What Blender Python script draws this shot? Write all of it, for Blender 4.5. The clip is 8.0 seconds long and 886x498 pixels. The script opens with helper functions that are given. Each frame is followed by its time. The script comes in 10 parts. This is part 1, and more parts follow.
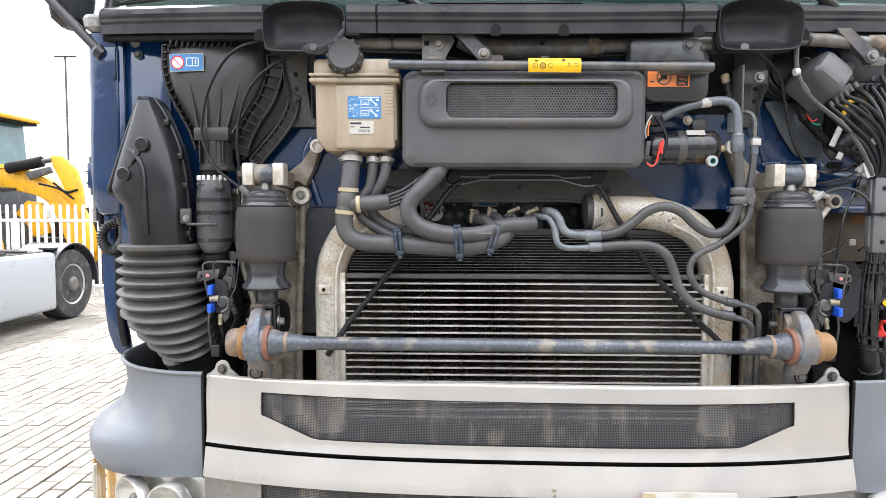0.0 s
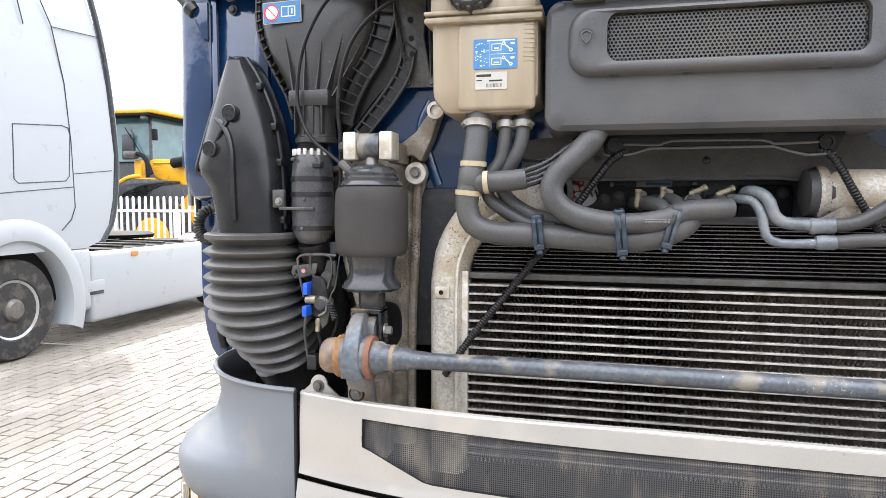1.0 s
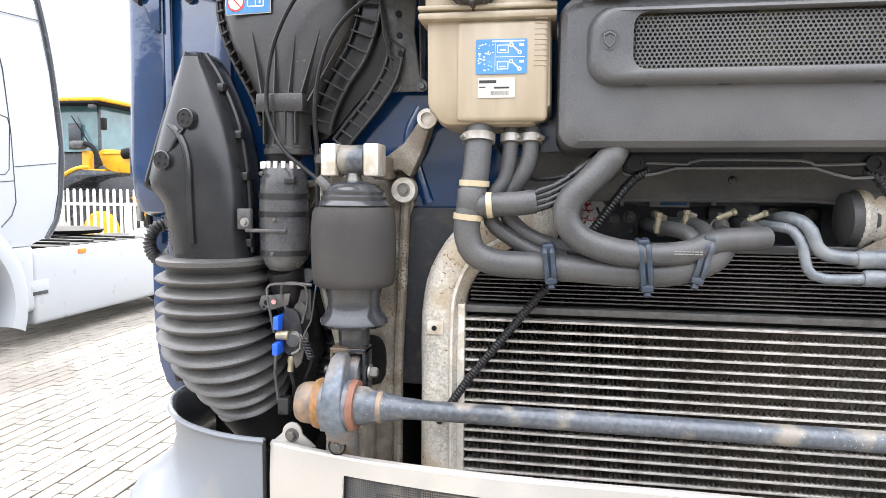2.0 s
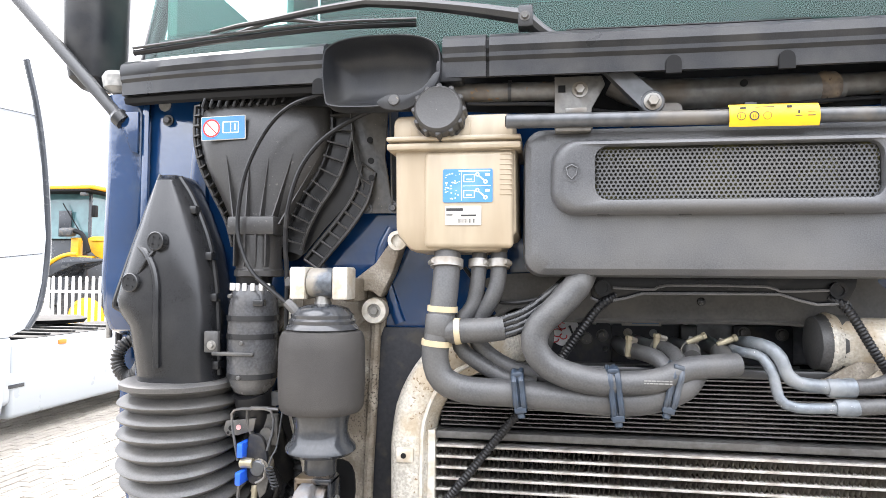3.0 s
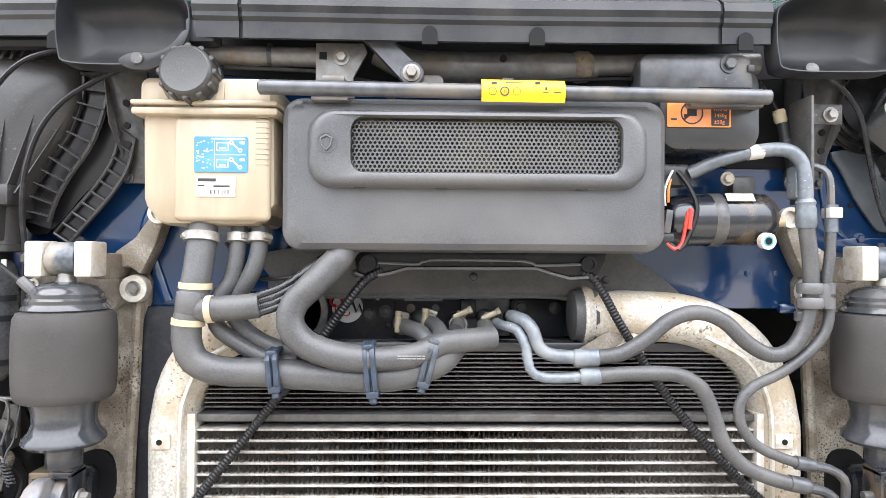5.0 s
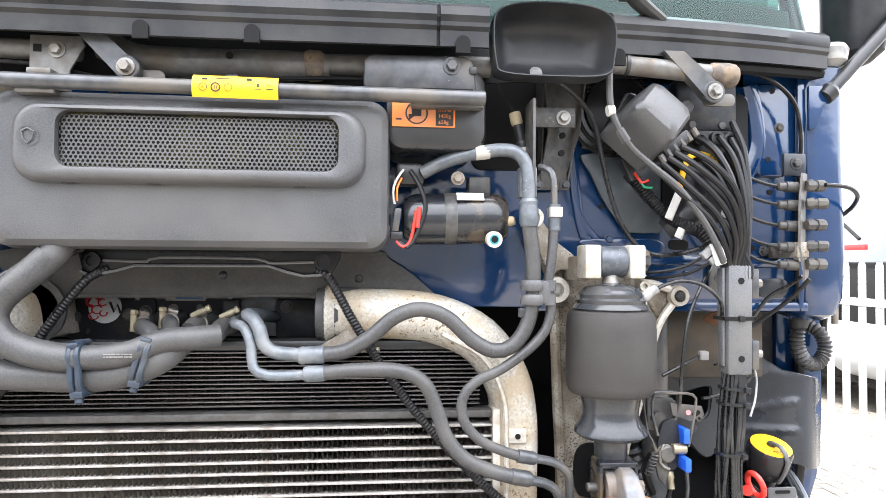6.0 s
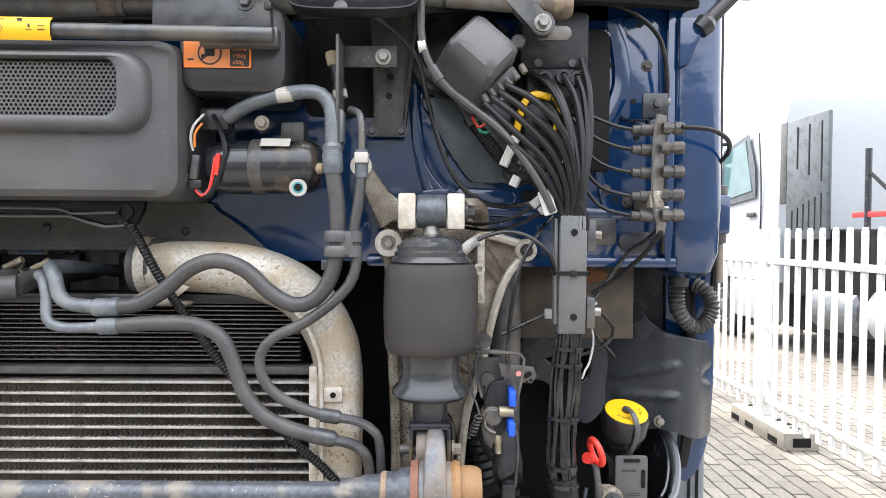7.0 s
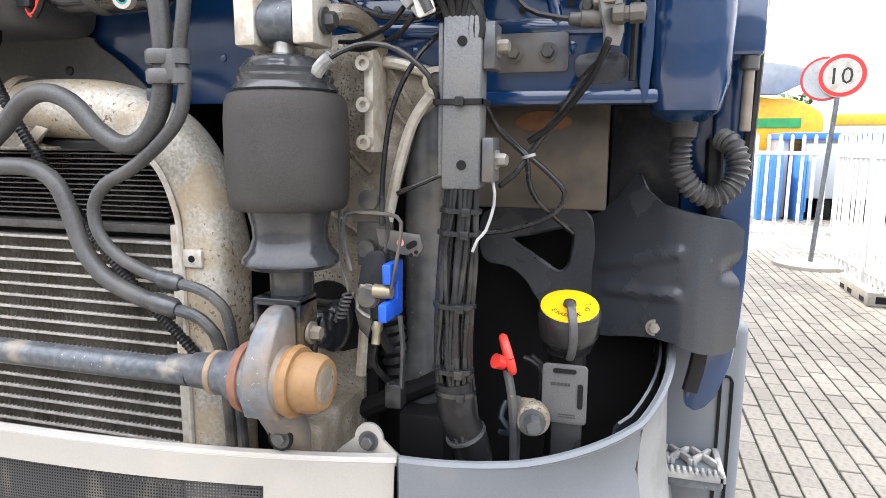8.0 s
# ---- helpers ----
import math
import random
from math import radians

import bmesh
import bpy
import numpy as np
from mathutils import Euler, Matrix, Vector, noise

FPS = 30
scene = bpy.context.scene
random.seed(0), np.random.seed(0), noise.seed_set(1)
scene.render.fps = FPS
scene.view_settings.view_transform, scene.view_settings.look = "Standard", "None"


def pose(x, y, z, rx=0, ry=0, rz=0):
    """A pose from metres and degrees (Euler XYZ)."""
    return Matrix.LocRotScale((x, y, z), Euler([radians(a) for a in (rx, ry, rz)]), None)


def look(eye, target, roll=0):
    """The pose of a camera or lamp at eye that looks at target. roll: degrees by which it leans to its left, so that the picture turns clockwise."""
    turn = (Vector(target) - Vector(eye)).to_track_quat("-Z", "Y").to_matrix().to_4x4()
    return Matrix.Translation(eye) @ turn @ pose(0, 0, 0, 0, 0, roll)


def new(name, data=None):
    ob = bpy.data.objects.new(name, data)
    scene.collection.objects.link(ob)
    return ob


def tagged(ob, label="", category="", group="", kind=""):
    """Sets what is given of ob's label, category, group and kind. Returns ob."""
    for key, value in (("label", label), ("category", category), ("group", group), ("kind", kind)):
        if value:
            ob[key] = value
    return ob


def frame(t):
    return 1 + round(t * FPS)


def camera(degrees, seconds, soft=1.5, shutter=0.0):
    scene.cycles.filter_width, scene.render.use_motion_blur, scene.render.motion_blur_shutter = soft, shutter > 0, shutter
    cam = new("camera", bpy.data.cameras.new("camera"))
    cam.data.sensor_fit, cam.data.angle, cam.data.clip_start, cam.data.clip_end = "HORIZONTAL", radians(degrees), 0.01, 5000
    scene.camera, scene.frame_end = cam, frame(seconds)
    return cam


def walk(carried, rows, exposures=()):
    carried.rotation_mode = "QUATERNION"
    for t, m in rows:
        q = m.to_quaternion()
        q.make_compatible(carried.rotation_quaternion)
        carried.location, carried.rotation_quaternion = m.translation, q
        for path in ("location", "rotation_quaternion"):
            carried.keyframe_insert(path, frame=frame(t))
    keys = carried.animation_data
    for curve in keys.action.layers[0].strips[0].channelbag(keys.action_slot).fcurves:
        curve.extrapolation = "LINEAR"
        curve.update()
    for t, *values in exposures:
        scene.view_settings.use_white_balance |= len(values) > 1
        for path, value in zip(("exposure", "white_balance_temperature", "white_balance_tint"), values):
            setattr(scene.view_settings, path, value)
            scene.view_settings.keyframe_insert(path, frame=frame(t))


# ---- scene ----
cam = camera(68.8, 8.0, 0.4)
PATH = [
    (0, (0.037, -0.005, 1.598), (0.0, 1.991, 1.476), 0.2),
    (0.5, (0.006, 0.21, 1.588), (-0.243, 2.189, 1.45), 0.3),
    (1, (-0.005, 0.4, 1.572), (-0.456, 2.343, 1.427), 0.2),
    (1.2, (-0.005, 0.456, 1.56), (-0.468, 2.392, 1.368), 0.3),
    (2.3, (-0.13, 0.569, 1.663), (-0.419, 2.543, 1.53), 0.4),
    (2.5, (-0.12, 0.568, 1.679), (-0.407, 2.547, 1.642), 0.4),
    (3, (-0.071, 0.576, 1.704), (-0.374, 2.551, 1.788), 0.4),
    (3.5, (-0.031, 0.597, 1.712), (-0.267, 2.581, 1.796), 0.4),
    (4, (0.016, 0.619, 1.716), (-0.125, 2.613, 1.776), 0.4),
    (4.2, (0.04, 0.629, 1.707), (-0.06, 2.624, 1.767), 0.3),
    (5.3, (0.203, 0.624, 1.693), (0.329, 2.621, 1.704), 0.4),
    (5.5, (0.269, 0.622, 1.685), (0.447, 2.614, 1.71), 0.4),
    (6, (0.51, 0.602, 1.682), (0.702, 2.592, 1.731), 0.4),
    (6.5, (0.715, 0.573, 1.687), (0.801, 2.571, 1.719), 0.4),
    (7, (0.923, 0.646, 1.652), (0.953, 2.645, 1.607), 0.4),
    (7.5, (1.113, 0.79, 1.614), (0.997, 2.776, 1.407), 0.3),
    (8, (1.346, 0.969, 1.54), (0.8, 2.866, 1.223), 0.3),
]
walk(cam, [(t, look(eye, target, roll)) for t, eye, target, roll in PATH],
     [(0, 1.18, 6550, 12.5), (1.2, 1.26, 6550, 12.5), (2.3, 1.7, 6550, 12.5), (3.0, 1.9, 6550, 12.5), (3.5, 2.0, 6550, 12.5), (4.0, 2.2, 6550, 12.5), (4.3, 2.2, 6550, 12.5), (5.5, 2.02, 6550, 12.5), (6, 1.98, 6550, 12.5), (6.5, 1.54, 6550, 12.5), (7, 1.22, 6550, 12.5), (7.5, 1.08, 6550, 12.5), (8, 1.40, 6550, 12.5)])

# ---- light ----
SUN_ELEV, SUN_AZ = 50.0, -42.0      # the sun stands high behind the truck
world = bpy.data.worlds.new("sky")
scene.world = world
world.use_nodes = True
wn, wl = world.node_tree.nodes, world.node_tree.links
wn.clear()
w_out = wn.new("ShaderNodeOutputWorld")
w_bg = wn.new("ShaderNodeBackground")
w_sky = wn.new("ShaderNodeTexSky")
w_sky.sky_type = "NISHITA"
w_sky.sun_disc = False
w_sky.sun_elevation = radians(SUN_ELEV)
w_sky.sun_rotation = radians(SUN_AZ)
w_sky.dust_density = 6.0
w_sky.air_density = 1.0
w_mix = wn.new("ShaderNodeMix")
w_mix.data_type = "RGBA"
w_mix.inputs[0].default_value = 0.72          # thin bright cloud over most of the sky
w_tc = wn.new("ShaderNodeTexCoord")
w_sep = wn.new("ShaderNodeSeparateXYZ")
wl.new(w_tc.outputs["Generated"], w_sep.inputs[0])
w_grad = wn.new("ShaderNodeMix")              # an overcast dome is brighter overhead than at the horizon
w_grad.data_type = "RGBA"
w_grad.inputs[6].default_value = (5.6, 5.9, 6.35, 1)
w_grad.inputs[7].default_value = (25.0, 26.0, 27.5, 1)
wl.new(w_sep.outputs[2], w_grad.inputs[0])
wl.new(w_grad.outputs[2], w_mix.inputs[7])
wl.new(w_sky.outputs[0], w_mix.inputs[6])
wl.new(w_mix.outputs[2], w_bg.inputs[0])
w_bg.inputs[1].default_value = 0.13
wl.new(w_bg.outputs[0], w_out.inputs[0])
sun = new("sun", bpy.data.lights.new("sun", "SUN"))
sun.data.energy = 2.6
sun.data.angle = radians(3.0)
sun.data.color = (1.0, 0.97, 0.92)
_a, _e = radians(SUN_AZ), radians(SUN_ELEV)
sun.matrix_world = look((10 * math.sin(_a) * math.cos(_e), 10 * math.cos(_a) * math.cos(_e), 10 * math.sin(_e)), (0, 0, 0))

# ---- materials ----
MATS = {}


def material(name, color, rough=0.5, metal=0.0, vary=0.25, grain=60.0, big=5.0, bump=0.15, dirt=0.0,
             dirt_color=(0.32, 0.27, 0.2), coat=0.0, spec=0.5, streak=False, alpha=1.0, dirt_scale=9.0, random_tint=0.0, edge=0.1, chips=0.0, chip_color=(0.5, 0.45, 0.37), chip_scale=90.0, relief=0.002):
    """A surface with colour variation at two scales, dirt in patches and fine relief."""
    if name in MATS:
        return MATS[name]
    m = bpy.data.materials.new(name)
    m.use_nodes = True
    n, l = m.node_tree.nodes, m.node_tree.links
    b = n["Principled BSDF"]
    b.inputs["Metallic"].default_value = metal
    b.inputs["Coat Weight"].default_value = coat
    b.inputs["Coat Roughness"].default_value = 0.08
    b.inputs["Specular IOR Level"].default_value = spec
    b.inputs["Alpha"].default_value = alpha
    tc = n.new("ShaderNodeTexCoord")
    mp = n.new("ShaderNodeMapping")
    if streak:
        mp.inputs["Scale"].default_value = (1, 1, 0.18)
    l.new(tc.outputs["Object"], mp.inputs[0])

    def nz(scale, detail=4.0, src=mp):
        t = n.new("ShaderNodeTexNoise")
        t.inputs["Scale"].default_value = scale
        t.inputs["Detail"].default_value = detail
        l.new(src.outputs[0], t.inputs["Vector"])
        return t
    fine, large = nz(grain), nz(big)
    add = n.new("ShaderNodeMath")
    add.operation = "ADD"
    l.new(fine.outputs[0], add.inputs[0])
    l.new(large.outputs[0], add.inputs[1])
    rng = n.new("ShaderNodeMapRange")
    rng.inputs[1].default_value, rng.inputs[2].default_value = 0.7, 1.3
    rng.inputs[3].default_value, rng.inputs[4].default_value = 1 - vary, 1 + vary
    l.new(add.outputs[0], rng.inputs[0])
    hsv = n.new("ShaderNodeHueSaturation")
    hsv.inputs["Color"].default_value = (*color, 1)
    l.new(rng.outputs[0], hsv.inputs["Value"])
    last = hsv.outputs[0]
    if random_tint:
        info = n.new("ShaderNodeObjectInfo")
        r2 = n.new("ShaderNodeMapRange")
        r2.inputs[3].default_value, r2.inputs[4].default_value = 1 - random_tint, 1 + random_tint
        l.new(info.outputs["Random"], r2.inputs[0])
        h2 = n.new("ShaderNodeHueSaturation")
        l.new(last, h2.inputs["Color"])
        l.new(r2.outputs[0], h2.inputs["Value"])
        last = h2.outputs[0]
    rr = n.new("ShaderNodeMapRange")
    rr.inputs[3].default_value, rr.inputs[4].default_value = max(0.02, rough - 0.1), min(1, rough + 0.12)
    l.new(large.outputs[0], rr.inputs[0])
    rough_out = rr.outputs[0]
    if dirt:
        d = nz(dirt_scale, 8.0)
        ramp = n.new("ShaderNodeMapRange")
        ramp.inputs[1].default_value, ramp.inputs[2].default_value = 0.66 - 0.28 * dirt - edge * 0.5, 0.66 - 0.28 * dirt + edge * 0.5
        l.new(d.outputs[0], ramp.inputs[0])
        sc = n.new("ShaderNodeMath")
        sc.operation = "MULTIPLY"
        sc.inputs[1].default_value = min(1.0, 0.45 + dirt * 0.6)
        l.new(ramp.outputs[0], sc.inputs[0])
        mx = n.new("ShaderNodeMix")
        mx.data_type = "RGBA"
        mx.inputs[7].default_value = (*dirt_color, 1)
        l.new(sc.outputs[0], mx.inputs[0])
        l.new(last, mx.inputs[6])
        last = mx.outputs[2]
        m2 = n.new("ShaderNodeMix")
        l.new(sc.outputs[0], m2.inputs[0])
        l.new(rough_out, m2.inputs[2])
        m2.inputs[3].default_value = min(0.85, rough + 0.22)
        rough_out = m2.outputs[0]
        if metal:
            m3 = n.new("ShaderNodeMapRange")
            m3.inputs[3].default_value, m3.inputs[4].default_value = metal, 0.0
            l.new(sc.outputs[0], m3.inputs[0])
            l.new(m3.outputs[0], b.inputs["Metallic"])
    if chips:
        ch0 = nz(chip_scale, 7.0)
        ch = n.new("ShaderNodeMath")
        ch.operation = "MULTIPLY_ADD"
        l.new(large.outputs[0], ch.inputs[0])
        ch.inputs[1].default_value = 0.5
        chs = n.new("ShaderNodeMath")
        chs.operation = "SUBTRACT"
        chs.inputs[1].default_value = 0.25
        l.new(ch0.outputs[0], chs.inputs[0])
        l.new(chs.outputs[0], ch.inputs[2])
        cr = n.new("ShaderNodeMapRange")
        cr.inputs[1].default_value, cr.inputs[2].default_value = 0.74 - 0.2 * chips, 0.78 - 0.2 * chips
        l.new(ch.outputs[0], cr.inputs[0])
        mc = n.new("ShaderNodeMix")
        mc.data_type = "RGBA"
        mc.inputs[7].default_value = (*chip_color, 1)
        l.new(cr.outputs[0], mc.inputs[0])
        l.new(last, mc.inputs[6])
        last = mc.outputs[2]
    l.new(last, b.inputs["Base Color"])
    l.new(rough_out, b.inputs["Roughness"])
    if bump:
        bp = n.new("ShaderNodeBump")
        bp.inputs["Strength"].default_value = bump
        bp.inputs["Distance"].default_value = relief
        l.new(fine.outputs[0], bp.inputs["Height"])
        l.new(bp.outputs[0], b.inputs["Normal"])
    MATS[name] = m
    return m


def holes_material(name, color, pitch, size):
    """Punched sheet: a fine regular grid of round holes."""
    m = bpy.data.materials.new(name)
    m.use_nodes = True
    n, l = m.node_tree.nodes, m.node_tree.links
    b = n["Principled BSDF"]
    b.inputs["Base Color"].default_value = (*color, 1)
    b.inputs["Roughness"].default_value = 0.65
    tc = n.new("ShaderNodeTexCoord")
    mp = n.new("ShaderNodeMapping")
    mp.inputs["Scale"].default_value = (1 / pitch, 0.0, 1 / pitch)
    l.new(tc.outputs["Object"], mp.inputs[0])
    v = n.new("ShaderNodeTexVoronoi")
    v.inputs["Scale"].default_value = 1.0
    v.inputs["Randomness"].default_value = 0.0
    l.new(mp.outputs[0], v.inputs["Vector"])
    c = n.new("ShaderNodeMath")
    c.operation = "GREATER_THAN"
    c.inputs[1].default_value = size
    l.new(v.outputs["Distance"], c.inputs[0])
    nz = n.new("ShaderNodeTexNoise")
    nz.inputs["Scale"].default_value = 14
    nz.inputs["Detail"].default_value = 6
    mp2 = n.new("ShaderNodeMapping")
    mp2.inputs["Scale"].default_value = (1.6, 1, 0.5)
    l.new(tc.outputs["Object"], mp2.inputs[0])
    l.new(mp2.outputs[0], nz.inputs["Vector"])
    dust = n.new("ShaderNodeMapRange")
    dust.inputs[1].default_value, dust.inputs[2].default_value = 0.52, 0.95
    l.new(nz.outputs[0], dust.inputs[0])
    mx = n.new("ShaderNodeMix")
    mx.data_type = "RGBA"
    mx.inputs[6].default_value = (*color, 1)
    mx.inputs[7].default_value = (0.3, 0.26, 0.21, 1)
    l.new(dust.outputs[0], mx.inputs[0])
    l.new(mx.outputs[2], b.inputs["Base Color"])
    mx2 = n.new("ShaderNodeMath")
    mx2.operation = "MAXIMUM"
    half = n.new("ShaderNodeMath")
    half.operation = "MULTIPLY"
    half.inputs[1].default_value = 0.45
    l.new(dust.outputs[0], half.inputs[0])
    l.new(half.outputs[0], mx2.inputs[0])
    l.new(c.outputs[0], mx2.inputs[1])
    l.new(mx2.outputs[0], b.inputs["Alpha"])
    return m


def glass_material(name, color, rough=0.03):
    m = bpy.data.materials.new(name)
    m.use_nodes = True
    n, l = m.node_tree.nodes, m.node_tree.links
    n.remove(n["Principled BSDF"])
    clear, gloss, mix, fres = n.new("ShaderNodeBsdfTransparent"), n.new("ShaderNodeBsdfGlossy"), n.new("ShaderNodeMixShader"), n.new("ShaderNodeFresnel")
    clear.inputs["Color"].default_value = (*color, 1)
    gloss.inputs["Roughness"].default_value = rough
    fres.inputs["IOR"].default_value = 1.33
    l.new(fres.outputs[0], mix.inputs[0])
    l.new(clear.outputs[0], mix.inputs[1])
    l.new(gloss.outputs[0], mix.inputs[2])
    l.new(mix.outputs[0], n["Material Output"].inputs[0])
    return m


PLASTIC = material("dusty_grey_plastic", (0.070, 0.071, 0.075), 0.36, vary=0.42, grain=500, big=6, bump=0.10, dirt=0.38, dirt_color=(0.125, 0.12, 0.113), dirt_scale=7, edge=0.4)
PLASTIC_DARK = material("black_moulded_plastic", (0.021, 0.022, 0.024), 0.28, vary=0.42, grain=500, bump=0.10, dirt=0.28, dirt_color=(0.055, 0.053, 0.05), dirt_scale=10, edge=0.35)
TRIM = material("satin_cowl_plastic", (0.0165, 0.0175, 0.020), 0.30, spec=0.3, vary=0.42, grain=500, bump=0.10, dirt=0.3, dirt_color=(0.052, 0.05, 0.047), dirt_scale=14, edge=0.3)
RUBBER = material("dusty_rubber", (0.052, 0.052, 0.053), 0.42, vary=0.42, grain=300, bump=0.12, dirt=0.32, dirt_color=(0.098, 0.094, 0.088), dirt_scale=18, edge=0.3)
INTAKE = material("satin_black_intake_plastic", (0.017, 0.0175, 0.019), 0.17, vary=0.25, grain=500, bump=0.08, dirt=0.16, dirt_color=(0.04, 0.039, 0.038), dirt_scale=9, edge=0.35)
FUNNEL = material("dusty_black_funnel_plastic", (0.027, 0.026, 0.0255), 0.30, vary=0.4, grain=300, big=4, bump=0.12, dirt=0.3, dirt_color=(0.05, 0.047, 0.043), dirt_scale=7, edge=0.4, chips=0.12, chip_color=(0.10, 0.095, 0.085), chip_scale=160)
INTAKE_RUBBER = material("dusty_intake_rubber", (0.062, 0.061, 0.06), 0.34, vary=0.42, grain=300, bump=0.1, dirt=0.4, dirt_color=(0.125, 0.118, 0.108), dirt_scale=12, edge=0.35)
PISTON = material("glossy_black_piston", (0.040, 0.043, 0.048), 0.13, vary=0.2, grain=200, bump=0.04, dirt=0.2, dirt_color=(0.08, 0.075, 0.07), dirt_scale=14, edge=0.3)
CAN = material("satin_grey_canister", (0.058, 0.059, 0.063), 0.15, vary=0.4, grain=200, bump=0.05, dirt=0.28, dirt_color=(0.12, 0.112, 0.10), dirt_scale=16, edge=0.3)
DULL_ZINC = material("dull_zinc_plate", (0.17, 0.165, 0.155), 0.42, metal=0.5, vary=0.35, grain=100, bump=0.2, dirt=0.45, dirt_color=(0.11, 0.09, 0.07), dirt_scale=25, edge=0.2)
RUBBER_BLACK = material("black_rubber", (0.010, 0.010, 0.011), 0.34, vary=0.25, grain=200, bump=0.06, dirt=0.12, dirt_color=(0.04, 0.038, 0.035), dirt_scale=25, spec=0.3)
BELLOWS = material("grey_bellows_rubber", (0.046, 0.043, 0.041), 0.62, spec=0.25, vary=0.42, grain=700, bump=0.25, dirt=0.2, dirt_color=(0.072, 0.067, 0.061), edge=0.3)
CASTING = material("dusty_cast_aluminium", (0.33, 0.30, 0.25), 0.5, metal=0.2, vary=0.4, grain=260, bump=0.9, dirt=0.72, dirt_color=(0.155, 0.125, 0.09), dirt_scale=22, edge=0.22, chips=0.5, chip_color=(0.07, 0.056, 0.042), chip_scale=230)
CAST_BRIGHT = material("machined_aluminium", (0.62, 0.585, 0.52), 0.45, metal=0.4, vary=0.18, grain=120, bump=0.2, dirt=0.35, dirt_color=(0.33, 0.26, 0.17), dirt_scale=28, edge=0.15)
DUCT = material("cast_charge_air_duct", (0.49, 0.46, 0.40), 0.42, metal=0.12, vary=0.4, grain=200, bump=0.5, dirt=0.5, dirt_color=(0.36, 0.28, 0.18), dirt_scale=10, edge=0.10, chips=0.5, chip_color=(0.20, 0.145, 0.085), chip_scale=130)
FIN_BAR = material("cooler_tube_aluminium", (0.46, 0.44, 0.41), 0.36, metal=0.25, vary=0.3, grain=160, bump=0.25, dirt=0.36, dirt_color=(0.21,0.175,0.14), dirt_scale=30, edge=0.15)
WELD = material("rusty_weld", (0.12, 0.095, 0.075), 0.6, metal=0.1, vary=0.4, grain=90, bump=0.5, dirt=0.5, dirt_color=(0.24, 0.18, 0.12), dirt_scale=40, edge=0.15, chips=0.5, chip_color=(0.06, 0.04, 0.03), chip_scale=150)
CAP_BROWN = material("worn_brown_cap", (0.17, 0.135, 0.11), 0.5, metal=0.2, vary=0.3, grain=90, bump=0.3, dirt=0.5, dirt_color=(0.30, 0.20, 0.12), dirt_scale=24, edge=0.2)
LOOM = material("black_cable", (0.014, 0.0145, 0.0155), 0.24, vary=0.42, grain=150, bump=0.05, dirt=0.25, dirt_color=(0.05, 0.048, 0.045), dirt_scale=25)
CHANNEL = material("grey_channel_plastic", (0.105, 0.108, 0.113), 0.34, vary=0.42, grain=400, big=6, bump=0.08, dirt=0.3, dirt_color=(0.15, 0.143, 0.13), dirt_scale=14, edge=0.3)
BLACK_PAINT = material("gloss_black_paint", (0.006, 0.0062, 0.007), 0.28, spec=0.25, vary=0.3, grain=150, bump=0.08, dirt=0.15, dirt_color=(0.03, 0.028, 0.026), dirt_scale=25)
# black paint of real plates; also used where shade is painted below the wall
CARRIER = material("black_plate_and_shade", (0.020, 0.021, 0.025), 0.4, spec=0.25, vary=0.3, grain=150, bump=0.1, dirt=0.2, dirt_color=(0.06, 0.052, 0.042), dirt_scale=25)
PANEL_MID = material("grey_green_panel", (0.085, 0.10, 0.11), 0.3, vary=0.15, grain=60, bump=0.05, dirt=0.3, dirt_color=(0.05, 0.055, 0.06))
TOP_BAR = material("dull_cooler_rail", (0.085, 0.083, 0.079), 0.5, metal=0.1, vary=0.3, grain=150, bump=0.2, dirt=0.4, dirt_color=(0.06, 0.054, 0.048), dirt_scale=30)
FIN = material("cooler_fin", (0.31, 0.285, 0.25), 0.45, metal=0.2, vary=0.35, grain=160, bump=0.2, dirt=0.4, dirt_color=(0.20,0.17,0.135))
FIN_DARK = material("condenser_fin", (0.06, 0.059, 0.058), 0.4, metal=0.3, vary=0.4, grain=160, bump=0.2, dirt=0.4, dirt_color=(0.11, 0.095, 0.08))
COND_TUBE = material("condenser_tube_alloy", (0.12, 0.117, 0.112), 0.4, metal=0.3, vary=0.35, grain=160, bump=0.2, dirt=0.4, dirt_color=(0.085,0.075,0.065))
BEAM = material("scuffed_steel_beam", (0.15, 0.147, 0.14), 0.42, metal=0.3, vary=0.35, grain=70, bump=0.25, dirt=0.35, dirt_color=(0.10, 0.075, 0.05), dirt_scale=14, edge=0.2, chips=0.25, chip_color=(0.22, 0.13, 0.06), chip_scale=60)
# near-black standing for shade in gaps, holes and recesses; also colours black parts
DARK = material("shade_and_black_parts", (0.0035, 0.0035, 0.0038), 0.7, vary=0.4, grain=20, bump=0.2, spec=0.3)
SHIELD = material("noise_shield_board", (0.092, 0.088, 0.083), 0.75, vary=0.18, grain=180, bump=0.15, dirt=0.3, dirt_color=(0.14, 0.13, 0.115))
BLUE = material("dark_blue_cab_paint", (0.0052, 0.031, 0.098), 0.08, vary=0.2, grain=7, big=3, bump=0.6, relief=0.012, dirt=0.1, dirt_color=(0.02, 0.045, 0.09), coat=1.0, dirt_scale=16, edge=0.2)
TANK = material("yellowed_tank_plastic", (0.335, 0.283, 0.208), 0.32, vary=0.2, grain=40, big=7, bump=0.04, dirt=0.42, dirt_color=(0.26, 0.19, 0.115), dirt_scale=6, streak=True, edge=0.3)
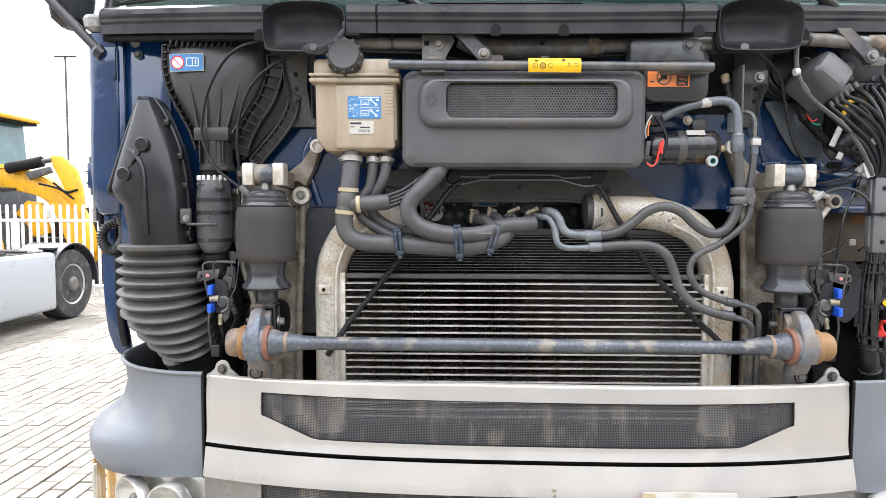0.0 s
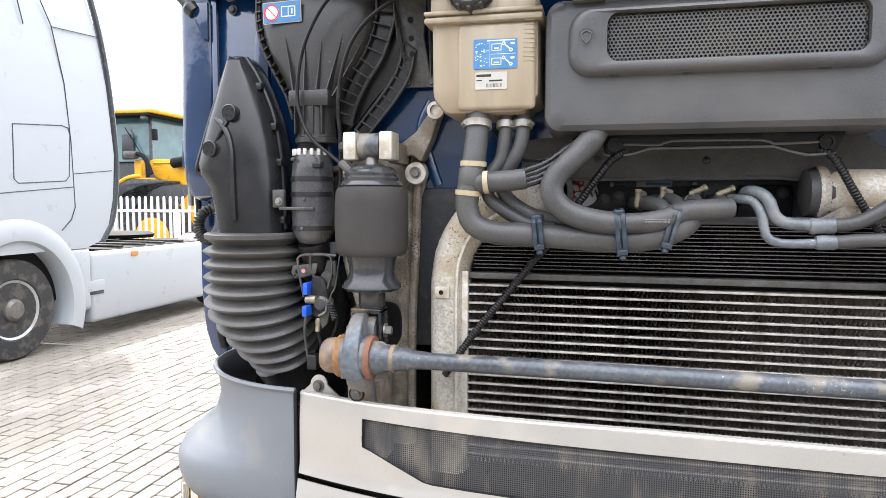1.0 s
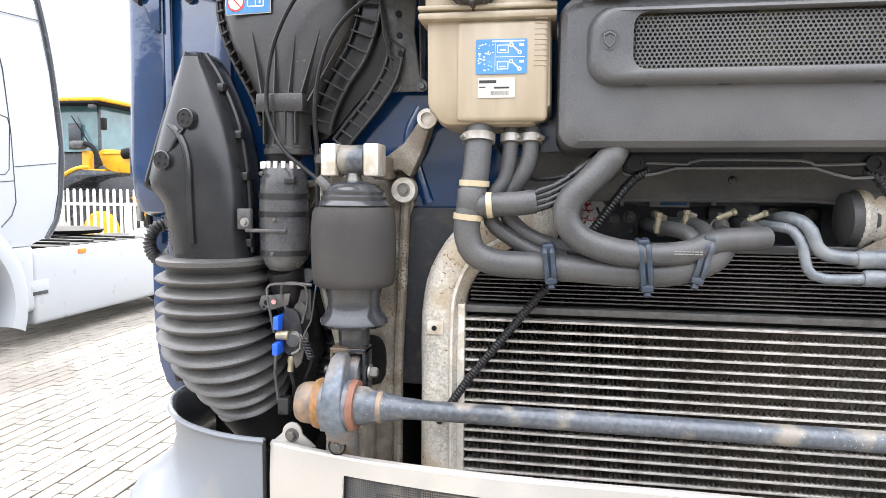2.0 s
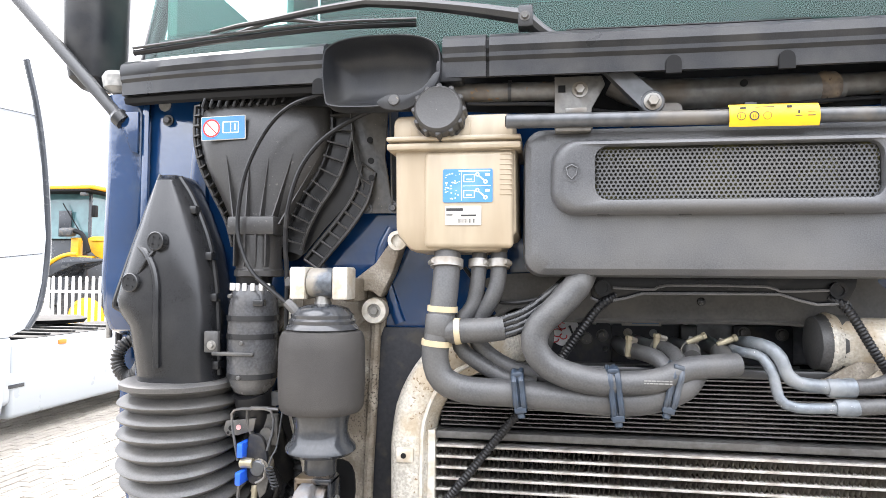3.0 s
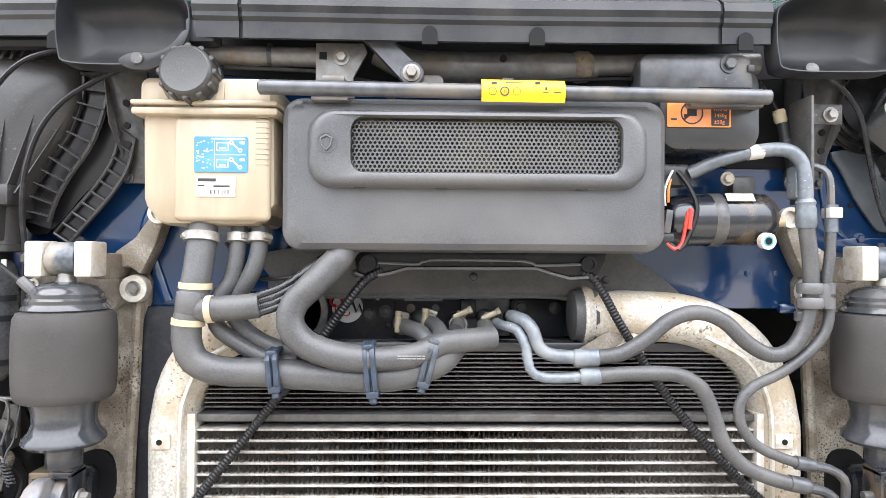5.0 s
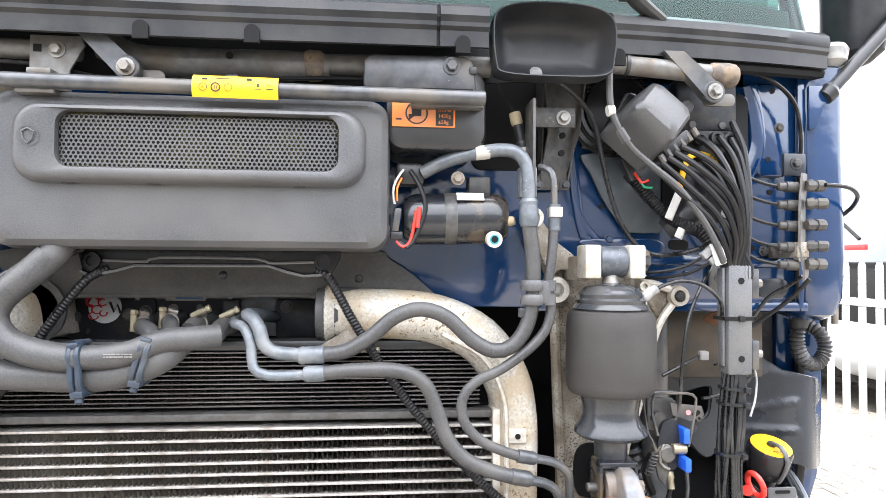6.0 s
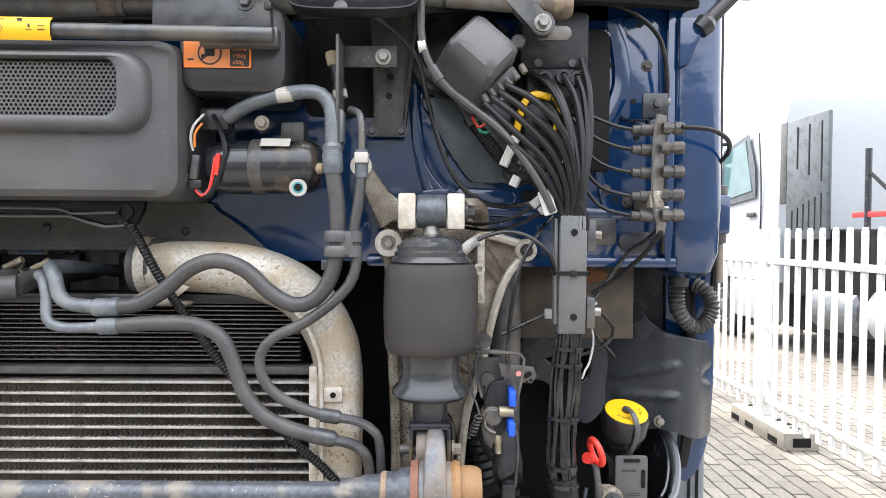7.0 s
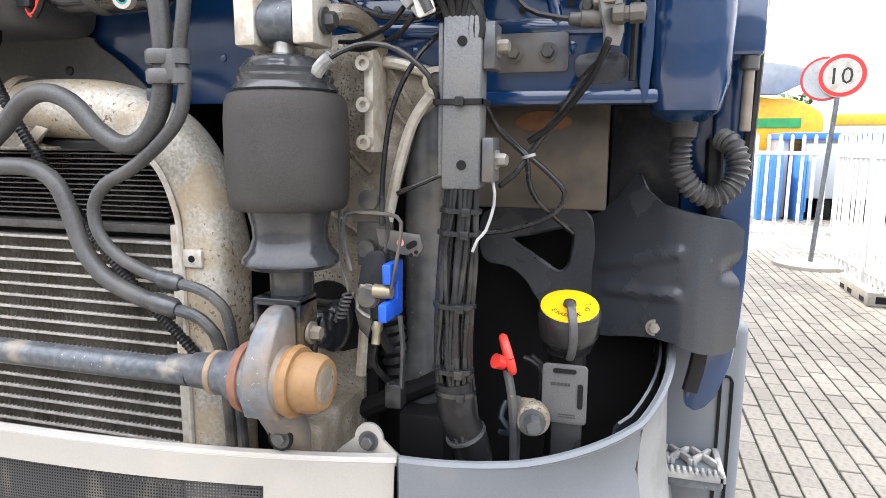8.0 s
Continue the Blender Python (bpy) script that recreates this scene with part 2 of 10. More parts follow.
SILVER = material("silver_panel_paint", (0.44, 0.42, 0.39), 0.30, metal=0.4, vary=0.06, grain=400, bump=0.03, dirt=0.2, dirt_color=(0.42, 0.38, 0.32), coat=0.3)
CORNER = material("grey_bumper_plastic", (0.150, 0.163, 0.180), 0.45, vary=0.1, grain=500, bump=0.08, dirt=0.15, dirt_color=(0.20, 0.195, 0.185))
SIDE_GREY = material("light_grey_plastic", (0.23, 0.235, 0.235), 0.45, vary=0.1, grain=300, bump=0.08, dirt=0.3, dirt_color=(0.18, 0.17, 0.155))
STEEL = material("painted_steel_bracket", (0.070, 0.069, 0.068), 0.36, metal=0.3, vary=0.45, grain=90, bump=0.2, dirt=0.38, dirt_color=(0.092, 0.085, 0.074), dirt_scale=22, edge=0.25, chips=0.2, chip_color=(0.2, 0.17, 0.13), chip_scale=200)
STEEL_GREY = material("grey_steel_tube", (0.082, 0.085, 0.09), 0.33, metal=0.4, vary=0.4, grain=50, bump=0.1, dirt=0.35, dirt_color=(0.14, 0.12, 0.095), dirt_scale=15, edge=0.18, chips=0.14, chip_color=(0.26, 0.24, 0.21), chip_scale=150)
ZINC = material("zinc_fastener", (0.30, 0.29, 0.27), 0.4, metal=0.7, vary=0.3, grain=80, bump=0.1, dirt=0.35, dirt_color=(0.17, 0.13, 0.085))
BAR = material("blue_grey_torsion_bar", (0.088, 0.098, 0.112), 0.36, metal=0.25, vary=0.4, grain=120, bump=0.2, dirt=0.28, dirt_color=(0.30, 0.26, 0.20), dirt_scale=16, edge=0.10, chips=0.3, chip_color=(0.34, 0.33, 0.31), chip_scale=200)
HUB = material("worn_hub_paint", (0.118, 0.138, 0.162), 0.40, metal=0.25, vary=0.4, grain=80, bump=0.15, dirt=0.45, dirt_color=(0.24, 0.16, 0.085), dirt_scale=11, edge=0.25, chips=0.12, chip_color=(0.36, 0.33, 0.28), chip_scale=220)
RUST = material("orange_rusty_end_cap", (0.27, 0.13, 0.045), 0.5, vary=0.4, grain=110, bump=0.4, dirt=0.5, dirt_color=(0.25, 0.155, 0.075), edge=0.15, chips=0.35, chip_color=(0.09, 0.055, 0.03), chip_scale=110)
RED_RUBBER = material("worn_red_washer", (0.19, 0.085, 0.055), 0.7, vary=0.25, grain=80, bump=0.1)
YELLOW = material("yellow_label", (0.78, 0.45, 0.006), 0.4, vary=0.06, bump=0.0, dirt=0.1, dirt_color=(0.5, 0.30, 0.04))
ORANGE = material("orange_label", (0.85, 0.22, 0.03), 0.4, vary=0.08, bump=0.0, dirt=0.1)
LABEL_BLUE = material("blue_label", (0.05, 0.19, 0.40), 0.4, vary=0.12, grain=30, bump=0.0, dirt=0.25, dirt_color=(0.16, 0.32, 0.48))
LABEL_WHITE = material("white_label", (0.46, 0.44, 0.40), 0.45, vary=0.08, bump=0.0, dirt=0.2)
PALE = material("weathered_pale_plastic", (0.24, 0.24, 0.235), 0.6, vary=0.3, grain=60, bump=0.2, dirt=0.5, dirt_color=(0.40, 0.39, 0.37), dirt_scale=30)
PRINT_BLACK = material("black_print", (0.02, 0.02, 0.02), 0.5, vary=0.05, bump=0.0)
PRINT_RED = material("red_print", (0.6, 0.03, 0.03), 0.5, vary=0.05, bump=0.0)
PRINT_WHITE = material("white_print", (0.8, 0.82, 0.85), 0.5, vary=0.05, bump=0.0)
BLUE_CLIP = material("bright_blue_plastic", (0.015, 0.10, 0.62), 0.35, vary=0.1, bump=0.0)
CLAMP_BLUE = material("dull_blue_clamp", (0.022, 0.033, 0.050), 0.34, vary=0.2, grain=150, bump=0.1, dirt=0.35, dirt_color=(0.075, 0.082, 0.09))
BRASS = material("brass_fitting", (0.34, 0.30, 0.21), 0.4, metal=0.6, vary=0.25, bump=0.1, dirt=0.3, dirt_color=(0.2, 0.15, 0.09))
CREAM = material("cream_hose_band", (0.42, 0.35, 0.225), 0.55, vary=0.15, bump=0.05, dirt=0.3, dirt_color=(0.33, 0.26, 0.16))
RED = material("red_dipstick_plastic", (0.75, 0.05, 0.035), 0.35, vary=0.08, bump=0.0)
ALU_PIPE = material("dull_aluminium_pipe", (0.125, 0.14, 0.155), 0.42, metal=0.35, vary=0.3, grain=120, bump=0.2, dirt=0.35, dirt_color=(0.20, 0.205, 0.205), dirt_scale=20, edge=0.2, chips=0.12, chip_color=(0.4, 0.4, 0.39), chip_scale=260)
BROWN_HEAT = material("dirty_heat_shield", (0.055, 0.046, 0.036), 0.6, metal=0.2, vary=0.35, grain=20, bump=0.2, dirt=0.35, dirt_color=(0.10, 0.075, 0.05))
WHITE_PLASTIC = material("white_plastic", (0.58, 0.57, 0.54), 0.45, vary=0.08, bump=0.02)
BLACK_GLOSS = material("black_enamel", (0.014, 0.016, 0.02), 0.22, vary=0.2, grain=40, bump=0.05, coat=0.4, dirt=0.15, dirt_color=(0.16, 0.11, 0.06))
WHITE_PAINT = material("white_truck_paint", (0.385, 0.41, 0.435), 0.3, vary=0.008, grain=3, bump=0.0, coat=0.2)
FENCE_WHITE = material("white_fence_paint", (0.70, 0.70, 0.69), 0.45, vary=0.05, grain=20, bump=0.05, dirt=0.1)
LOADER_YELLOW = material("yellow_loader_paint", (0.72, 0.36, 0.008), 0.4, vary=0.1, grain=10, bump=0.02, dirt=0.2, dirt_color=(0.4, 0.24, 0.05))
TYRE = material("tyre_rubber", (0.03, 0.03, 0.03), 0.75, vary=0.25, grain=40, bump=0.2, dirt=0.3, dirt_color=(0.11, 0.10, 0.085))
RIM = material("grey_steel_rim", (0.42, 0.43, 0.44), 0.4, metal=0.3, vary=0.15, bump=0.05, dirt=0.2)
GREY_PANEL = material("dark_grey_panel", (0.036, 0.040, 0.047), 0.22, vary=0.2, grain=400, bump=0.05, dirt=0.15, dirt_color=(0.06, 0.062, 0.065))
PAVER = material("concrete_paver", (0.245, 0.222, 0.187), 0.8, vary=0.25, grain=45, big=1.3, bump=0.3, dirt=0.45, dirt_color=(0.20, 0.18, 0.152), dirt_scale=1.2, random_tint=0.11)
JOINT = material("sandy_joint", (0.055, 0.052, 0.04), 0.9, vary=0.3, grain=80, big=0.8, bump=0.4)
CONCRETE = material("concrete_foot", (0.30, 0.285, 0.25), 0.85, vary=0.2, grain=50, bump=0.3, dirt=0.3)
MESH_SHEET = holes_material("punched_panel_mesh", (0.055, 0.055, 0.058), 0.0042, 0.30)
GLASS = glass_material("windscreen_glass", (0.40, 0.70, 0.64))
CLEAR = bpy.data.materials.new("clear_inner_face")
CLEAR.use_nodes = True
CLEAR.node_tree.nodes.remove(CLEAR.node_tree.nodes["Principled BSDF"])
CLEAR.node_tree.links.new(CLEAR.node_tree.nodes.new("ShaderNodeBsdfTransparent").outputs[0], CLEAR.node_tree.nodes["Material Output"].inputs[0])
GLASS_DARK = material("tinted_cab_glass", (0.08, 0.16, 0.17), 0.06, vary=0.2, grain=3, bump=0.0, coat=0.6)
LAMP_GLASS = glass_material("headlamp_glass", (0.95, 0.95, 0.95))
CHROME = material("lamp_reflector", (0.75, 0.74, 0.70), 0.3, metal=0.75, vary=0.15, grain=20, bump=0.1)

# ---- building helpers ----
CX = 0.2245                       # middle of the truck


def mx(x):
    """The same place on the other side of the truck."""
    return 2 * CX - x


def thing(name, at, label, category, group="", kind=""):
    ob = new(name)
    ob.location = at
    ob.empty_display_size = 0.05
    tagged(ob, label, category, group, kind)
    return ob


def part(name, bm, mat, parent, label="", smooth=35.0):
    me = bpy.data.meshes.new(name)
    bmesh.ops.recalc_face_normals(bm, faces=bm.faces)
    bm.to_mesh(me)
    bm.free()
    me.materials.append(mat)
    if smooth:
        for p in me.polygons:
            p.use_smooth = True
        me.set_sharp_from_angle(angle=radians(smooth))
    ob = new(name, me)
    if parent is not None:
        ob.parent = parent
        base = parent.location if parent.parent is None else Vector((0, 0, 0))
        ob.matrix_parent_inverse = Matrix.Translation(-base)
    if label:
        tagged(ob, label)
    return ob


def bevel(bm, width, seg=2, angle=40.0, edges=None):
    if width <= 0:
        return bm
    if edges is None:
        edges = [e for e in bm.edges if len(e.link_faces) == 2 and e.calc_face_angle(0) > radians(angle)]
    bmesh.ops.bevel(bm, geom=edges, offset=width, segments=seg, profile=0.5, affect="EDGES", clamp_overlap=True)
    return bm


def box(lo, hi, bev=0.003, seg=2, bm=None):
    own = bm is None
    b = bmesh.new()
    r = bmesh.ops.create_cube(b, size=1)
    for v in r["verts"]:
        v.co = Vector([lo[i] + (v.co[i] + 0.5) * (hi[i] - lo[i]) for i in range(3)])
    bevel(b, bev, seg)
    if own:
        return b
    return merge(bm, b)


def merge(bm, other):
    me = bpy.data.meshes.new("tmp")
    other.to_mesh(me)
    bm.from_mesh(me)
    other.free()
    bpy.data.meshes.remove(me)
    return bm


def turned(bm, m):
    bmesh.ops.transform(bm, matrix=m, verts=bm.verts)
    return bm


def about(p, rx=0, ry=0, rz=0):
    """A turn about the place p."""
    return Matrix.Translation(p) @ pose(0, 0, 0, rx, ry, rz) @ Matrix.Translation(-Vector(p))


def frames_along(pts):
    """Points with a side and an up direction at each, without twist."""
    pts = [Vector(p) for p in pts]
    out, up = [], None
    for i, p in enumerate(pts):
        d = (pts[min(i + 1, len(pts) - 1)] - pts[max(i - 1, 0)]).normalized()
        if up is None:
            up = Vector((0, 0, 1)) if abs(d.z) < 0.9 else Vector((0, 1, 0))
        up = (up - d * up.dot(d)).normalized()
        out.append((p, d.cross(up), up))
    return out


def spline(pts, step=0.012):
    """A smooth line through the given places."""
    P = [Vector(p) for p in pts]
    P = [P[0] * 2 - P[1]] + P + [P[-1] * 2 - P[-2]]
    out = []
    for i in range(1, len(P) - 2):
        a, b, c, d = P[i - 1], P[i], P[i + 1], P[i + 2]
        n = max(2, int((c - b).length / step))
        for k in range(n):
            t = k / n
            out.append(0.5 * ((2 * b) + (c - a) * t + (2 * a - 5 * b + 4 * c - d) * t * t + (3 * b - a - 3 * c + d) * t ** 3))
    out.append(P[-2])
    return out


def tube(pts, r, seg=12, step=0.012, smooth=True, caps=True, bm=None, squash=1.0):
    """A hose or rod along the places; r is a number or a function of the way gone, 0 to 1."""
    line = spline(pts, step) if smooth else [Vector(p) for p in pts]
    b = bm or bmesh.new()
    rings = []
    fr = frames_along(line)
    for i, (p, s, u) in enumerate(fr):
        q = r(i / (len(fr) - 1)) if callable(r) else r
        rings.append([b.verts.new(p + s * math.cos(a) * q + u * math.sin(a) * q * squash) for a in [2 * math.pi * k / seg for k in range(seg)]])
    for r0, r1 in zip(rings, rings[1:]):
        for k in range(seg):
            b.faces.new((r0[k], r0[(k + 1) % seg], r1[(k + 1) % seg], r1[k]))
    if caps:
        b.faces.new(rings[0][::-1])
        b.faces.new(rings[-1])
    return b


def corrugated(pts, r, pitch=0.007, depth=0.12, seg=12, bm=None):
    """A ribbed conduit along the places."""
    line = spline(pts, pitch / 4)
    b = bm or bmesh.new()
    rings, gone, last = [], 0.0, line[0]
    for p, s, u in frames_along(line):
        gone += (p - last).length
        last = p
        q = r * (1 - depth * (0.5 - 0.5 * math.cos(2 * math.pi * gone / pitch)))
        rings.append([b.verts.new(p + s * math.cos(a) * q + u * math.sin(a) * q) for a in [2 * math.pi * k / seg for k in range(seg)]])
    for r0, r1 in zip(rings, rings[1:]):
        for k in range(seg):
            b.faces.new((r0[k], r0[(k + 1) % seg], r1[(k + 1) % seg], r1[k]))
    b.faces.new(rings[0][::-1])
    b.faces.new(rings[-1])
    return b


def lathe(profile, at, axis=(0, 0, 1), seg=32, bm=None, sx=1.0, sy=1.0):
    """A turned body: pairs of (distance along the axis, radius)."""
    b = bm or bmesh.new()
    q = Vector((0, 0, 1)).rotation_difference(Vector(axis).normalized())
    rings = []
    for h, r in profile:
        rings.append([b.verts.new(Vector(at) + q @ Vector((sx * r * math.cos(a), sy * r * math.sin(a), h))) for a in [2 * math.pi * k / seg for k in range(seg)]])
    for r0, r1 in zip(rings, rings[1:]):
        for k in range(seg):
            b.faces.new((r0[k], r0[(k + 1) % seg], r1[(k + 1) % seg], r1[k]))
    b.faces.new(rings[0][::-1])
    b.faces.new(rings[-1])
    return b


def rod(p0, p1, r, seg=16, bev=0.0, bm=None):
    d = Vector(p1) - Vector(p0)
    L = d.length
    c = min(bev, r * 0.6, L * 0.4)
    prof = [(0, r - c), (c, r), (L - c, r), (L, r - c)] if c else [(0, r), (L, r)]
    return lathe(prof, p0, d, seg, bm)


def plate(outline, y0, y1, bev=0.002, seg=2):
    """A flat piece: its outline in (x, z), from depth y0 to y1."""
    b = bmesh.new()
    f = b.faces.new([b.verts.new((x, y0, z)) for x, z in outline])
    r = bmesh.ops.extrude_face_region(b, geom=[f])
    for v in [g for g in r["geom"] if isinstance(g, bmesh.types.BMVert)]:
        v.co.y = y1
    bmesh.ops.recalc_face_normals(b, faces=b.faces)
    return bevel(b, bev, seg, 25)


def rounded(x0, z0, x1, z1, r, n=5):
    """A rounded rectangle's outline in (x, z)."""
    out = []
    for cx, cz, a0 in ((x1 - r, z1 - r, 0), (x0 + r, z1 - r, 90), (x0 + r, z0 + r, 180), (x1 - r, z0 + r, 270)):
        for k in range(n + 1):
            a = radians(a0 + 90 * k / n)
            out.append((cx + r * math.cos(a), cz + r * math.sin(a)))
    return out


def smooth_outline(pts, per=5):
    """A closed smooth outline through the given (x, z)."""
    P, out = [Vector((x, z)) for x, z in pts], []
    n = len(P)
    for i in range(n):
        a, b, c, d = P[i - 1], P[i], P[(i + 1) % n], P[(i + 2) % n]
        for k in range(per):
            t = k / per
            out.append(tuple(0.5 * ((2 * b) + (c - a) * t + (2 * a - 5 * b + 4 * c - d) * t * t + (3 * b - a - 3 * c + d) * t ** 3)))
    return out


def loft(sections, bm=None, cap=True):
    """A skin over rings of places of the same count."""
    b = bm or bmesh.new()
    rings = [[b.verts.new(p) for p in s] for s in sections]
    n = len(rings[0])
    for r0, r1 in zip(rings, rings[1:]):
        for k in range(n):
            b.faces.new((r0[k], r0[(k + 1) % n], r1[(k + 1) % n], r1[k]))
    if cap:
        b.faces.new(rings[0][::-1])
        b.faces.new(rings[-1])
    return b


def sheet(rows, thick, bm=None):
    """A bent sheet over a grid of places, given a thickness along its normals."""
    b = bm or bmesh.new()
    g = [[b.verts.new(p) for p in r] for r in rows]
    for r0, r1 in zip(g, g[1:]):
        for k in range(len(r0) - 1):
            b.faces.new((r0[k], r0[k + 1], r1[k + 1], r1[k]))
    bmesh.ops.recalc_face_normals(b, faces=b.faces)
    bmesh.ops.solidify(b, geom=list(b.faces), thickness=thick)
    return b


def bolt(at, r=0.008, depth=0.006, axis=(0, -1, 0), bm=None):
    """A hexagon head on a round washer."""
    b = bm or bmesh.new()
    lathe([(0, r * 1.5), (depth * 0.3, r * 1.5)], at, axis, 16, b)
    a = Vector(axis).normalized()
    lathe([(0, r), (depth * 0.8, r), (depth, r * 0.85)], Vector(at) + a * depth * 0.3, axis, 6, b)
    return b


def clamp_band(p, d, r, width=0.009, thick=0.0015, screw=True, side=(1, 0, 0)):
    """A hose clamp round a hose of radius r at p, along d, with its screw."""
    d = Vector(d).normalized()
    b = lathe([(-width / 2, r), (-width / 2, r + thick), (width / 2, r + thick), (width / 2, r)], p, d, 24)
    if screw:
        s = Vector(side)
        s = (s - d * s.dot(d)).normalized()
        c = Vector(p) + s * (r + 0.004)
        t = d.cross(s)
        rod(c - t * 0.009, c + t * 0.009, 0.005, 10, 0.001, b)
    return b


def bars(x0, z0, w, h, y, rows, mat_name, parent, mat, fill=0.8, seed=1, name="print"):
    """Rows of short plain bars standing for writing too small to read."""
    rnd = random.Random(seed)
    b = bmesh.new()
    rh = h / rows
    for i in range(rows):
        x = x0
        while x < x0 + w * 0.96:
            ww = min(rnd.uniform(0.06, 0.2) * w, x0 + w - x)
            if rnd.random() < fill:
                z = z0 + i * rh
                vs = [b.verts.new(c) for c in ((x, y, z + rh * 0.25), (x + ww * 0.85, y, z + rh * 0.25), (x + ww * 0.85, y, z + rh * 0.75), (x, y, z + rh * 0.75))]
                b.faces.new(vs)
            x += ww
    return part(name, b, mat, parent, smooth=0)


def ring_outline(bm, cx, cz, y, r0, r1, seg=28):
    v0 = [bm.verts.new((cx + r0 * math.cos(a), y, cz + r0 * math.sin(a))) for a in [2 * math.pi * k / seg for k in range(seg)]]
    v1 = [bm.verts.new((cx + r1 * math.cos(a), y, cz + r1 * math.sin(a))) for a in [2 * math.pi * k / seg for k in range(seg)]]
    for k in range(seg):
        bm.faces.new((v0[k], v0[(k + 1) % seg], v1[(k + 1) % seg], v1[k]))
    return bm


def quad(bm, x0, z0, x1, z1, y):
    bm.faces.new([bm.verts.new(c) for c in ((x0, y, z0), (x1, y, z0), (x1, y, z1), (x0, y, z1))])
    return bm


def text(body, at, size, mat, parent, name="lettering", turn=(90, 0, 0)):
    """Lettering as a flat mesh, in the built-in font."""
    cu = bpy.data.curves.new(name, "FONT")
    cu.body, cu.size = body, size
    cu.resolution_u = 2
    tmp = bpy.data.objects.new(name, cu)
    scene.collection.objects.link(tmp)
    me = bpy.data.meshes.new_from_object(tmp.evaluated_get(bpy.context.evaluated_depsgraph_get()))
    bpy.data.objects.remove(tmp)
    bm = bmesh.new()
    bm.from_mesh(me)
    turned(bm, pose(*at, *turn))
    return part(name, bm, mat, parent, smooth=0)

# ---- ground ----
bm = bmesh.new()
bmesh.ops.create_grid(bm, x_segments=8, y_segments=8, size=400)
ground = part("ground", bm, JOINT, None, smooth=0)
ground.location.z = -0.012
tagged(ground, "grey-beige concrete block paving with sandy joints", "ground", kind="structure")

# ---- cab body ----
cab = thing("truck_cab", (CX, 2.5, 0.35), "dark blue truck cab front wall with open front hatch", "truck cab")
wall_y = 1.85
bm = plate([(-0.93, 1.42), (-0.30, 1.42), (-0.26, 1.628), (0.44, 1.628), (0.50, 1.60), (0.80, 1.60), (1.36, 1.60), (1.38, 2.09), (-0.93, 2.09)], wall_y, wall_y + 0.03, 0.004)
firewall = part("firewall", bm, BLUE, cab)
# near-black plate laid on the wall as the shade of an opening
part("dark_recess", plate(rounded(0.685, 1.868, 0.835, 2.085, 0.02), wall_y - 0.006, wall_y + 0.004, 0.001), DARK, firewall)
# pressed ribs and lips of the blue wall
bm = tube([(0.885, wall_y, 1.98), (0.89, wall_y, 1.86), (0.905, wall_y, 1.76), (0.93, wall_y, 1.72), (1.0, wall_y, 1.70), (1.15, wall_y, 1.695), (1.33, wall_y, 1.69)], 0.011, 10, squash=0.6)
part("pressed_rib", bm, BLUE, firewall)
bm = tube([(1.255, wall_y, 2.05), (1.27, wall_y, 1.98), (1.27, wall_y, 1.92), (1.24, wall_y, 1.86), (1.19, wall_y, 1.79), (1.17, wall_y, 1.74)], 0.02, 10, squash=0.7)
part("pressed_rib", bm, BLUE, firewall)
bm = box((0.80, wall_y - 0.014, 1.592), (1.375, wall_y + 0.01, 1.612), 0.006)
for pts in ([(-0.40, 1.62), (-0.398, 1.70), (-0.39, 1.76), (-0.37, 1.80)], [(-0.352, 1.61), (-0.36, 1.63), (-0.385, 1.70)]):
    part("pressed_rib", tube([(x, wall_y, z) for x, z in pts], 0.012, 10, squash=0.7), BLUE, firewall)
part("lower_flange", bm, BLUE, firewall)
# board added to darken the wall's lower end like a shaded recess
part("sound_board", plate(rounded(-0.455, 1.24, -0.262, 1.602, 0.012), 1.836, 1.8465, 0.002), CARRIER, firewall, "near-black board standing for the shaded recess below the blue wall")
bm = tube([(-0.745, wall_y, 1.45), (-0.78, wall_y, 1.70), (-0.79, wall_y, 1.92), (-0.765, wall_y, 2.02), (-0.70, wall_y, 2.07), (-0.45, wall_y, 2.085)], 0.022, 10, squash=0.6)
part("pressed_rib", bm, BLUE, firewall)
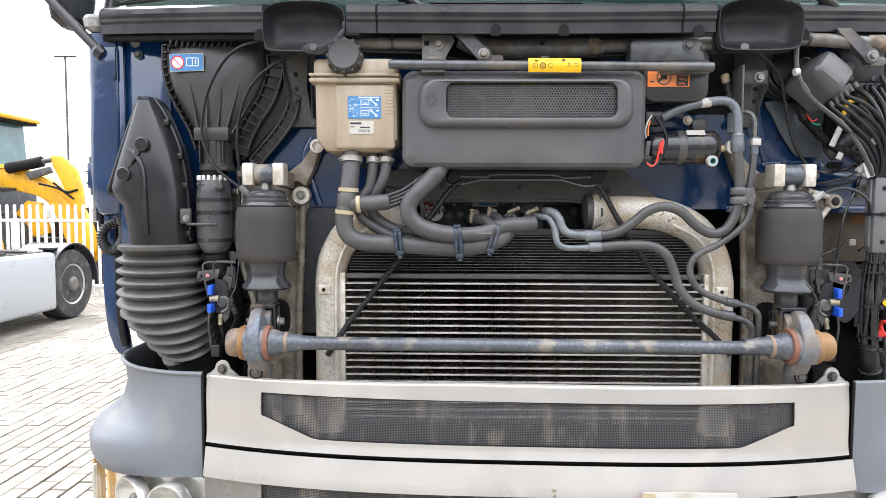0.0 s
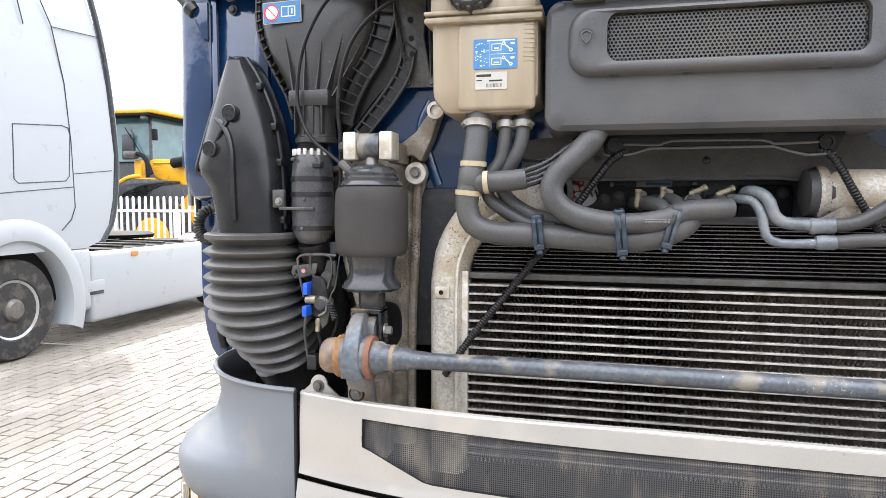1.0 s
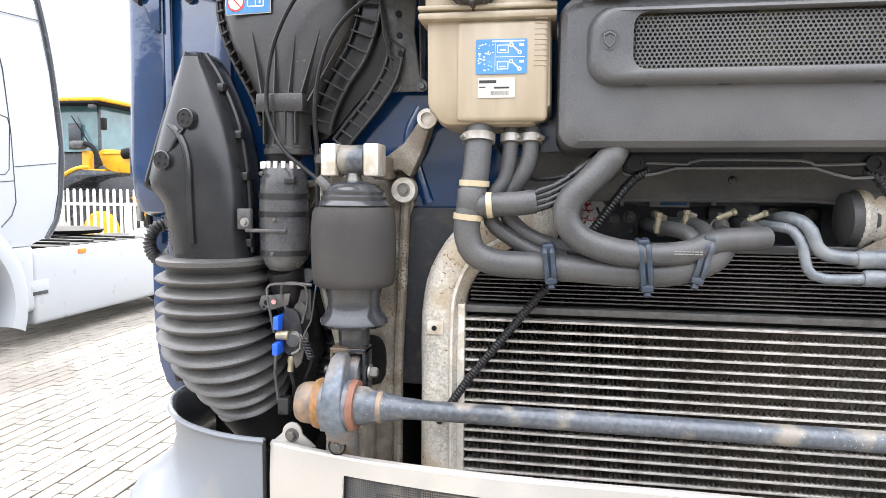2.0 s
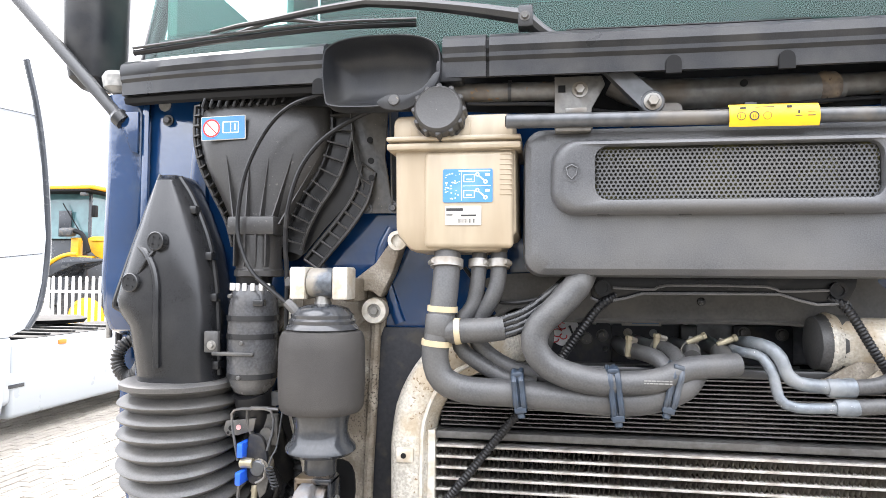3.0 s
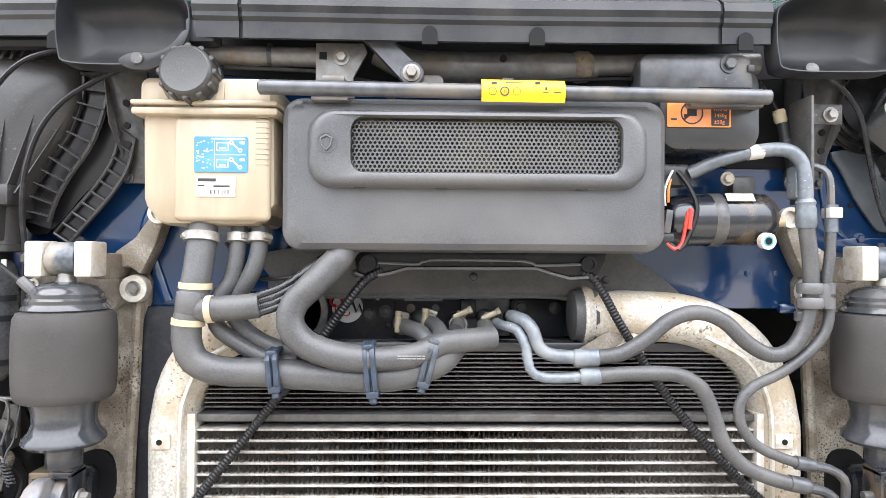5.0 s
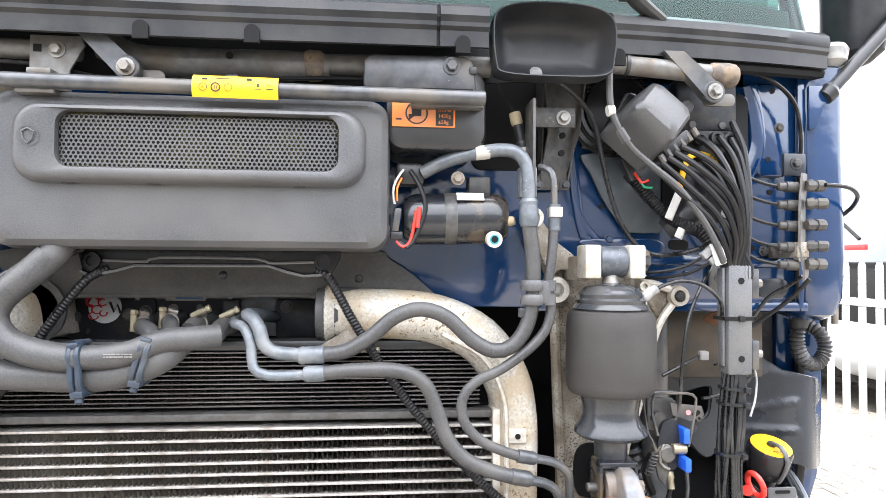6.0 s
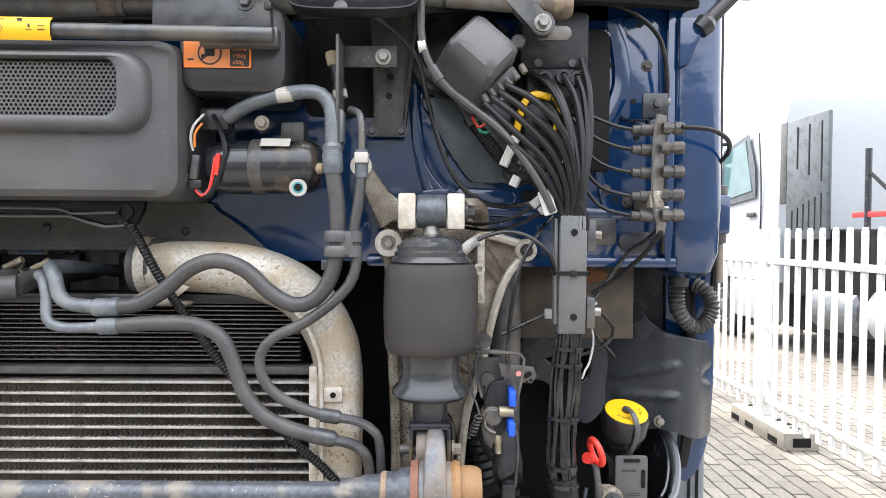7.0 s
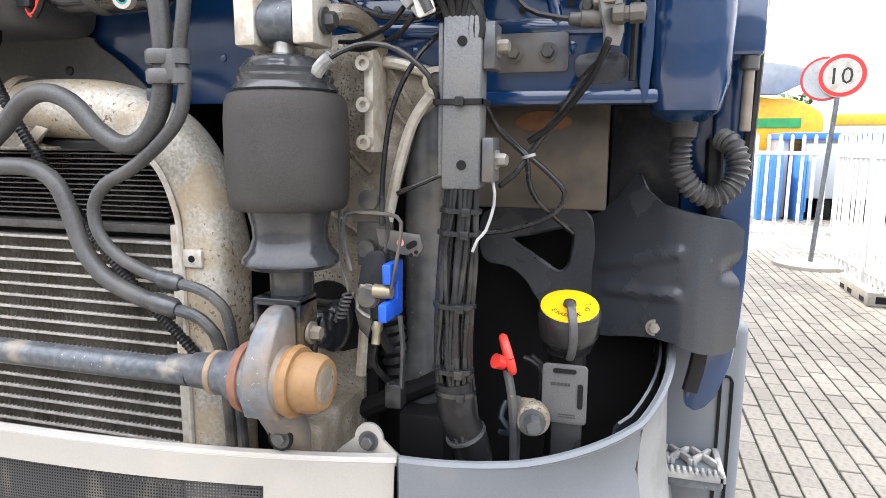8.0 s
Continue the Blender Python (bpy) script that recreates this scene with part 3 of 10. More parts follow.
for side in (1, -1):
    def X(x):
        return x if side > 0 else mx(x)
    # rounded foot of the door pillar
    secs = []
    for z, w, d in ((2.09, 0.052, 0.075), (1.9, 0.052, 0.075), (1.70, 0.055, 0.078), (1.62, 0.052, 0.072), (1.585, 0.043, 0.058), (1.572, 0.025, 0.035)):
        secs.append([(X(1.41) + w * math.copysign(abs(math.cos(a)) ** 0.55, math.cos(a)), 1.905 + d * math.copysign(abs(math.sin(a)) ** 0.55, math.sin(a)), z) for a in [2 * math.pi * k / 28 for k in range(28)]])
    pillar = part("door_pillar", loft(secs), BLUE, cab)
    bm = plate([(X(x), z) for x, z in ((1.352, 2.09), (1.366, 2.09), (1.366, 1.66), (1.362, 1.60), (1.356, 1.592), (1.35, 1.62))], 1.835, 1.845, 0.002)
    part("pillar_flange", bm, BLUE, cab)
    # edge of the door with its seal
    out = [(1.455, 2.12), (1.512, 2.12), (1.516, 1.70), (1.519, 1.42), (1.519, 1.34), (1.515, 1.27), (1.507, 1.21), (1.490, 1.158), (1.475, 1.138), (1.460, 1.129), (1.444, 1.138), (1.442, 1.16), (1.452, 1.22), (1.460, 1.30), (1.458, 1.60)]
    bm = plate([(X(x), z) for x, z in out], 1.999, 2.03, 0.006)
    part("door_edge", bm, BLUE, cab)
    part("door_weather_strip", tube([(X(1.462), 1.996, 1.55), (X(1.466), 1.996, 1.32), (X(1.460), 1.996, 1.22), (X(1.450), 1.996, 1.165)], 0.012, 8, squash=0.6), RUBBER_BLACK, cab)
    bm = tube([(X(1.508), 1.972, 2.13), (X(1.508), 1.972, 2.0), (X(1.508), 1.972, 1.75), (X(1.502), 1.972, 1.50)], 0.008, 8)
    part("door_seal", bm, RUBBER_BLACK, cab)
    hb = box((X(1.482) - 0.022, 1.90, 1.655), (X(1.482) + 0.022, 1.98, 1.735), 0.008)
    hinge = part("door_hinge", hb, BLUE, cab)
    part("hinge_pin", rod((X(1.488), 1.915, 1.56), (X(1.488), 1.915, 1.75), 0.007, 12, 0.001), ZINC, hinge)
    bm = rod((X(1.488), 1.915, 1.732), (X(1.488), 1.915, 1.752), 0.013, 14, 0.002)
    part("hinge_collar", bm, STEEL, hinge)
    part("hinge_collar", rod((X(1.488), 1.915, 1.638), (X(1.488), 1.915, 1.658), 0.012, 14, 0.002), STEEL, hinge)
    bm = box((min(X(1.42), X(1.512)), 2.02, 1.26), (max(X(1.42), X(1.512)), 3.1, 2.12), 0.01)
    part("door", bm, BLUE, cab)
    part("roof_pillar", rod((X(1.49), 2.0, 2.10), (X(1.44), 2.25, 3.10), 0.022, 12), PLASTIC_DARK, cab)
bm = box((CX - 1.26, 2.03, 3.05), (CX + 1.26, 4.2, 3.75), 0.12, 4)
part("cab_roof", bm, BLUE, cab)
bm = box((CX - 1.2, 3.1, 0.7), (CX + 1.2, 4.2, 3.06), 0.05)
part("cab_rear", bm, BLUE, cab)

# unseen box added so that its shadow falls on the right-hand paving
part("load_body", box((CX - 1.24, 4.5, 1.0), (CX + 1.24, 12.5, 3.7), 0.03), WHITE_PAINT, cab)
part("chassis", box((CX - 0.45, 3.0, 0.55), (CX + 0.45, 12.3, 1.0), 0.02), DARK, cab)
for wx in (CX - 1.05, CX + 1.05):
    for wy in (3.3, 9.5):
        part("wheel", lathe([(-0.15, 0.3), (-0.15, 0.46), (-0.1, 0.5), (0.1, 0.5), (0.15, 0.46), (0.15, 0.3)], (wx, wy, 0.5), (1, 0, 0), 32), TYRE, cab)

# unseen plain wall added behind the camera to shape light and reflections
light_wall = thing("unseen_wall", (0, -13, 0), "unseen plain grey wall added behind the camera to shape reflections", "wall", kind="structure")
part("wall", box((-60, -13.5, 0.0), (60, -13.0, 6.0), 0.0), material("unseen_wall_grey", (0.20, 0.205, 0.21), 0.7, vary=0.15, grain=3, big=0.4, bump=0.1), light_wall)

# near-black back and floor added for the unlit depth of the engine bay
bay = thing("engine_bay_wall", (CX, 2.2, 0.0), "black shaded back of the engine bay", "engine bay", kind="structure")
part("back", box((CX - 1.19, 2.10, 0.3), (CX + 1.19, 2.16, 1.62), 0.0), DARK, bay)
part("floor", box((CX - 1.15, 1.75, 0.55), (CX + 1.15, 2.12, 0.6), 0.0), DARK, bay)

# noise shield below the filter cover
bm = sheet([[(0.0 + 0.05 * i - 0.15, 1.80 + 0.0 * i, 1.70), (0.05 * i - 0.15, 1.83, 1.66), (0.05 * i - 0.15, 1.86, 1.60)] for i in range(13)], 0.004)
shield = thing("noise_shield", (0.2, 1.84, 1.60), "dusty dark grey noise shield board below the filter cover", "shield")
for x, z in ((0.0, 1.665), (0.22, 1.66), (0.47, 1.655), (0.60, 1.60)):
    part("rivet", lathe([(0, 0.008), (0.003, 0.007), (0.004, 0.003)], (x, 1.835, z), (0, -1, 0), 14), PLASTIC_DARK, shield)
part("lower_edge", tube([(-0.12, 1.836, 1.622), (0.2, 1.836, 1.623), (0.40, 1.836, 1.620), (0.50, 1.836, 1.575), (0.655, 1.836, 1.508)], 0.005, 6, 0.04), SHIELD, shield)
part("board", plate(smooth_outline([(-0.13, 1.71), (0.45, 1.71), (0.53, 1.69), (0.61, 1.63), (0.68, 1.55), (0.66, 1.50), (0.52, 1.56), (0.42, 1.618), (0.2, 1.622), (-0.12, 1.62), (-0.16, 1.66)], 4), 1.835, 1.841, 0.001), SHIELD, shield)
bm.free()

# heat panel under the blue wall
heat = thing("heat_panel", (1.22, 1.93, 1.42), "dirty brown metal heat panel below the blue wall", "panel")
part("panel", box((1.06, 1.90, 1.45), (1.315, 1.915, 1.60), 0.004), BROWN_HEAT, heat)
part("rust_patch", plate(smooth_outline([(1.185, 1.575), (1.205, 1.586), (1.235, 1.588), (1.262, 1.578), (1.258, 1.566), (1.225, 1.560), (1.195, 1.563)], 3), 1.8985, 1.9005, 0.0), material("rust_stain", (0.14, 0.06, 0.025), 0.8, vary=0.4), heat)
# navy side whose shade is put into a near-black colour
part("edge_strip", box((1.314, 2.03, 1.44), (1.42, 2.045, 1.60), 0.003), CARRIER, heat, "near-black strip standing for the shaded navy side")

# ---- cowl trim under the windscreen ----
def cowl_y(x):
    return 1.634 + 0.175 * min(1.0, abs(x - CX) / 1.18) ** 2.6


def cowl_strip(name, x0, x1, prof, mat, parent, n=28):
    secs = []
    for i in range(n + 1):
        x = x0 + (x1 - x0) * i / n
        drop = -0.033 * abs(x - CX) ** 2
        secs.append([(x, cowl_y(x) + dy, z - drop) for dy, z in prof])
    return part(name, loft(secs), mat, parent)


cowl = thing("windscreen_cowl", (CX, 1.66, 2.03), "dark grey plastic cowl trim below the windscreen", "trim")
upper = [(0.0, 2.075), (-0.004, 2.085), (0.0, 2.10), (0.014, 2.11), (0.07, 2.125), (0.11, 2.128), (0.11, 2.115), (0.03, 2.098), (0.01, 2.075)]
lower = [(0.006, 2.036), (0.006, 2.062), (0.0, 2.068), (0.0, 2.075), (0.012, 2.075), (0.014, 2.036)]
for a, b in ((-0.952, -0.459), (-0.239, -0.165), (-0.159, 0.598), (0.604, 0.686), (0.907, 1.401)):
    cowl_strip("upper_strip", a, b, upper, TRIM, cowl)
    cowl_strip("lower_strip", a, b, lower, TRIM, cowl)
# near-black pieces stand for shade in the cowl's joints, slot and notches
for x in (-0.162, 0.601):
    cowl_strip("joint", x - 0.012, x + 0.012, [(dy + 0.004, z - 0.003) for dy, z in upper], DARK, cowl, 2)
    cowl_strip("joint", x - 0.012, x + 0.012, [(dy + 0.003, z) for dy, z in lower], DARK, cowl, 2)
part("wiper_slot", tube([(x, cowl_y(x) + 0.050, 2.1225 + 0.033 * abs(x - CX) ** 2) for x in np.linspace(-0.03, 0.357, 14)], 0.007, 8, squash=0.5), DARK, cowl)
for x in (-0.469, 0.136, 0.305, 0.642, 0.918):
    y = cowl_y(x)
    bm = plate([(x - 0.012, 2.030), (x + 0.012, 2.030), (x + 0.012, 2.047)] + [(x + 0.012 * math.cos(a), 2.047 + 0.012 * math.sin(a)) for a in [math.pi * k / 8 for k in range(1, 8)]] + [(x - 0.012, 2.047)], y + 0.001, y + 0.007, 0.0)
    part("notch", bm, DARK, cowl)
# both edge tubes are near-black to give the shaded gap under the cowl
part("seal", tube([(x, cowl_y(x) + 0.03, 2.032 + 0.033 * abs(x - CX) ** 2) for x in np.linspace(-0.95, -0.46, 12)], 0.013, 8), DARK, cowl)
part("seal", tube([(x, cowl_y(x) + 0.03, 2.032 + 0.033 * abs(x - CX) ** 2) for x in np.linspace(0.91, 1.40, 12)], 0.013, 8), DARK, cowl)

# added near-black sheet in place of the shaded space behind the cowl
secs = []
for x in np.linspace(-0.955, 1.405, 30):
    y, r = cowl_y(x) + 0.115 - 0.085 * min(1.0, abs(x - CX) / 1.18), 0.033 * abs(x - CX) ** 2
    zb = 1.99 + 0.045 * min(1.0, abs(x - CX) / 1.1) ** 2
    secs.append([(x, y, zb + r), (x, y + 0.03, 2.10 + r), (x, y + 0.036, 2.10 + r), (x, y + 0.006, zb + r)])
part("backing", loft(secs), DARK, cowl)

# ---- windscreen ----
screen = thing("windscreen", (CX, 1.76, 2.12), "green-tinted windscreen with a dotted dark lower band", "windscreen")
rows = []
for k in range(7):
    z = 2.12 + 0.08 * k
    rows.append([(x, cowl_y(x) * 0.6 + 0.4 * 1.66 + 0.095 + 0.22 * (z - 2.12), z) for x in np.linspace(-0.92, 1.37, 26)])
glass = part("glass", sheet(rows, 0.005), GLASS, screen)
glass.visible_shadow = False
glass.data.materials.append(CLEAR)
for f in glass.data.polygons:          # the inner face only lets light through
    f.material_index = 1 if f.normal.y > 0 else 0
rows = [[(x, cowl_y(x) * 0.6 + 0.4 * 1.66 + 0.107 + 0.22 * (z - 2.12), z) for x in np.linspace(-0.90, 1.35, 26)] for z in (2.115, 2.215)]
part("dark_band", sheet(rows, 0.002), PRINT_BLACK, screen)
bm = bmesh.new()
for i in range(500):
    x = -0.90 + 0.0045 * i
    for j in range(3):
        z = 2.2175 + 0.0035 * j
        xx = x + 0.00225 * (j % 2)
        quad(bm, xx, z, xx + 0.0026 - 0.0005 * j, z + 0.0026 - 0.0005 * j, cowl_y(xx) * 0.6 + 0.4 * 1.66 + 0.107 + 0.22 * (z - 2.12))
part("band_dots", bm, PRINT_BLACK, screen, smooth=0)
dash = thing("dashboard", (CX, 2.1, 2.05), "dark teal-grey dashboard behind the windscreen", "dashboard")
part("top", box((CX - 1.05, 1.85, 2.02), (CX + 1.05, 2.75, 2.12), 0.03, 3), material("dash_vinyl", (0.05, 0.11, 0.10), 0.5, vary=0.1, bump=0.05), dash)
part("rear_wall", box((CX - 1.15, 2.95, 2.0), (CX + 1.15, 3.0, 3.05), 0.0), material("cab_lining", (0.10, 0.22, 0.20), 0.8, vary=0.1, bump=0.05), dash)

for s in (-1, 1):
    x0, x1 = sorted((CX + s * 1.155, CX + s * 1.185))
    bm = box((x0, 1.98, 2.0), (x1, 2.95, 2.46), 0.01)
    box((x0, 2.70, 2.46), (x1, 2.95, 3.05), 0.01, bm=bm)
    box((x0, 2.00, 2.94), (x1, 2.70, 3.05), 0.01, bm=bm)
    part("side_lining", bm, bpy.data.materials["cab_lining"], dash)

# ---- filter cover ----
cover = thing("filter_cover", (0.21, 1.75, 1.705), "dusty dark grey plastic filter housing cover with perforated grille", "cover")
secs = []
for y, g in ((1.84, 0.0), (1.70, 0.0), (1.672, 0.004), (1.662, 0.014), (1.66, 0.03)):
    secs.append([(x, y, z) for x, z in rounded(-0.103 + g, 1.704 + g, 0.524 - g, 1.955 - g, 0.032 - 0.5 * g, 6)])
body = part("body", loft(secs), PLASTIC, cover)
secs = []
for y, g in ((1.664, 0.0), (1.652, 0.0015), (1.643, 0.005), (1.636, 0.012), (1.634, 0.020)):
    secs.append([(x, y, z) for x, z in rounded(-0.058 + g * 1.3, 1.805 + g * 0.75, 0.486 - g * 1.3, 1.930 - g * 0.6, 0.042 - 0.9 * g, 6)])
GX0, GX1, GZ0, GZ1 = 0.013, 0.442, 1.828, 1.916
GR = 0.022
bm = loft(secs, cap=False)
ring_in = [bm.verts.new((x, 1.637, z)) for x, z in rounded(GX0, GZ0, GX1, GZ1, GR, 6)]
ring_in2 = [bm.verts.new((x, 1.652, z)) for x, z in rounded(GX0, GZ0, GX1, GZ1, GR, 6)]
bm.verts.ensure_lookup_table()
last = [bm.verts[4 * 28 + k] for k in range(28)]
for k in range(28):
    j = (k + 1) % 28
    bm.faces.new((last[k], last[j], ring_in[j], ring_in[k]))
    bm.faces.new((ring_in[k], ring_in[j], ring_in2[j], ring_in2[k]))
shell = part("grille_shell", bm, PLASTIC, cover)
# punched grille: one web of six-sided cells round open holes
pitch = 0.0072
bm = bmesh.new()
cols, rows_n = int((GX1 - GX0) / pitch), int((GZ1 - GZ0) / (pitch * 0.866))
for j in range(rows_n):
    for i in range(cols):
        cx = GX0 + 0.005 + pitch * (i + (0.5 if j % 2 else 0.0))
        cz = GZ0 + 0.005 + pitch * 0.866 * j
        if cx > GX1 - 0.004 or cz > GZ1 - 0.003:
            continue
        R, r = pitch / math.sqrt(3), 0.0025
        hexv, cir, cir2 = [], [], []
        for k in range(12):
            a = math.pi * (k / 6) + math.pi / 6
            q = R if k % 2 == 0 else R * math.cos(math.pi / 6)
            hexv.append(bm.verts.new((cx + q * math.cos(a), 1.648, cz + q * math.sin(a))))
            cir.append(bm.verts.new((cx + r * math.cos(a), 1.648, cz + r * math.sin(a))))
            cir2.append(bm.verts.new((cx + r * math.cos(a), 1.651, cz + r * math.sin(a))))
        for k in range(12):
            j2 = (k + 1) % 12
            bm.faces.new((hexv[k], hexv[j2], cir[j2], cir[k]))
            bm.faces.new((cir[k], cir[j2], cir2[j2], cir2[k]))
part("perforated_grille", bm, PLASTIC, shell, "perforated dark grey grille", smooth=0)
# yellow patches in the mat's colour imitate a yellowish reflection
part("filter_mat", box((GX0 - 0.002, 1.6585, GZ0 - 0.002), (GX1 + 0.002, 1.6612, GZ1 + 0.002), 0), material("filter_mat_yellow_sheen", (0.045, 0.043, 0.034), 0.8, vary=0.3, grain=200, bump=0.2, dirt=0.4, dirt_color=(0.16, 0.145, 0.05), dirt_scale=22, edge=0.1), shell)
bm = ring_outline(bmesh.new(), -0.024, 1.874, 1.6325, 0.0145, 0.016)
for pts in ([(-0.033, 1.880), (-0.024, 1.885), (-0.015, 1.880), (-0.017, 1.869), (-0.024, 1.862), (-0.031, 1.869)],):
    tube([(x, 1.6325, z) for x, z in pts + pts[:1]], 0.0012, 6, smooth=False, bm=bm)
part("emblem", bm, PLASTIC, shell)
for x in (0.027, 0.155, 0.38):
    part("clip_slot", box((x - 0.01, 1.652, 1.8045), (x + 0.01, 1.664, 1.8085), 0.001), PLASTIC_DARK, shell)
lug = thing("cover_bracket", (0.22, 1.73, 1.665), "dark grey plastic bracket strip bolted under the filter cover", "bracket")
bm = plate([(0.006, 1.712), (0.444, 1.712), (0.440, 1.690), (0.426, 1.664), (0.415, 1.659), (0.379, 1.660), (0.35, 1.668), (0.32, 1.678), (0.10, 1.677), (0.07, 1.668), (0.031, 1.660), (0.016, 1.664), (0.010, 1.690)], 1.720, 1.735, 0.003)
part("strip", bm, BLACK_PAINT, lug)
part("lower_lip", tube([(0.012, 1.716, 1.668), (0.031, 1.716, 1.661), (0.07, 1.716, 1.668), (0.10, 1.716, 1.677), (0.32, 1.716, 1.678), (0.35, 1.716, 1.668), (0.379, 1.716, 1.661), (0.425, 1.716, 1.664)], 0.0026, 6, smooth=False), PLASTIC, lug)
bm = tube([(0.05, 1.717, 1.686), (0.12, 1.717, 1.684), (0.14, 1.717, 1.691), (0.30, 1.717, 1.690), (0.32, 1.717, 1.683), (0.40, 1.717, 1.685)], 0.0026, 6)
part("rib", bm, PLASTIC, lug)
for x in (0.033, 0.411):
    bm = lathe([(0, 0.014), (0.008, 0.014), (0.008, 0.009), (0.004, 0.009), (0.004, 0.004)], (x, 1.722, 1.685), (0, -1, 0), 20)
    part("screw_boss", bm, BLACK_PAINT, lug)

lug.location.y += 0.012

# ---- expansion tank ----
tank = thing("expansion_tank", (-0.22, 1.75, 1.745), "yellowed translucent plastic expansion tank with black screw cap", "coolant tank")
secs = []
for y, g in ((1.83, 0.0), (1.70, 0.0), (1.682, 0.003), (1.675, 0.012)):
    o = [(-0.328 + g, 1.925), (-0.326 + g, 1.785 + g), (-0.322 + g, 1.773 + g), (-0.302 + g, 1.750 + g), (-0.292 + g, 1.746 + g), (-0.145 - g, 1.746 + g), (-0.138 - g, 1.750 + g), (-0.132 - g, 1.765 + g), (-0.118 - g, 1.770 + g), (-0.112 - g, 1.778 + g), (-0.114 - g, 1.925)]
    secs.append([(x, y, z) for x, z in o])
part("body", bevel(loft(secs), 0.004, 2, 50), TANK, tank)
part("front_panel", box((-0.272, 1.6672, 1.752), (-0.119, 1.685, 1.918), 0.010, 4), TANK, tank)
secs = []
for y, g in ((1.835, 0.0), (1.685, 0.0), (1.672, 0.004), (1.668, 0.012)):
    secs.append([(x, y, z) for x, z in rounded(-0.330 + g, 1.93, -0.117 - g, 1.985 - g, 0.014, 4)])
part("upper_half", loft(secs), TANK, tank)
bm = box((-0.338, 1.657, 1.936), (-0.106, 1.84, 1.944), 0.003)
box((-0.338, 1.660, 1.921), (-0.106, 1.838, 1.933), 0.004, bm=bm)
part("welded_rim", bm, TANK, tank)
for i in range(12):
    part("level_rib", box((-0.142, 1.6662, 1.842 + 0.0085 * i), (-0.121, 1.670, 1.8442 + 0.0085 * i), 0.0008, 1), TANK, tank)
ax = Vector((0, -1, 0.12)).normalized()
c0 = Vector((-0.244, 1.70, 1.978))
bm = lathe([(-0.01, 0.034), (0.012, 0.038), (0.016, 0.0455), (0.030, 0.0455), (0.032, 0.043), (0.058, 0.0425), (0.064, 0.040), (0.067, 0.036), (0.0665, 0.034), (0.0655, 0.012)], c0, ax, 44)
cap = part("screw_cap", bm, FUNNEL, tank, "black ribbed screw cap")
for k in range(12):
    a = 2 * math.pi * k / 12
    q = Vector((0, 0, 1)).rotation_difference(ax)
    p = c0 + q @ Vector((0.0415 * math.cos(a), 0.0415 * math.sin(a), 0.018))
    part("grip", rod(p, p + ax * 0.043, 0.0055, 8, 0.002), FUNNEL, cap)
for s in (-1, 1):
    bm = plate([(-0.244 + s * 0.052, 1.944), (-0.244 + s * 0.052, 1.972), (-0.244 + s * 0.034, 1.944)], 1.664, 1.672, 0.001)
    part("neck_web", bm, TANK, tank)
lab = part("blue_label", plate(rounded(-0.239, 1.830, -0.154, 1.887, 0.003), 1.6655, 1.6675, 0.0), LABEL_BLUE, tank, "blue label with white pictograms")
bm = bmesh.new()
for z0 in (1.834, 1.861):
    turned_box = [(-0.203, z0 + 0.004), (-0.185, z0 + 0.004), (-0.185, z0 + 0.016), (-0.203, z0 + 0.016)]
    for (xa, za), (xb, zb) in zip(turned_box, turned_box[1:] + turned_box[:1]):
        quad(bm, min(xa, xb) - 0.0006, min(za, zb) - 0.0006, max(xa, xb) + 0.0006, max(za, zb) + 0.0006, 1.6652)
    quad(bm, -0.199, z0 + 0.007, -0.189, z0 + 0.009, 1.6652)
    merge(bm, turned(quad(bmesh.new(), -0.181, z0 + 0.009, -0.165, z0 + 0.0115, 1.6652), about((-0.173, 1.665, z0 + 0.010), 0, 42, 0)))
    ring_outline(bm, -0.180, z0 + 0.0165, 1.6652, 0.0018, 0.0036, 12)
    ring_outline(bm, -0.166, z0 + 0.004, 1.6652, 0.0018, 0.0036, 12)
    quad(bm, -0.1665, z0 + 0.014, -0.159, z0 + 0.018, 1.6652)
print_rnd = random.Random(12)
for i in range(34):
    x, z = print_rnd.uniform(-0.236, -0.211), print_rnd.uniform(1.834, 1.880)
    quad(bm, x, z, x + print_rnd.uniform(0.001, 0.004), z + print_rnd.uniform(0.0008, 0.0022), 1.6652)
quad(bm, -0.212, 1.8825, -0.158, 1.8845, 1.6652)
quad(bm, -0.207, 1.833, -0.2065, 1.881, 1.6652)
quad(bm, -0.205, 1.8575, -0.157, 1.8582, 1.6652)
part("pictogram", bm, PRINT_WHITE, lab, smooth=0)
lab = part("white_label", plate(rounded(-0.235, 1.791, -0.173, 1.824, 0.002), 1.6655, 1.6675, 0.0), LABEL_WHITE, tank, "small white label with black print")
bm = quad(bmesh.new(), -0.233, 1.815, -0.204, 1.820, 1.6652)
for i in range(14):
    quad(bm, -0.213 + i * 0.0022, 1.795, -0.2118 + i * 0.0022 - 0.0004 * (i % 3), 1.802, 1.6652)
quad(bm, -0.233, 1.8075, -0.222, 1.8095, 1.6652)
quad(bm, -0.208, 1.806, -0.182, 1.809, 1.6652)
part("print", bm, PRINT_BLACK, lab, smooth=0)

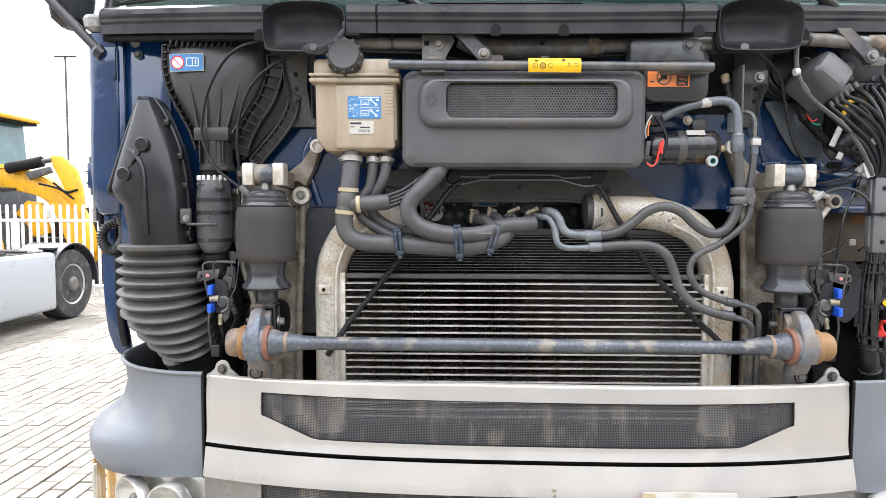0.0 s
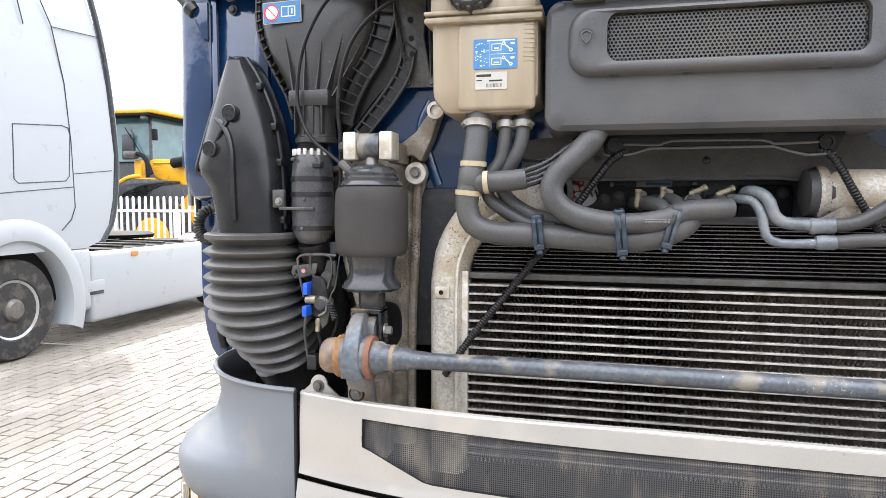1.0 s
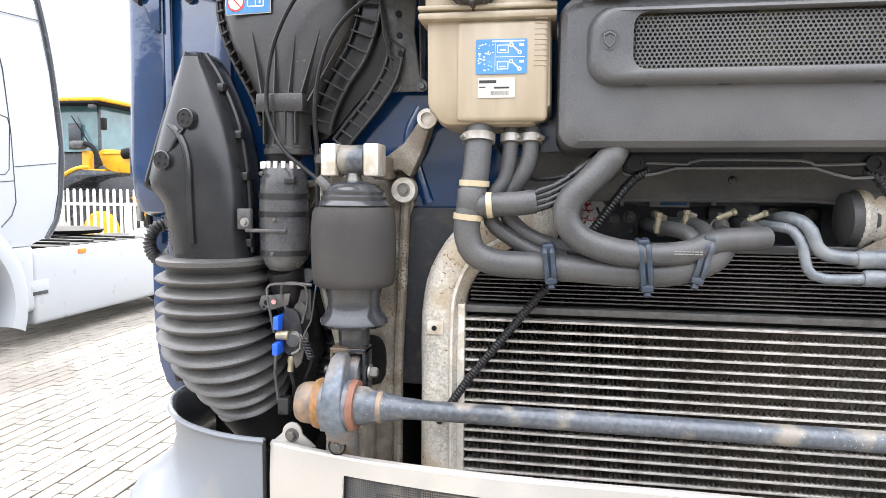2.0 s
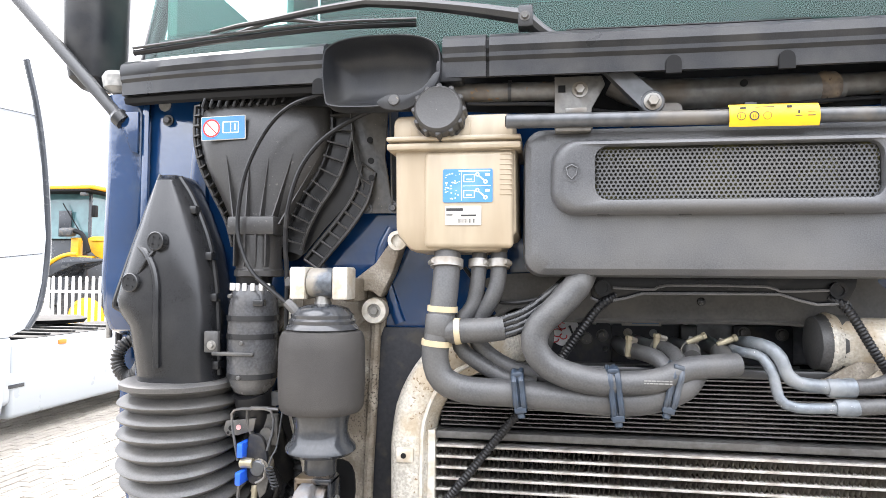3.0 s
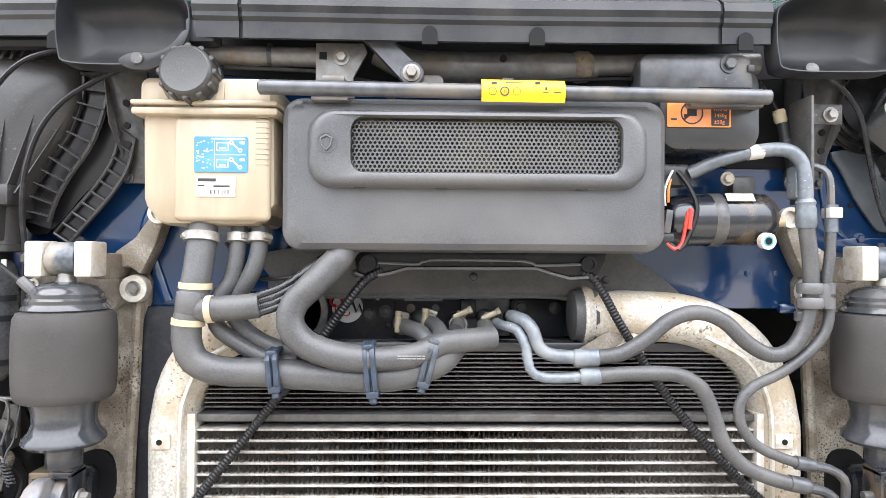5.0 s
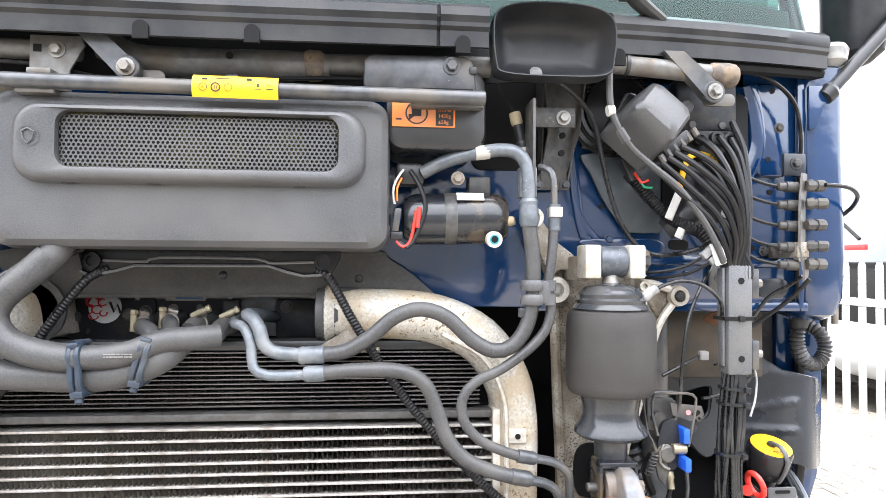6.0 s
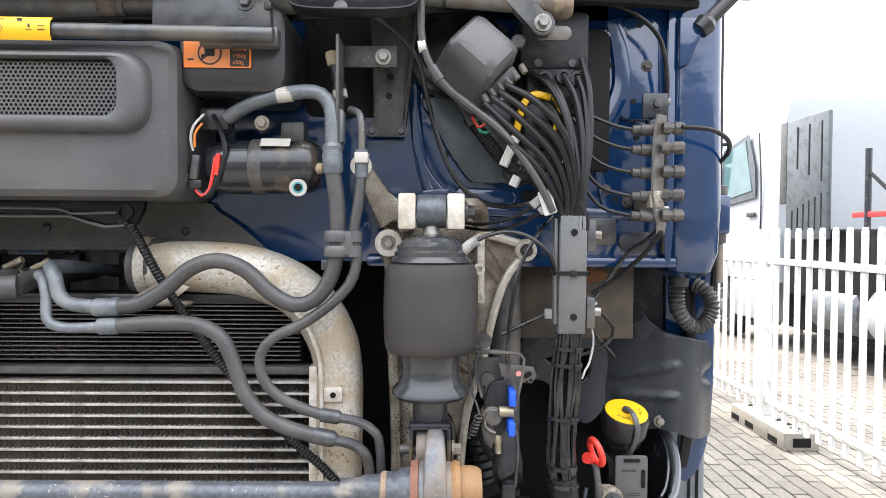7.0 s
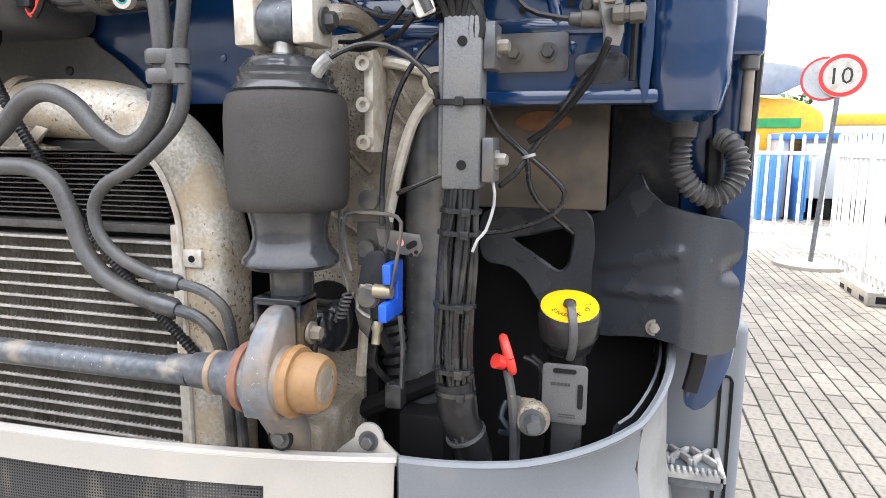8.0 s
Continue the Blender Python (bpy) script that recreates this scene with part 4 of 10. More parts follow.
# ---- coolers ----
cooler = thing("charge_air_cooler", (CX, 1.79, 1.0), "dusty aluminium charge air cooler with rows of zigzag fins", "cooler")
RX0, RX1 = -0.276, 0.716
# near-black sheet gives the shade seen between the fins
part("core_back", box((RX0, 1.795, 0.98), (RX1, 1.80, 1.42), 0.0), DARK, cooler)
part("top_bar", box((RX0 - 0.004, 1.757, 1.409), (RX1 + 0.004, 1.80, 1.422), 0.002), TOP_BAR, cooler)
bar_mesh, fin_mesh = None, None
pitch = 0.0195
for i in range(20):
    z = 1.395 - pitch * i
    if bar_mesh is None:
        ob = part("cooler_tube", box((RX0, 1.757, z - 0.0022), (RX1, 1.796, z + 0.0022), 0.0010), FIN_BAR, cooler)
        bar_mesh, z_first = ob, z
        n = 230
        b = bmesh.new()
        prev = None
        for k in range(n + 1):
            x = RX0 + (RX1 - RX0) * k / n
            zz = z - pitch / 2 + (0.0072 if k % 2 else -0.0072)
            cur = (b.verts.new((x, 1.7585, zz)), b.verts.new((x, 1.794, zz)))
            if prev:
                b.faces.new((prev[0], cur[0], cur[1], prev[1]))
            prev = cur
        bmesh.ops.solidify(b, geom=list(b.faces), thickness=0.0014)
        fin_mesh = part("zigzag_fin", b, FIN, cooler, smooth=0)
    else:
        for src in (bar_mesh, fin_mesh):
            ob = src.copy()
            scene.collection.objects.link(ob)
            ob.location.z = z - z_first
# darker condenser above
cond = thing("condenser", (CX, 1.80, 1.42), "dark narrow-finned condenser above the charge air cooler", "cooler")
# the same near-black shade sheet behind the condenser
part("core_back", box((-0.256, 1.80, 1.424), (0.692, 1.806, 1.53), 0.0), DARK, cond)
for i in range(13):
    z = 1.43 + 0.0078 * i
    part("condenser_tube", box((-0.256, 1.772, z), (0.692, 1.80, z + 0.002), 0.0004, 1), COND_TUBE, cond)
b = bmesh.new()
for j in range(12):
    prev = None
    z = 1.435 + 0.0078 * j
    for k in range(261):
        x = -0.256 + 0.948 * k / 260
        zz = z + (0.0022 if k % 2 else -0.0022)
        cur = (b.verts.new((x, 1.777, zz)), b.verts.new((x, 1.799, zz)))
        if prev:
            b.faces.new((prev[0], cur[0], cur[1], prev[1]))
        prev = cur
tagged(part("fine_fin", b, FIN_DARK, cond, smooth=0), kind="stuff")
part("top_rail", box((-0.27, 1.775, 1.528), (0.70, 1.81, 1.545), 0.003), PLASTIC_DARK, cond)

# ducts at both ends of the cooler
for side, length in ((1, 1.0), (-1, 1.0)):
    def X(x):
        return x if side > 0 else mx(x)
    duct = thing("charge_air_duct", (X(0.76), 1.79, 1.0), "dirty beige cast aluminium charge air duct curving up from the cooler", "duct")
    secs = []
    tail = [(X(0.61), 1.79, 1.583), (X(0.52), 1.79, 1.592), (X(0.43), 1.80, 1.592)] if side > 0 else [(X(0.62), 1.80, 1.575), (X(0.56), 1.84, 1.585), (X(0.53), 1.92, 1.59)]
    line = spline([(X(0.757), 1.79, 0.98), (X(0.757), 1.79, 1.25), (X(0.757), 1.79, 1.40), (X(0.742), 1.79, 1.475), (X(0.692), 1.79, 1.545), *tail], 0.02)
    for p, s, u in frames_along(line):
        t = (p.z - 1.38) / 0.2
        w = 0.041 + 0.004 * max(0, min(1, t))
        d = 0.048
        e = 0.6 if p.z < 1.42 else 0.85
        d1 = (Vector((0, 1, 0)).cross(s)).normalized() if abs(s.y) < 0.9 else s
        tang = s.cross(u).normalized()
        across = tang.cross(Vector((0, 1, 0))).normalized()
        secs.append([p + across * w * math.copysign(abs(math.cos(a)) ** e, math.cos(a)) + Vector((0, 1, 0)) * d * math.copysign(abs(math.sin(a)) ** e, math.sin(a)) for a in [2 * math.pi * k / 24 for k in range(24)]])
    part("pipe", loft(secs), DUCT, duct)
    part("weld_rib", tube([(X(0.735), 1.741, 1.10), (X(0.735), 1.741, 1.38), (X(0.725), 1.741, 1.46), (X(0.69), 1.742, 1.52), (X(0.62), 1.745, 1.56)], 0.0045, 6), CAST_BRIGHT, duct)
    part("flange", box((min(X(0.712), X(0.726)), 1.748, 1.0), (max(X(0.712), X(0.726)), 1.80, 1.425), 0.002), CAST_BRIGHT, duct)
    bm = box((X(0.766) - 0.027 * (side > 0) - 0.016 * (side < 0), 1.737, 1.366), (X(0.766) + 0.005 * (side > 0) + 0.016 * (side < 0), 1.750, 1.392), 0.003)
    part("clip_pad", bm, CAST_BRIGHT, duct)
    part("clip_hole", rod((0.755 if side > 0 else -0.319, 1.7355, 1.379), (0.755 if side > 0 else -0.319, 1.741, 1.379), 0.005, 12), DARK, duct)
    if side > 0:
      bm = lathe([(0, 0.050), (0.012, 0.054), (0.02, 0.050)], (X(0.43), 1.80, 1.592), (-side, 0, 0), 28)
      part("end_bead", bm, DUCT, duct)
      part("duct_mouth", lathe([(-0.03, 0.040), (-0.028, 0.046), (-0.018, 0.0475), (-0.014, 0.051), (-0.004, 0.0515), (0.0, 0.0490), (0.03, 0.0485), (0.047, 0.047)], (0.425, 1.80, 1.592), (1, 0, 0), 32), RUBBER, duct, "dark rubber duct mouth")
bm = plate([(0.40, 1.535), (0.47, 1.578), (0.50, 1.575), (0.475, 1.54), (0.50, 1.535)], 1.755, 1.765, 0.002)
br = thing("duct_bracket", (0.44, 1.76, 1.535), "dusty triangular aluminium bracket at the duct", "bracket")
part("web", bm, CASTING, br)
part("fold", plate([(0.452, 1.533), (0.492, 1.566), (0.512, 1.560), (0.478, 1.533)], 1.742, 1.748, 0.001), CAST_BRIGHT, br)
part("foot", box((0.395, 1.738, 1.529), (0.51, 1.768, 1.535), 0.002), CASTING, br)

# ---- cast cab mounts ----
def cast_mount(side):
    def X(x):
        return x if side > 0 else mx(x)
    m = thing("cab_mount", (X(0.92), 1.82, 0.95), "dusty cast aluminium cab mount with ribs and bolt bosses", "bracket", group="cab mounts")
    out = [(0.826, 1.652), (0.842, 1.678), (0.87, 1.678), (0.90, 1.69), (0.985, 1.695), (1.005, 1.668), (1.03, 1.660), (1.085, 1.644), (1.108, 1.628), (1.098, 1.605), (1.06, 1.575), (1.035, 1.50), (1.015, 1.42), (0.995, 1.34), (0.975, 1.28), (0.97, 1.0), (0.855, 1.0), (0.853, 1.30), (0.848, 1.45), (0.843, 1.56), (0.828, 1.61)]
    part("web", plate([(X(x), z) for x, z in out], 1.835, 1.85, 0.003), CASTING, m)
    for pts, r, rm in (([(0.842, 1.64), (0.846, 1.55), (0.851, 1.42), (0.857, 1.28), (0.858, 1.02)], 0.010, CASTING),
                   ([(1.09, 1.618), (1.056, 1.572), (1.032, 1.50), (1.012, 1.41), (0.985, 1.32), (0.972, 1.2)], 0.008, CAST_BRIGHT),
                   ([(1.0, 1.655), (1.04, 1.648), (1.09, 1.632)], 0.008, CAST_BRIGHT)):
        part("rib", tube([(X(x), 1.826, z) for x, z in pts], r, 8), rm, m)
    # upper arm to the frame
    bm = plate([(X(x), z) for x, z in ((0.782, 1.782), (0.802, 1.786), (0.842, 1.728), (0.88, 1.70), (0.87, 1.672), (0.85, 1.675), (0.83, 1.66), (0.806, 1.71))], 1.80, 1.845, 0.006)
    part("upper_arm", bm, CASTING, m)
    part("upper_eye", lathe([(0, 0.019), (0.012, 0.019), (0.012, 0.012), (0.004, 0.012)], (X(0.795), 1.80, 1.772), (0, -1, 0), 20), CAST_BRIGHT, m)
    bm = lathe([(0, 0.026), (0.018, 0.024), (0.018, 0.014), (0.012, 0.014)], (X(0.843), 1.818, 1.636), (0, -1, 0), 24)
    part("boss", bm, CAST_BRIGHT, m)
    part("boss_bolt", bolt((X(0.843), 1.808, 1.636), 0.009, 0.008), ZINC, m)
    part("boss", lathe([(0, 0.021), (0.014, 0.019), (0.014, 0.012), (0.01, 0.012)], (X(1.092), 1.828, 1.624), (0, -1, 0), 24), CAST_BRIGHT, m)
    part("boss_bolt", bolt((X(1.092), 1.82, 1.624), 0.009, 0.008), STEEL, m)
    part("boss_rail", box((min(X(1.0), X(1.014)), 1.785, 1.53), (max(X(1.0), X(1.014)), 1.84, 1.665), 0.003), CAST_BRIGHT, m)
    for z in (1.645, 1.592, 1.543):
        part("pin_boss", lathe([(0, 0.010), (0.012, 0.010), (0.012, 0.005), (0.004, 0.005)], (X(1.004), 1.785, z), (0, -1, 0), 16), CAST_BRIGHT, m)
    for (xa, za), (xb, zb) in (((1.012, 1.655), (1.055, 1.585)), ((1.015, 1.60), (1.05, 1.56)), ((0.865, 1.62), (0.99, 1.50)), ((0.865, 1.48), (0.99, 1.40))):
        part("web_rib", tube([(X(xa), 1.833, za), (X(xb), 1.833, zb)], 0.0045, 6, smooth=False), CASTING, m)
    part("foot_block", box((min(X(0.905), X(0.97)), 1.70, 0.98), (max(X(0.905), X(0.97)), 1.84, 1.175), 0.008), CASTING, m)
    part("rubber_bush", lathe([(0, 0.030), (0.006, 0.036), (0.05, 0.038), (0.056, 0.030), (0.058, 0.014)], (X(0.905), 1.80, 1.285), (side, -0.25, 0), 26), BLACK_GLOSS, m, "black rubber bush")
    # near-black plate on the web stands for the shaded opening
    part("window", plate([(X(x), z) for x, z in smooth_outline([(0.90, 1.335), (0.94, 1.335), (0.965, 1.30), (0.965, 1.24), (0.895, 1.24), (0.885, 1.30)], 3)], 1.828, 1.8365, 0.0), DARK, m)
    return m


# ---- air springs ----
def air_spring(side):
    def X(x):
        return x if side > 0 else mx(x)
    cx = 0.9195
    s = thing("cab_air_spring", (X(cx), 1.725, 1.25), "grey rubber cab air spring with black piston and white-painted clevis", "air spring", group="cab air springs")
    c = (X(cx), 1.725, 0)
    prof = [(1.457, 0.052), (1.4575, 0.070), (1.462, 0.0745), (1.475, 0.0775), (1.52, 0.079), (1.57, 0.0785), (1.592, 0.0765), (1.601, 0.072), (1.605, 0.062)]
    part("bellows", lathe(prof, c, seg=48), BELLOWS, s)
    prof = [(1.603, 0.063), (1.607, 0.067), (1.612, 0.064), (1.616, 0.060), (1.622, 0.0615), (1.626, 0.057), (1.632, 0.058), (1.637, 0.052), (1.644, 0.047), (1.648, 0.036), (1.652, 0.018)]
    part("top_plate", lathe(prof, c, seg=40), PISTON, s)
    prof = [(1.340, 0.026), (1.345, 0.029), (1.380, 0.029), (1.382, 0.058), (1.388, 0.064), (1.395, 0.063), (1.405, 0.054), (1.42, 0.0485), (1.435, 0.0495), (1.458, 0.055)]
    part("piston", lathe(prof, c, seg=40), PISTON, s)
    part("stem", lathe([(1.645, 0.018), (1.66, 0.014), (1.675, 0.014)], c, seg=20), ZINC, s)
    part("upper_bush", lathe([(0, 0.026), (0.003, 0.028), (0.045, 0.028), (0.048, 0.026)], (X(cx) - 0.024, 1.725, 1.690), (1, 0, 0), 28), BAR, s, "blue-grey steel bush")
    for x in (cx - 0.040, cx + 0.040):
        part("clevis_block", box((X(x) - 0.0145, 1.697, 1.660), (X(x) + 0.0145, 1.752, 1.719), 0.004), CAST_BRIGHT, s)
    part("clevis_bolt", bolt((X(cx + 0.056), 1.725, 1.690), 0.011, 0.012, (side, 0, 0)), STEEL, s)
    part("clevis_arm", tube([(X(cx + 0.052), 1.74, 1.70), (X(cx + 0.075), 1.76, 1.702), (X(cx + 0.088), 1.79, 1.69), (X(cx + 0.090), 1.82, 1.665)], 0.013, 10), CASTING, s)
    part("clevis_arm", box((min(X(cx - 0.056), X(cx - 0.03)), 1.745, 1.655), (max(X(cx - 0.056), X(cx - 0.03)), 1.84, 1.70), 0.006), CASTING, s)
    # lower shock, fork and link
    part("shock_body", lathe([(1.30, 0.022), (1.343, 0.024)], c, seg=24), STEEL, s)
    y0 = 1.700
    bm = bmesh.new()
    box((X(cx) - 0.034, y0 - 0.018, 1.335), (X(cx) + 0.034, y0 + 0.03, 1.346), 0.003, bm=bm)
    box((X(cx) - 0.034, y0 - 0.018, 1.262), (X(cx) - 0.027, y0 + 0.03, 1.345), 0.003, bm=bm)
    box((X(cx) + 0.027, y0 - 0.018, 1.262), (X(cx) + 0.034, y0 + 0.03, 1.345), 0.003, bm=bm)
    part("fork", bm, BLACK_GLOSS, s)
    part("fork_pin", rod((X(cx) - 0.05, y0 + 0.004, 1.298), (X(cx) + 0.05, y0 + 0.004, 1.298), 0.008, 14, 0.001), STEEL, s)
    part("fork_bolt", bolt((X(cx) + 0.036, y0 + 0.004, 1.298), 0.010, 0.012, (1, 0, 0)), ZINC, s)
    part("link_eye", lathe([(0, 0.03), (0.004, 0.033), (0.040, 0.033), (0.044, 0.03)], (X(cx) - 0.022, y0 + 0.002, 1.298), (1, 0, 0), 28), HUB, s)
    return s


# ---- torsion bar ----
bar = thing("torsion_bar", (CX, 1.66, 1.18), "blue-grey cab stabiliser bar with worn paint and rusty ends", "bar")
BZ = 1.250
part("tube", tube([(-0.36, 1.652, BZ), (CX, 1.652, BZ - 0.002), (0.81, 1.652, BZ - 0.004)], 0.0175, 20, 0.05), BAR, bar)
for side in (1, -1):
    def X(x):
        return x if side > 0 else mx(x)
    at = (X(0.78), 1.655, BZ)
    sx = (side, 0, 0)
    part("taper", lathe([(0, 0.0178), (0.030, 0.0195), (0.034, 0.0225), (0.060, 0.0245), (0.064, 0.0275), (0.088, 0.0290), (0.094, 0.0335), (0.112, 0.035)], at, sx, 32), BAR, bar, "worn stepped bar end with bare patches")
    part("rust_collar", lathe([(0.062, 0.0255), (0.0645, 0.0285), (0.072, 0.0288), (0.074, 0.0265)], at, sx, 32), CAP_BROWN, bar, "rusty collar")
    part("washer", lathe([(0.110, 0.044), (0.1215, 0.046), (0.1225, 0.044)], at, sx, 32), RED_RUBBER, bar)
    hub = part("hub", lathe([(0.122, 0.0425), (0.126, 0.044), (0.170, 0.044), (0.174, 0.0425)], at, sx, 36), HUB, bar)
    part("washer", lathe([(0.173, 0.043), (0.180, 0.0455), (0.187, 0.043)], at, sx, 32), RUST, bar)
    part("end_cap", lathe([(0.184, 0.036), (0.190, 0.0375), (0.206, 0.037), (0.214, 0.0355), (0.2205, 0.031), (0.2205, 0.0265)], at, sx, 36), RUST if side > 0 else CAP_BROWN, bar, "orange rusty end cap" if side > 0 else "worn brown end cap")
    part("end_plate", lathe([(0.212, 0.0275), (0.2185, 0.0272), (0.2200, 0.0255), (0.2165, 0.020), (0.2170, 0.0)], at, sx, 28), DULL_ZINC, bar, "dull steel end plate")
    part("cap_plug", lathe([(0.216, 0.027), (0.2195, 0.0265), (0.2215, 0.021)], at, sx, 28), CASTING, bar, "bare speckled plug")
    xh = 0.928
    secs = []
    for z, w, y0, y1 in ((BZ + 0.088, 0.010, 1.662, 1.690), (BZ + 0.080, 0.0145, 1.650, 1.696), (BZ + 0.060, 0.0165, 1.630, 1.700), (BZ + 0.035, 0.0175, 1.614, 1.700), (BZ + 0.010, 0.0185, 1.607, 1.700), (BZ - 0.015, 0.0205, 1.608, 1.700), (BZ - 0.040, 0.0245, 1.622, 1.700)):
        secs.append([(X(xh) + px, py, z) for px, py in rounded(-w, y0, w, y1, 0.006, 3)])
    part("link_arm", loft(secs), HUB, bar, "worn blue-grey link arm round the hub")
    bm = loft([[(X(xh) + w * math.cos(a), 1.655 + oy + d * math.sin(a), z) for a in [2 * math.pi * k / 20 for k in range(20)]] for z, w, d, oy in ((1.25, 0.022, 0.043, 0.0), (1.215, 0.027, 0.036, 0.006), (1.19, 0.030, 0.030, 0.020), (1.17, 0.029, 0.027, 0.032), (1.150, 0.027, 0.022, 0.040), (1.11, 0.026, 0.02, 0.05))])
    part("lug", bm, HUB, bar, "worn lower lug with rust")
    part("lug_recess", lathe([(0, 0.017), (0.004, 0.017), (0.004, 0.014)], (X(xh + 0.004), 1.663, 1.169), (0, -1, 0), 20), DARK, bar)
    part("lug_bolt", bolt((X(xh + 0.004), 1.660, 1.169), 0.009, 0.006), STEEL, bar)
for side in (1, -1):
    cast_mount(side)
    air_spring(side)

# ---- silver front lid and bumper ----
def front_y(x, z):
    return 1.60 + 0.085 * min(1.2, abs(x - CX) / 0.85) ** 3 + 0.35 * max(0.0, z - 1.08) ** 1.5 - 0.03 * min(1.0, max(0.0, (1.0 - z) / 0.1))


def lean(x):
    return -0.0105 * (x + 0.625)


lid = thing("front_lid", (CX, 1.66, 0.98), "silver-painted lower front lid with dusty perforated mesh", "panel")
LX0, LX1 = -0.626, 1.075


def lid_face(bm, xs0, xs1, zs0, zs1, nx, nz, off=0.0):
    """A patch of the front skin between two edge functions of x."""
    g = []
    for j in range(nz + 1):
        row = []
        for i in range(nx + 1):
            x = xs0 + (xs1 - xs0) * i / nx
            z = zs0(x) + (zs1(x) - zs0(x)) * j / nz
            row.append(bm.verts.new((x, front_y(x, z) + off, z + lean(x))))
        g.append(row)
    for r0, r1 in zip(g, g[1:]):
        for k in range(nx):
            bm.faces.new((r0[k], r0[k + 1], r1[k + 1], r1[k]))
    return bm


def mesh_bottom(x):
    e = min(x - (-0.467), 0.912 - x)
    if e < 0.005:
        return 1.062
    if e < 0.145:
        return 1.062 - (1.062 - 1.008) * (e - 0.005) / 0.14
    return 1.008


bm = bmesh.new()
droop = lambda x: 0.010 * max(0.0, min(1.0, (0.1 - x) / 0.55))
top, bot = (lambda x: 1.160 - droop(x)), (lambda x: 0.976)
m_top = lambda x: 1.122
mid = lambda x: 1.062
for xa, xb in ((LX0, -0.467), (0.912, LX1)):
    lid_face(bm, xa, xb, bot, mid, 8, 5)
    lid_face(bm, xa, xb, mid, m_top, 8, 2)
    lid_face(bm, xa, xb, m_top, top, 8, 3)
lid_face(bm, -0.467, 0.912, m_top, top, 70, 3)
lid_face(bm, -0.467, 0.912, bot, mesh_bottom, 70, 5)
bmesh.ops.remove_doubles(bm, verts=bm.verts, dist=0.0008)
bmesh.ops.recalc_face_normals(bm, faces=bm.faces)
if sum(f.normal.y for f in bm.faces) > 0:
    bmesh.ops.reverse_faces(bm, faces=bm.faces)
bmesh.ops.solidify(bm, geom=list(bm.faces), thickness=0.006)
skin = part("skin", bm, SILVER, lid)
part("top_lip", tube([(x, front_y(x, 1.16) + 0.008, 1.158 + lean(x) - droop(x)) for x in np.linspace(LX0, LX1, 30)], 0.0085, 8, 0.05), SILVER, lid)
bm = lid_face(bmesh.new(), -0.475, 0.920, lambda x: mesh_bottom(x) - 0.006, lambda x: 1.128, 60, 3, 0.010)
part("mesh_insert", bm, MESH_SHEET, lid, "dusty perforated black mesh")
for pts in ([(-0.467, 1.122), (-0.467, 1.062), (-0.322, 1.008), (0.767, 1.008), (0.912, 1.062), (0.912, 1.122), (-0.467, 1.122)],):
    line = []
    for (xa, za), (xb, zb) in zip(pts, pts[1:]):
        for k in range(12):
            x, z = xa + (xb - xa) * k / 12, za + (zb - za) * k / 12
            line.append((x, front_y(x, z) + 0.003, z + lean(x)))
    line.append(line[0])
    part("mesh_seal", tube(line, 0.003, 6, smooth=False), RUBBER_BLACK, lid)
for side, bx in ((-1, -0.587), (1, 1.036)):
    z0 = 1.156 + lean(bx) - droop(bx)
    bm = plate([(bx - 0.047, z0), (bx + 0.047, z0)] + [(bx + 0.02 * math.cos(a) * 1.0, z0 + 0.024 + 0.022 * math.sin(a)) for a in [math.pi * k / 10 for k in range(0, 11)]], 1.702, 1.708, 0.001)
    part("hinge_ear", bm, SILVER, lid)
    part("ear_bolt", bolt((bx, 1.702, z0 + 0.022), 0.009, 0.008), STEEL_GREY, lid)

bumper = thing("lower_front_panel", (CX, 1.6, 0.5), "silver-painted lower front panel with mesh openings", "panel")
bm = lid_face(bmesh.new(), LX0 + 0.004, LX1 + 0.004, lambda x: 0.893, lambda x: 0.966, 60, 6, 0.0)
bmesh.ops.remove_doubles(bm, verts=bm.verts, dist=0.0005)
bmesh.ops.solidify(bm, geom=list(bm.faces), thickness=-0.006)
part("upper_skin", bm, SILVER, bumper)
for a, b in ((LX0 + 0.004, -0.46), (0.91, LX1 + 0.004)):
    bm = lid_face(bmesh.new(), a, b, lambda x: 0.45, lambda x: 0.8925, 8, 8)
    bmesh.ops.solidify(bm, geom=list(bm.faces), thickness=-0.006)
    part("end_skin", bm, SILVER, bumper)
bm = lid_face(bmesh.new(), -0.47, 0.92, lambda x: 0.74, lambda x: 0.90, 60, 3, 0.012)
part("mesh_insert", bm, MESH_SHEET, bumper, "dusty perforated black mesh")
bm = lid_face(bmesh.new(), -0.46, 0.91, lambda x: 0.45, lambda x: 0.745, 60, 6)
bmesh.ops.solidify(bm, geom=list(bm.faces), thickness=-0.006)
part("lower_skin", bm, SILVER, bumper)
# near-black tube drawn as the shadow in the gap below the lid
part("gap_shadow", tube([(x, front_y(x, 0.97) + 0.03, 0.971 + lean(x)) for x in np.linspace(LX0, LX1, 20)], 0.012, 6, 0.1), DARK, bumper)
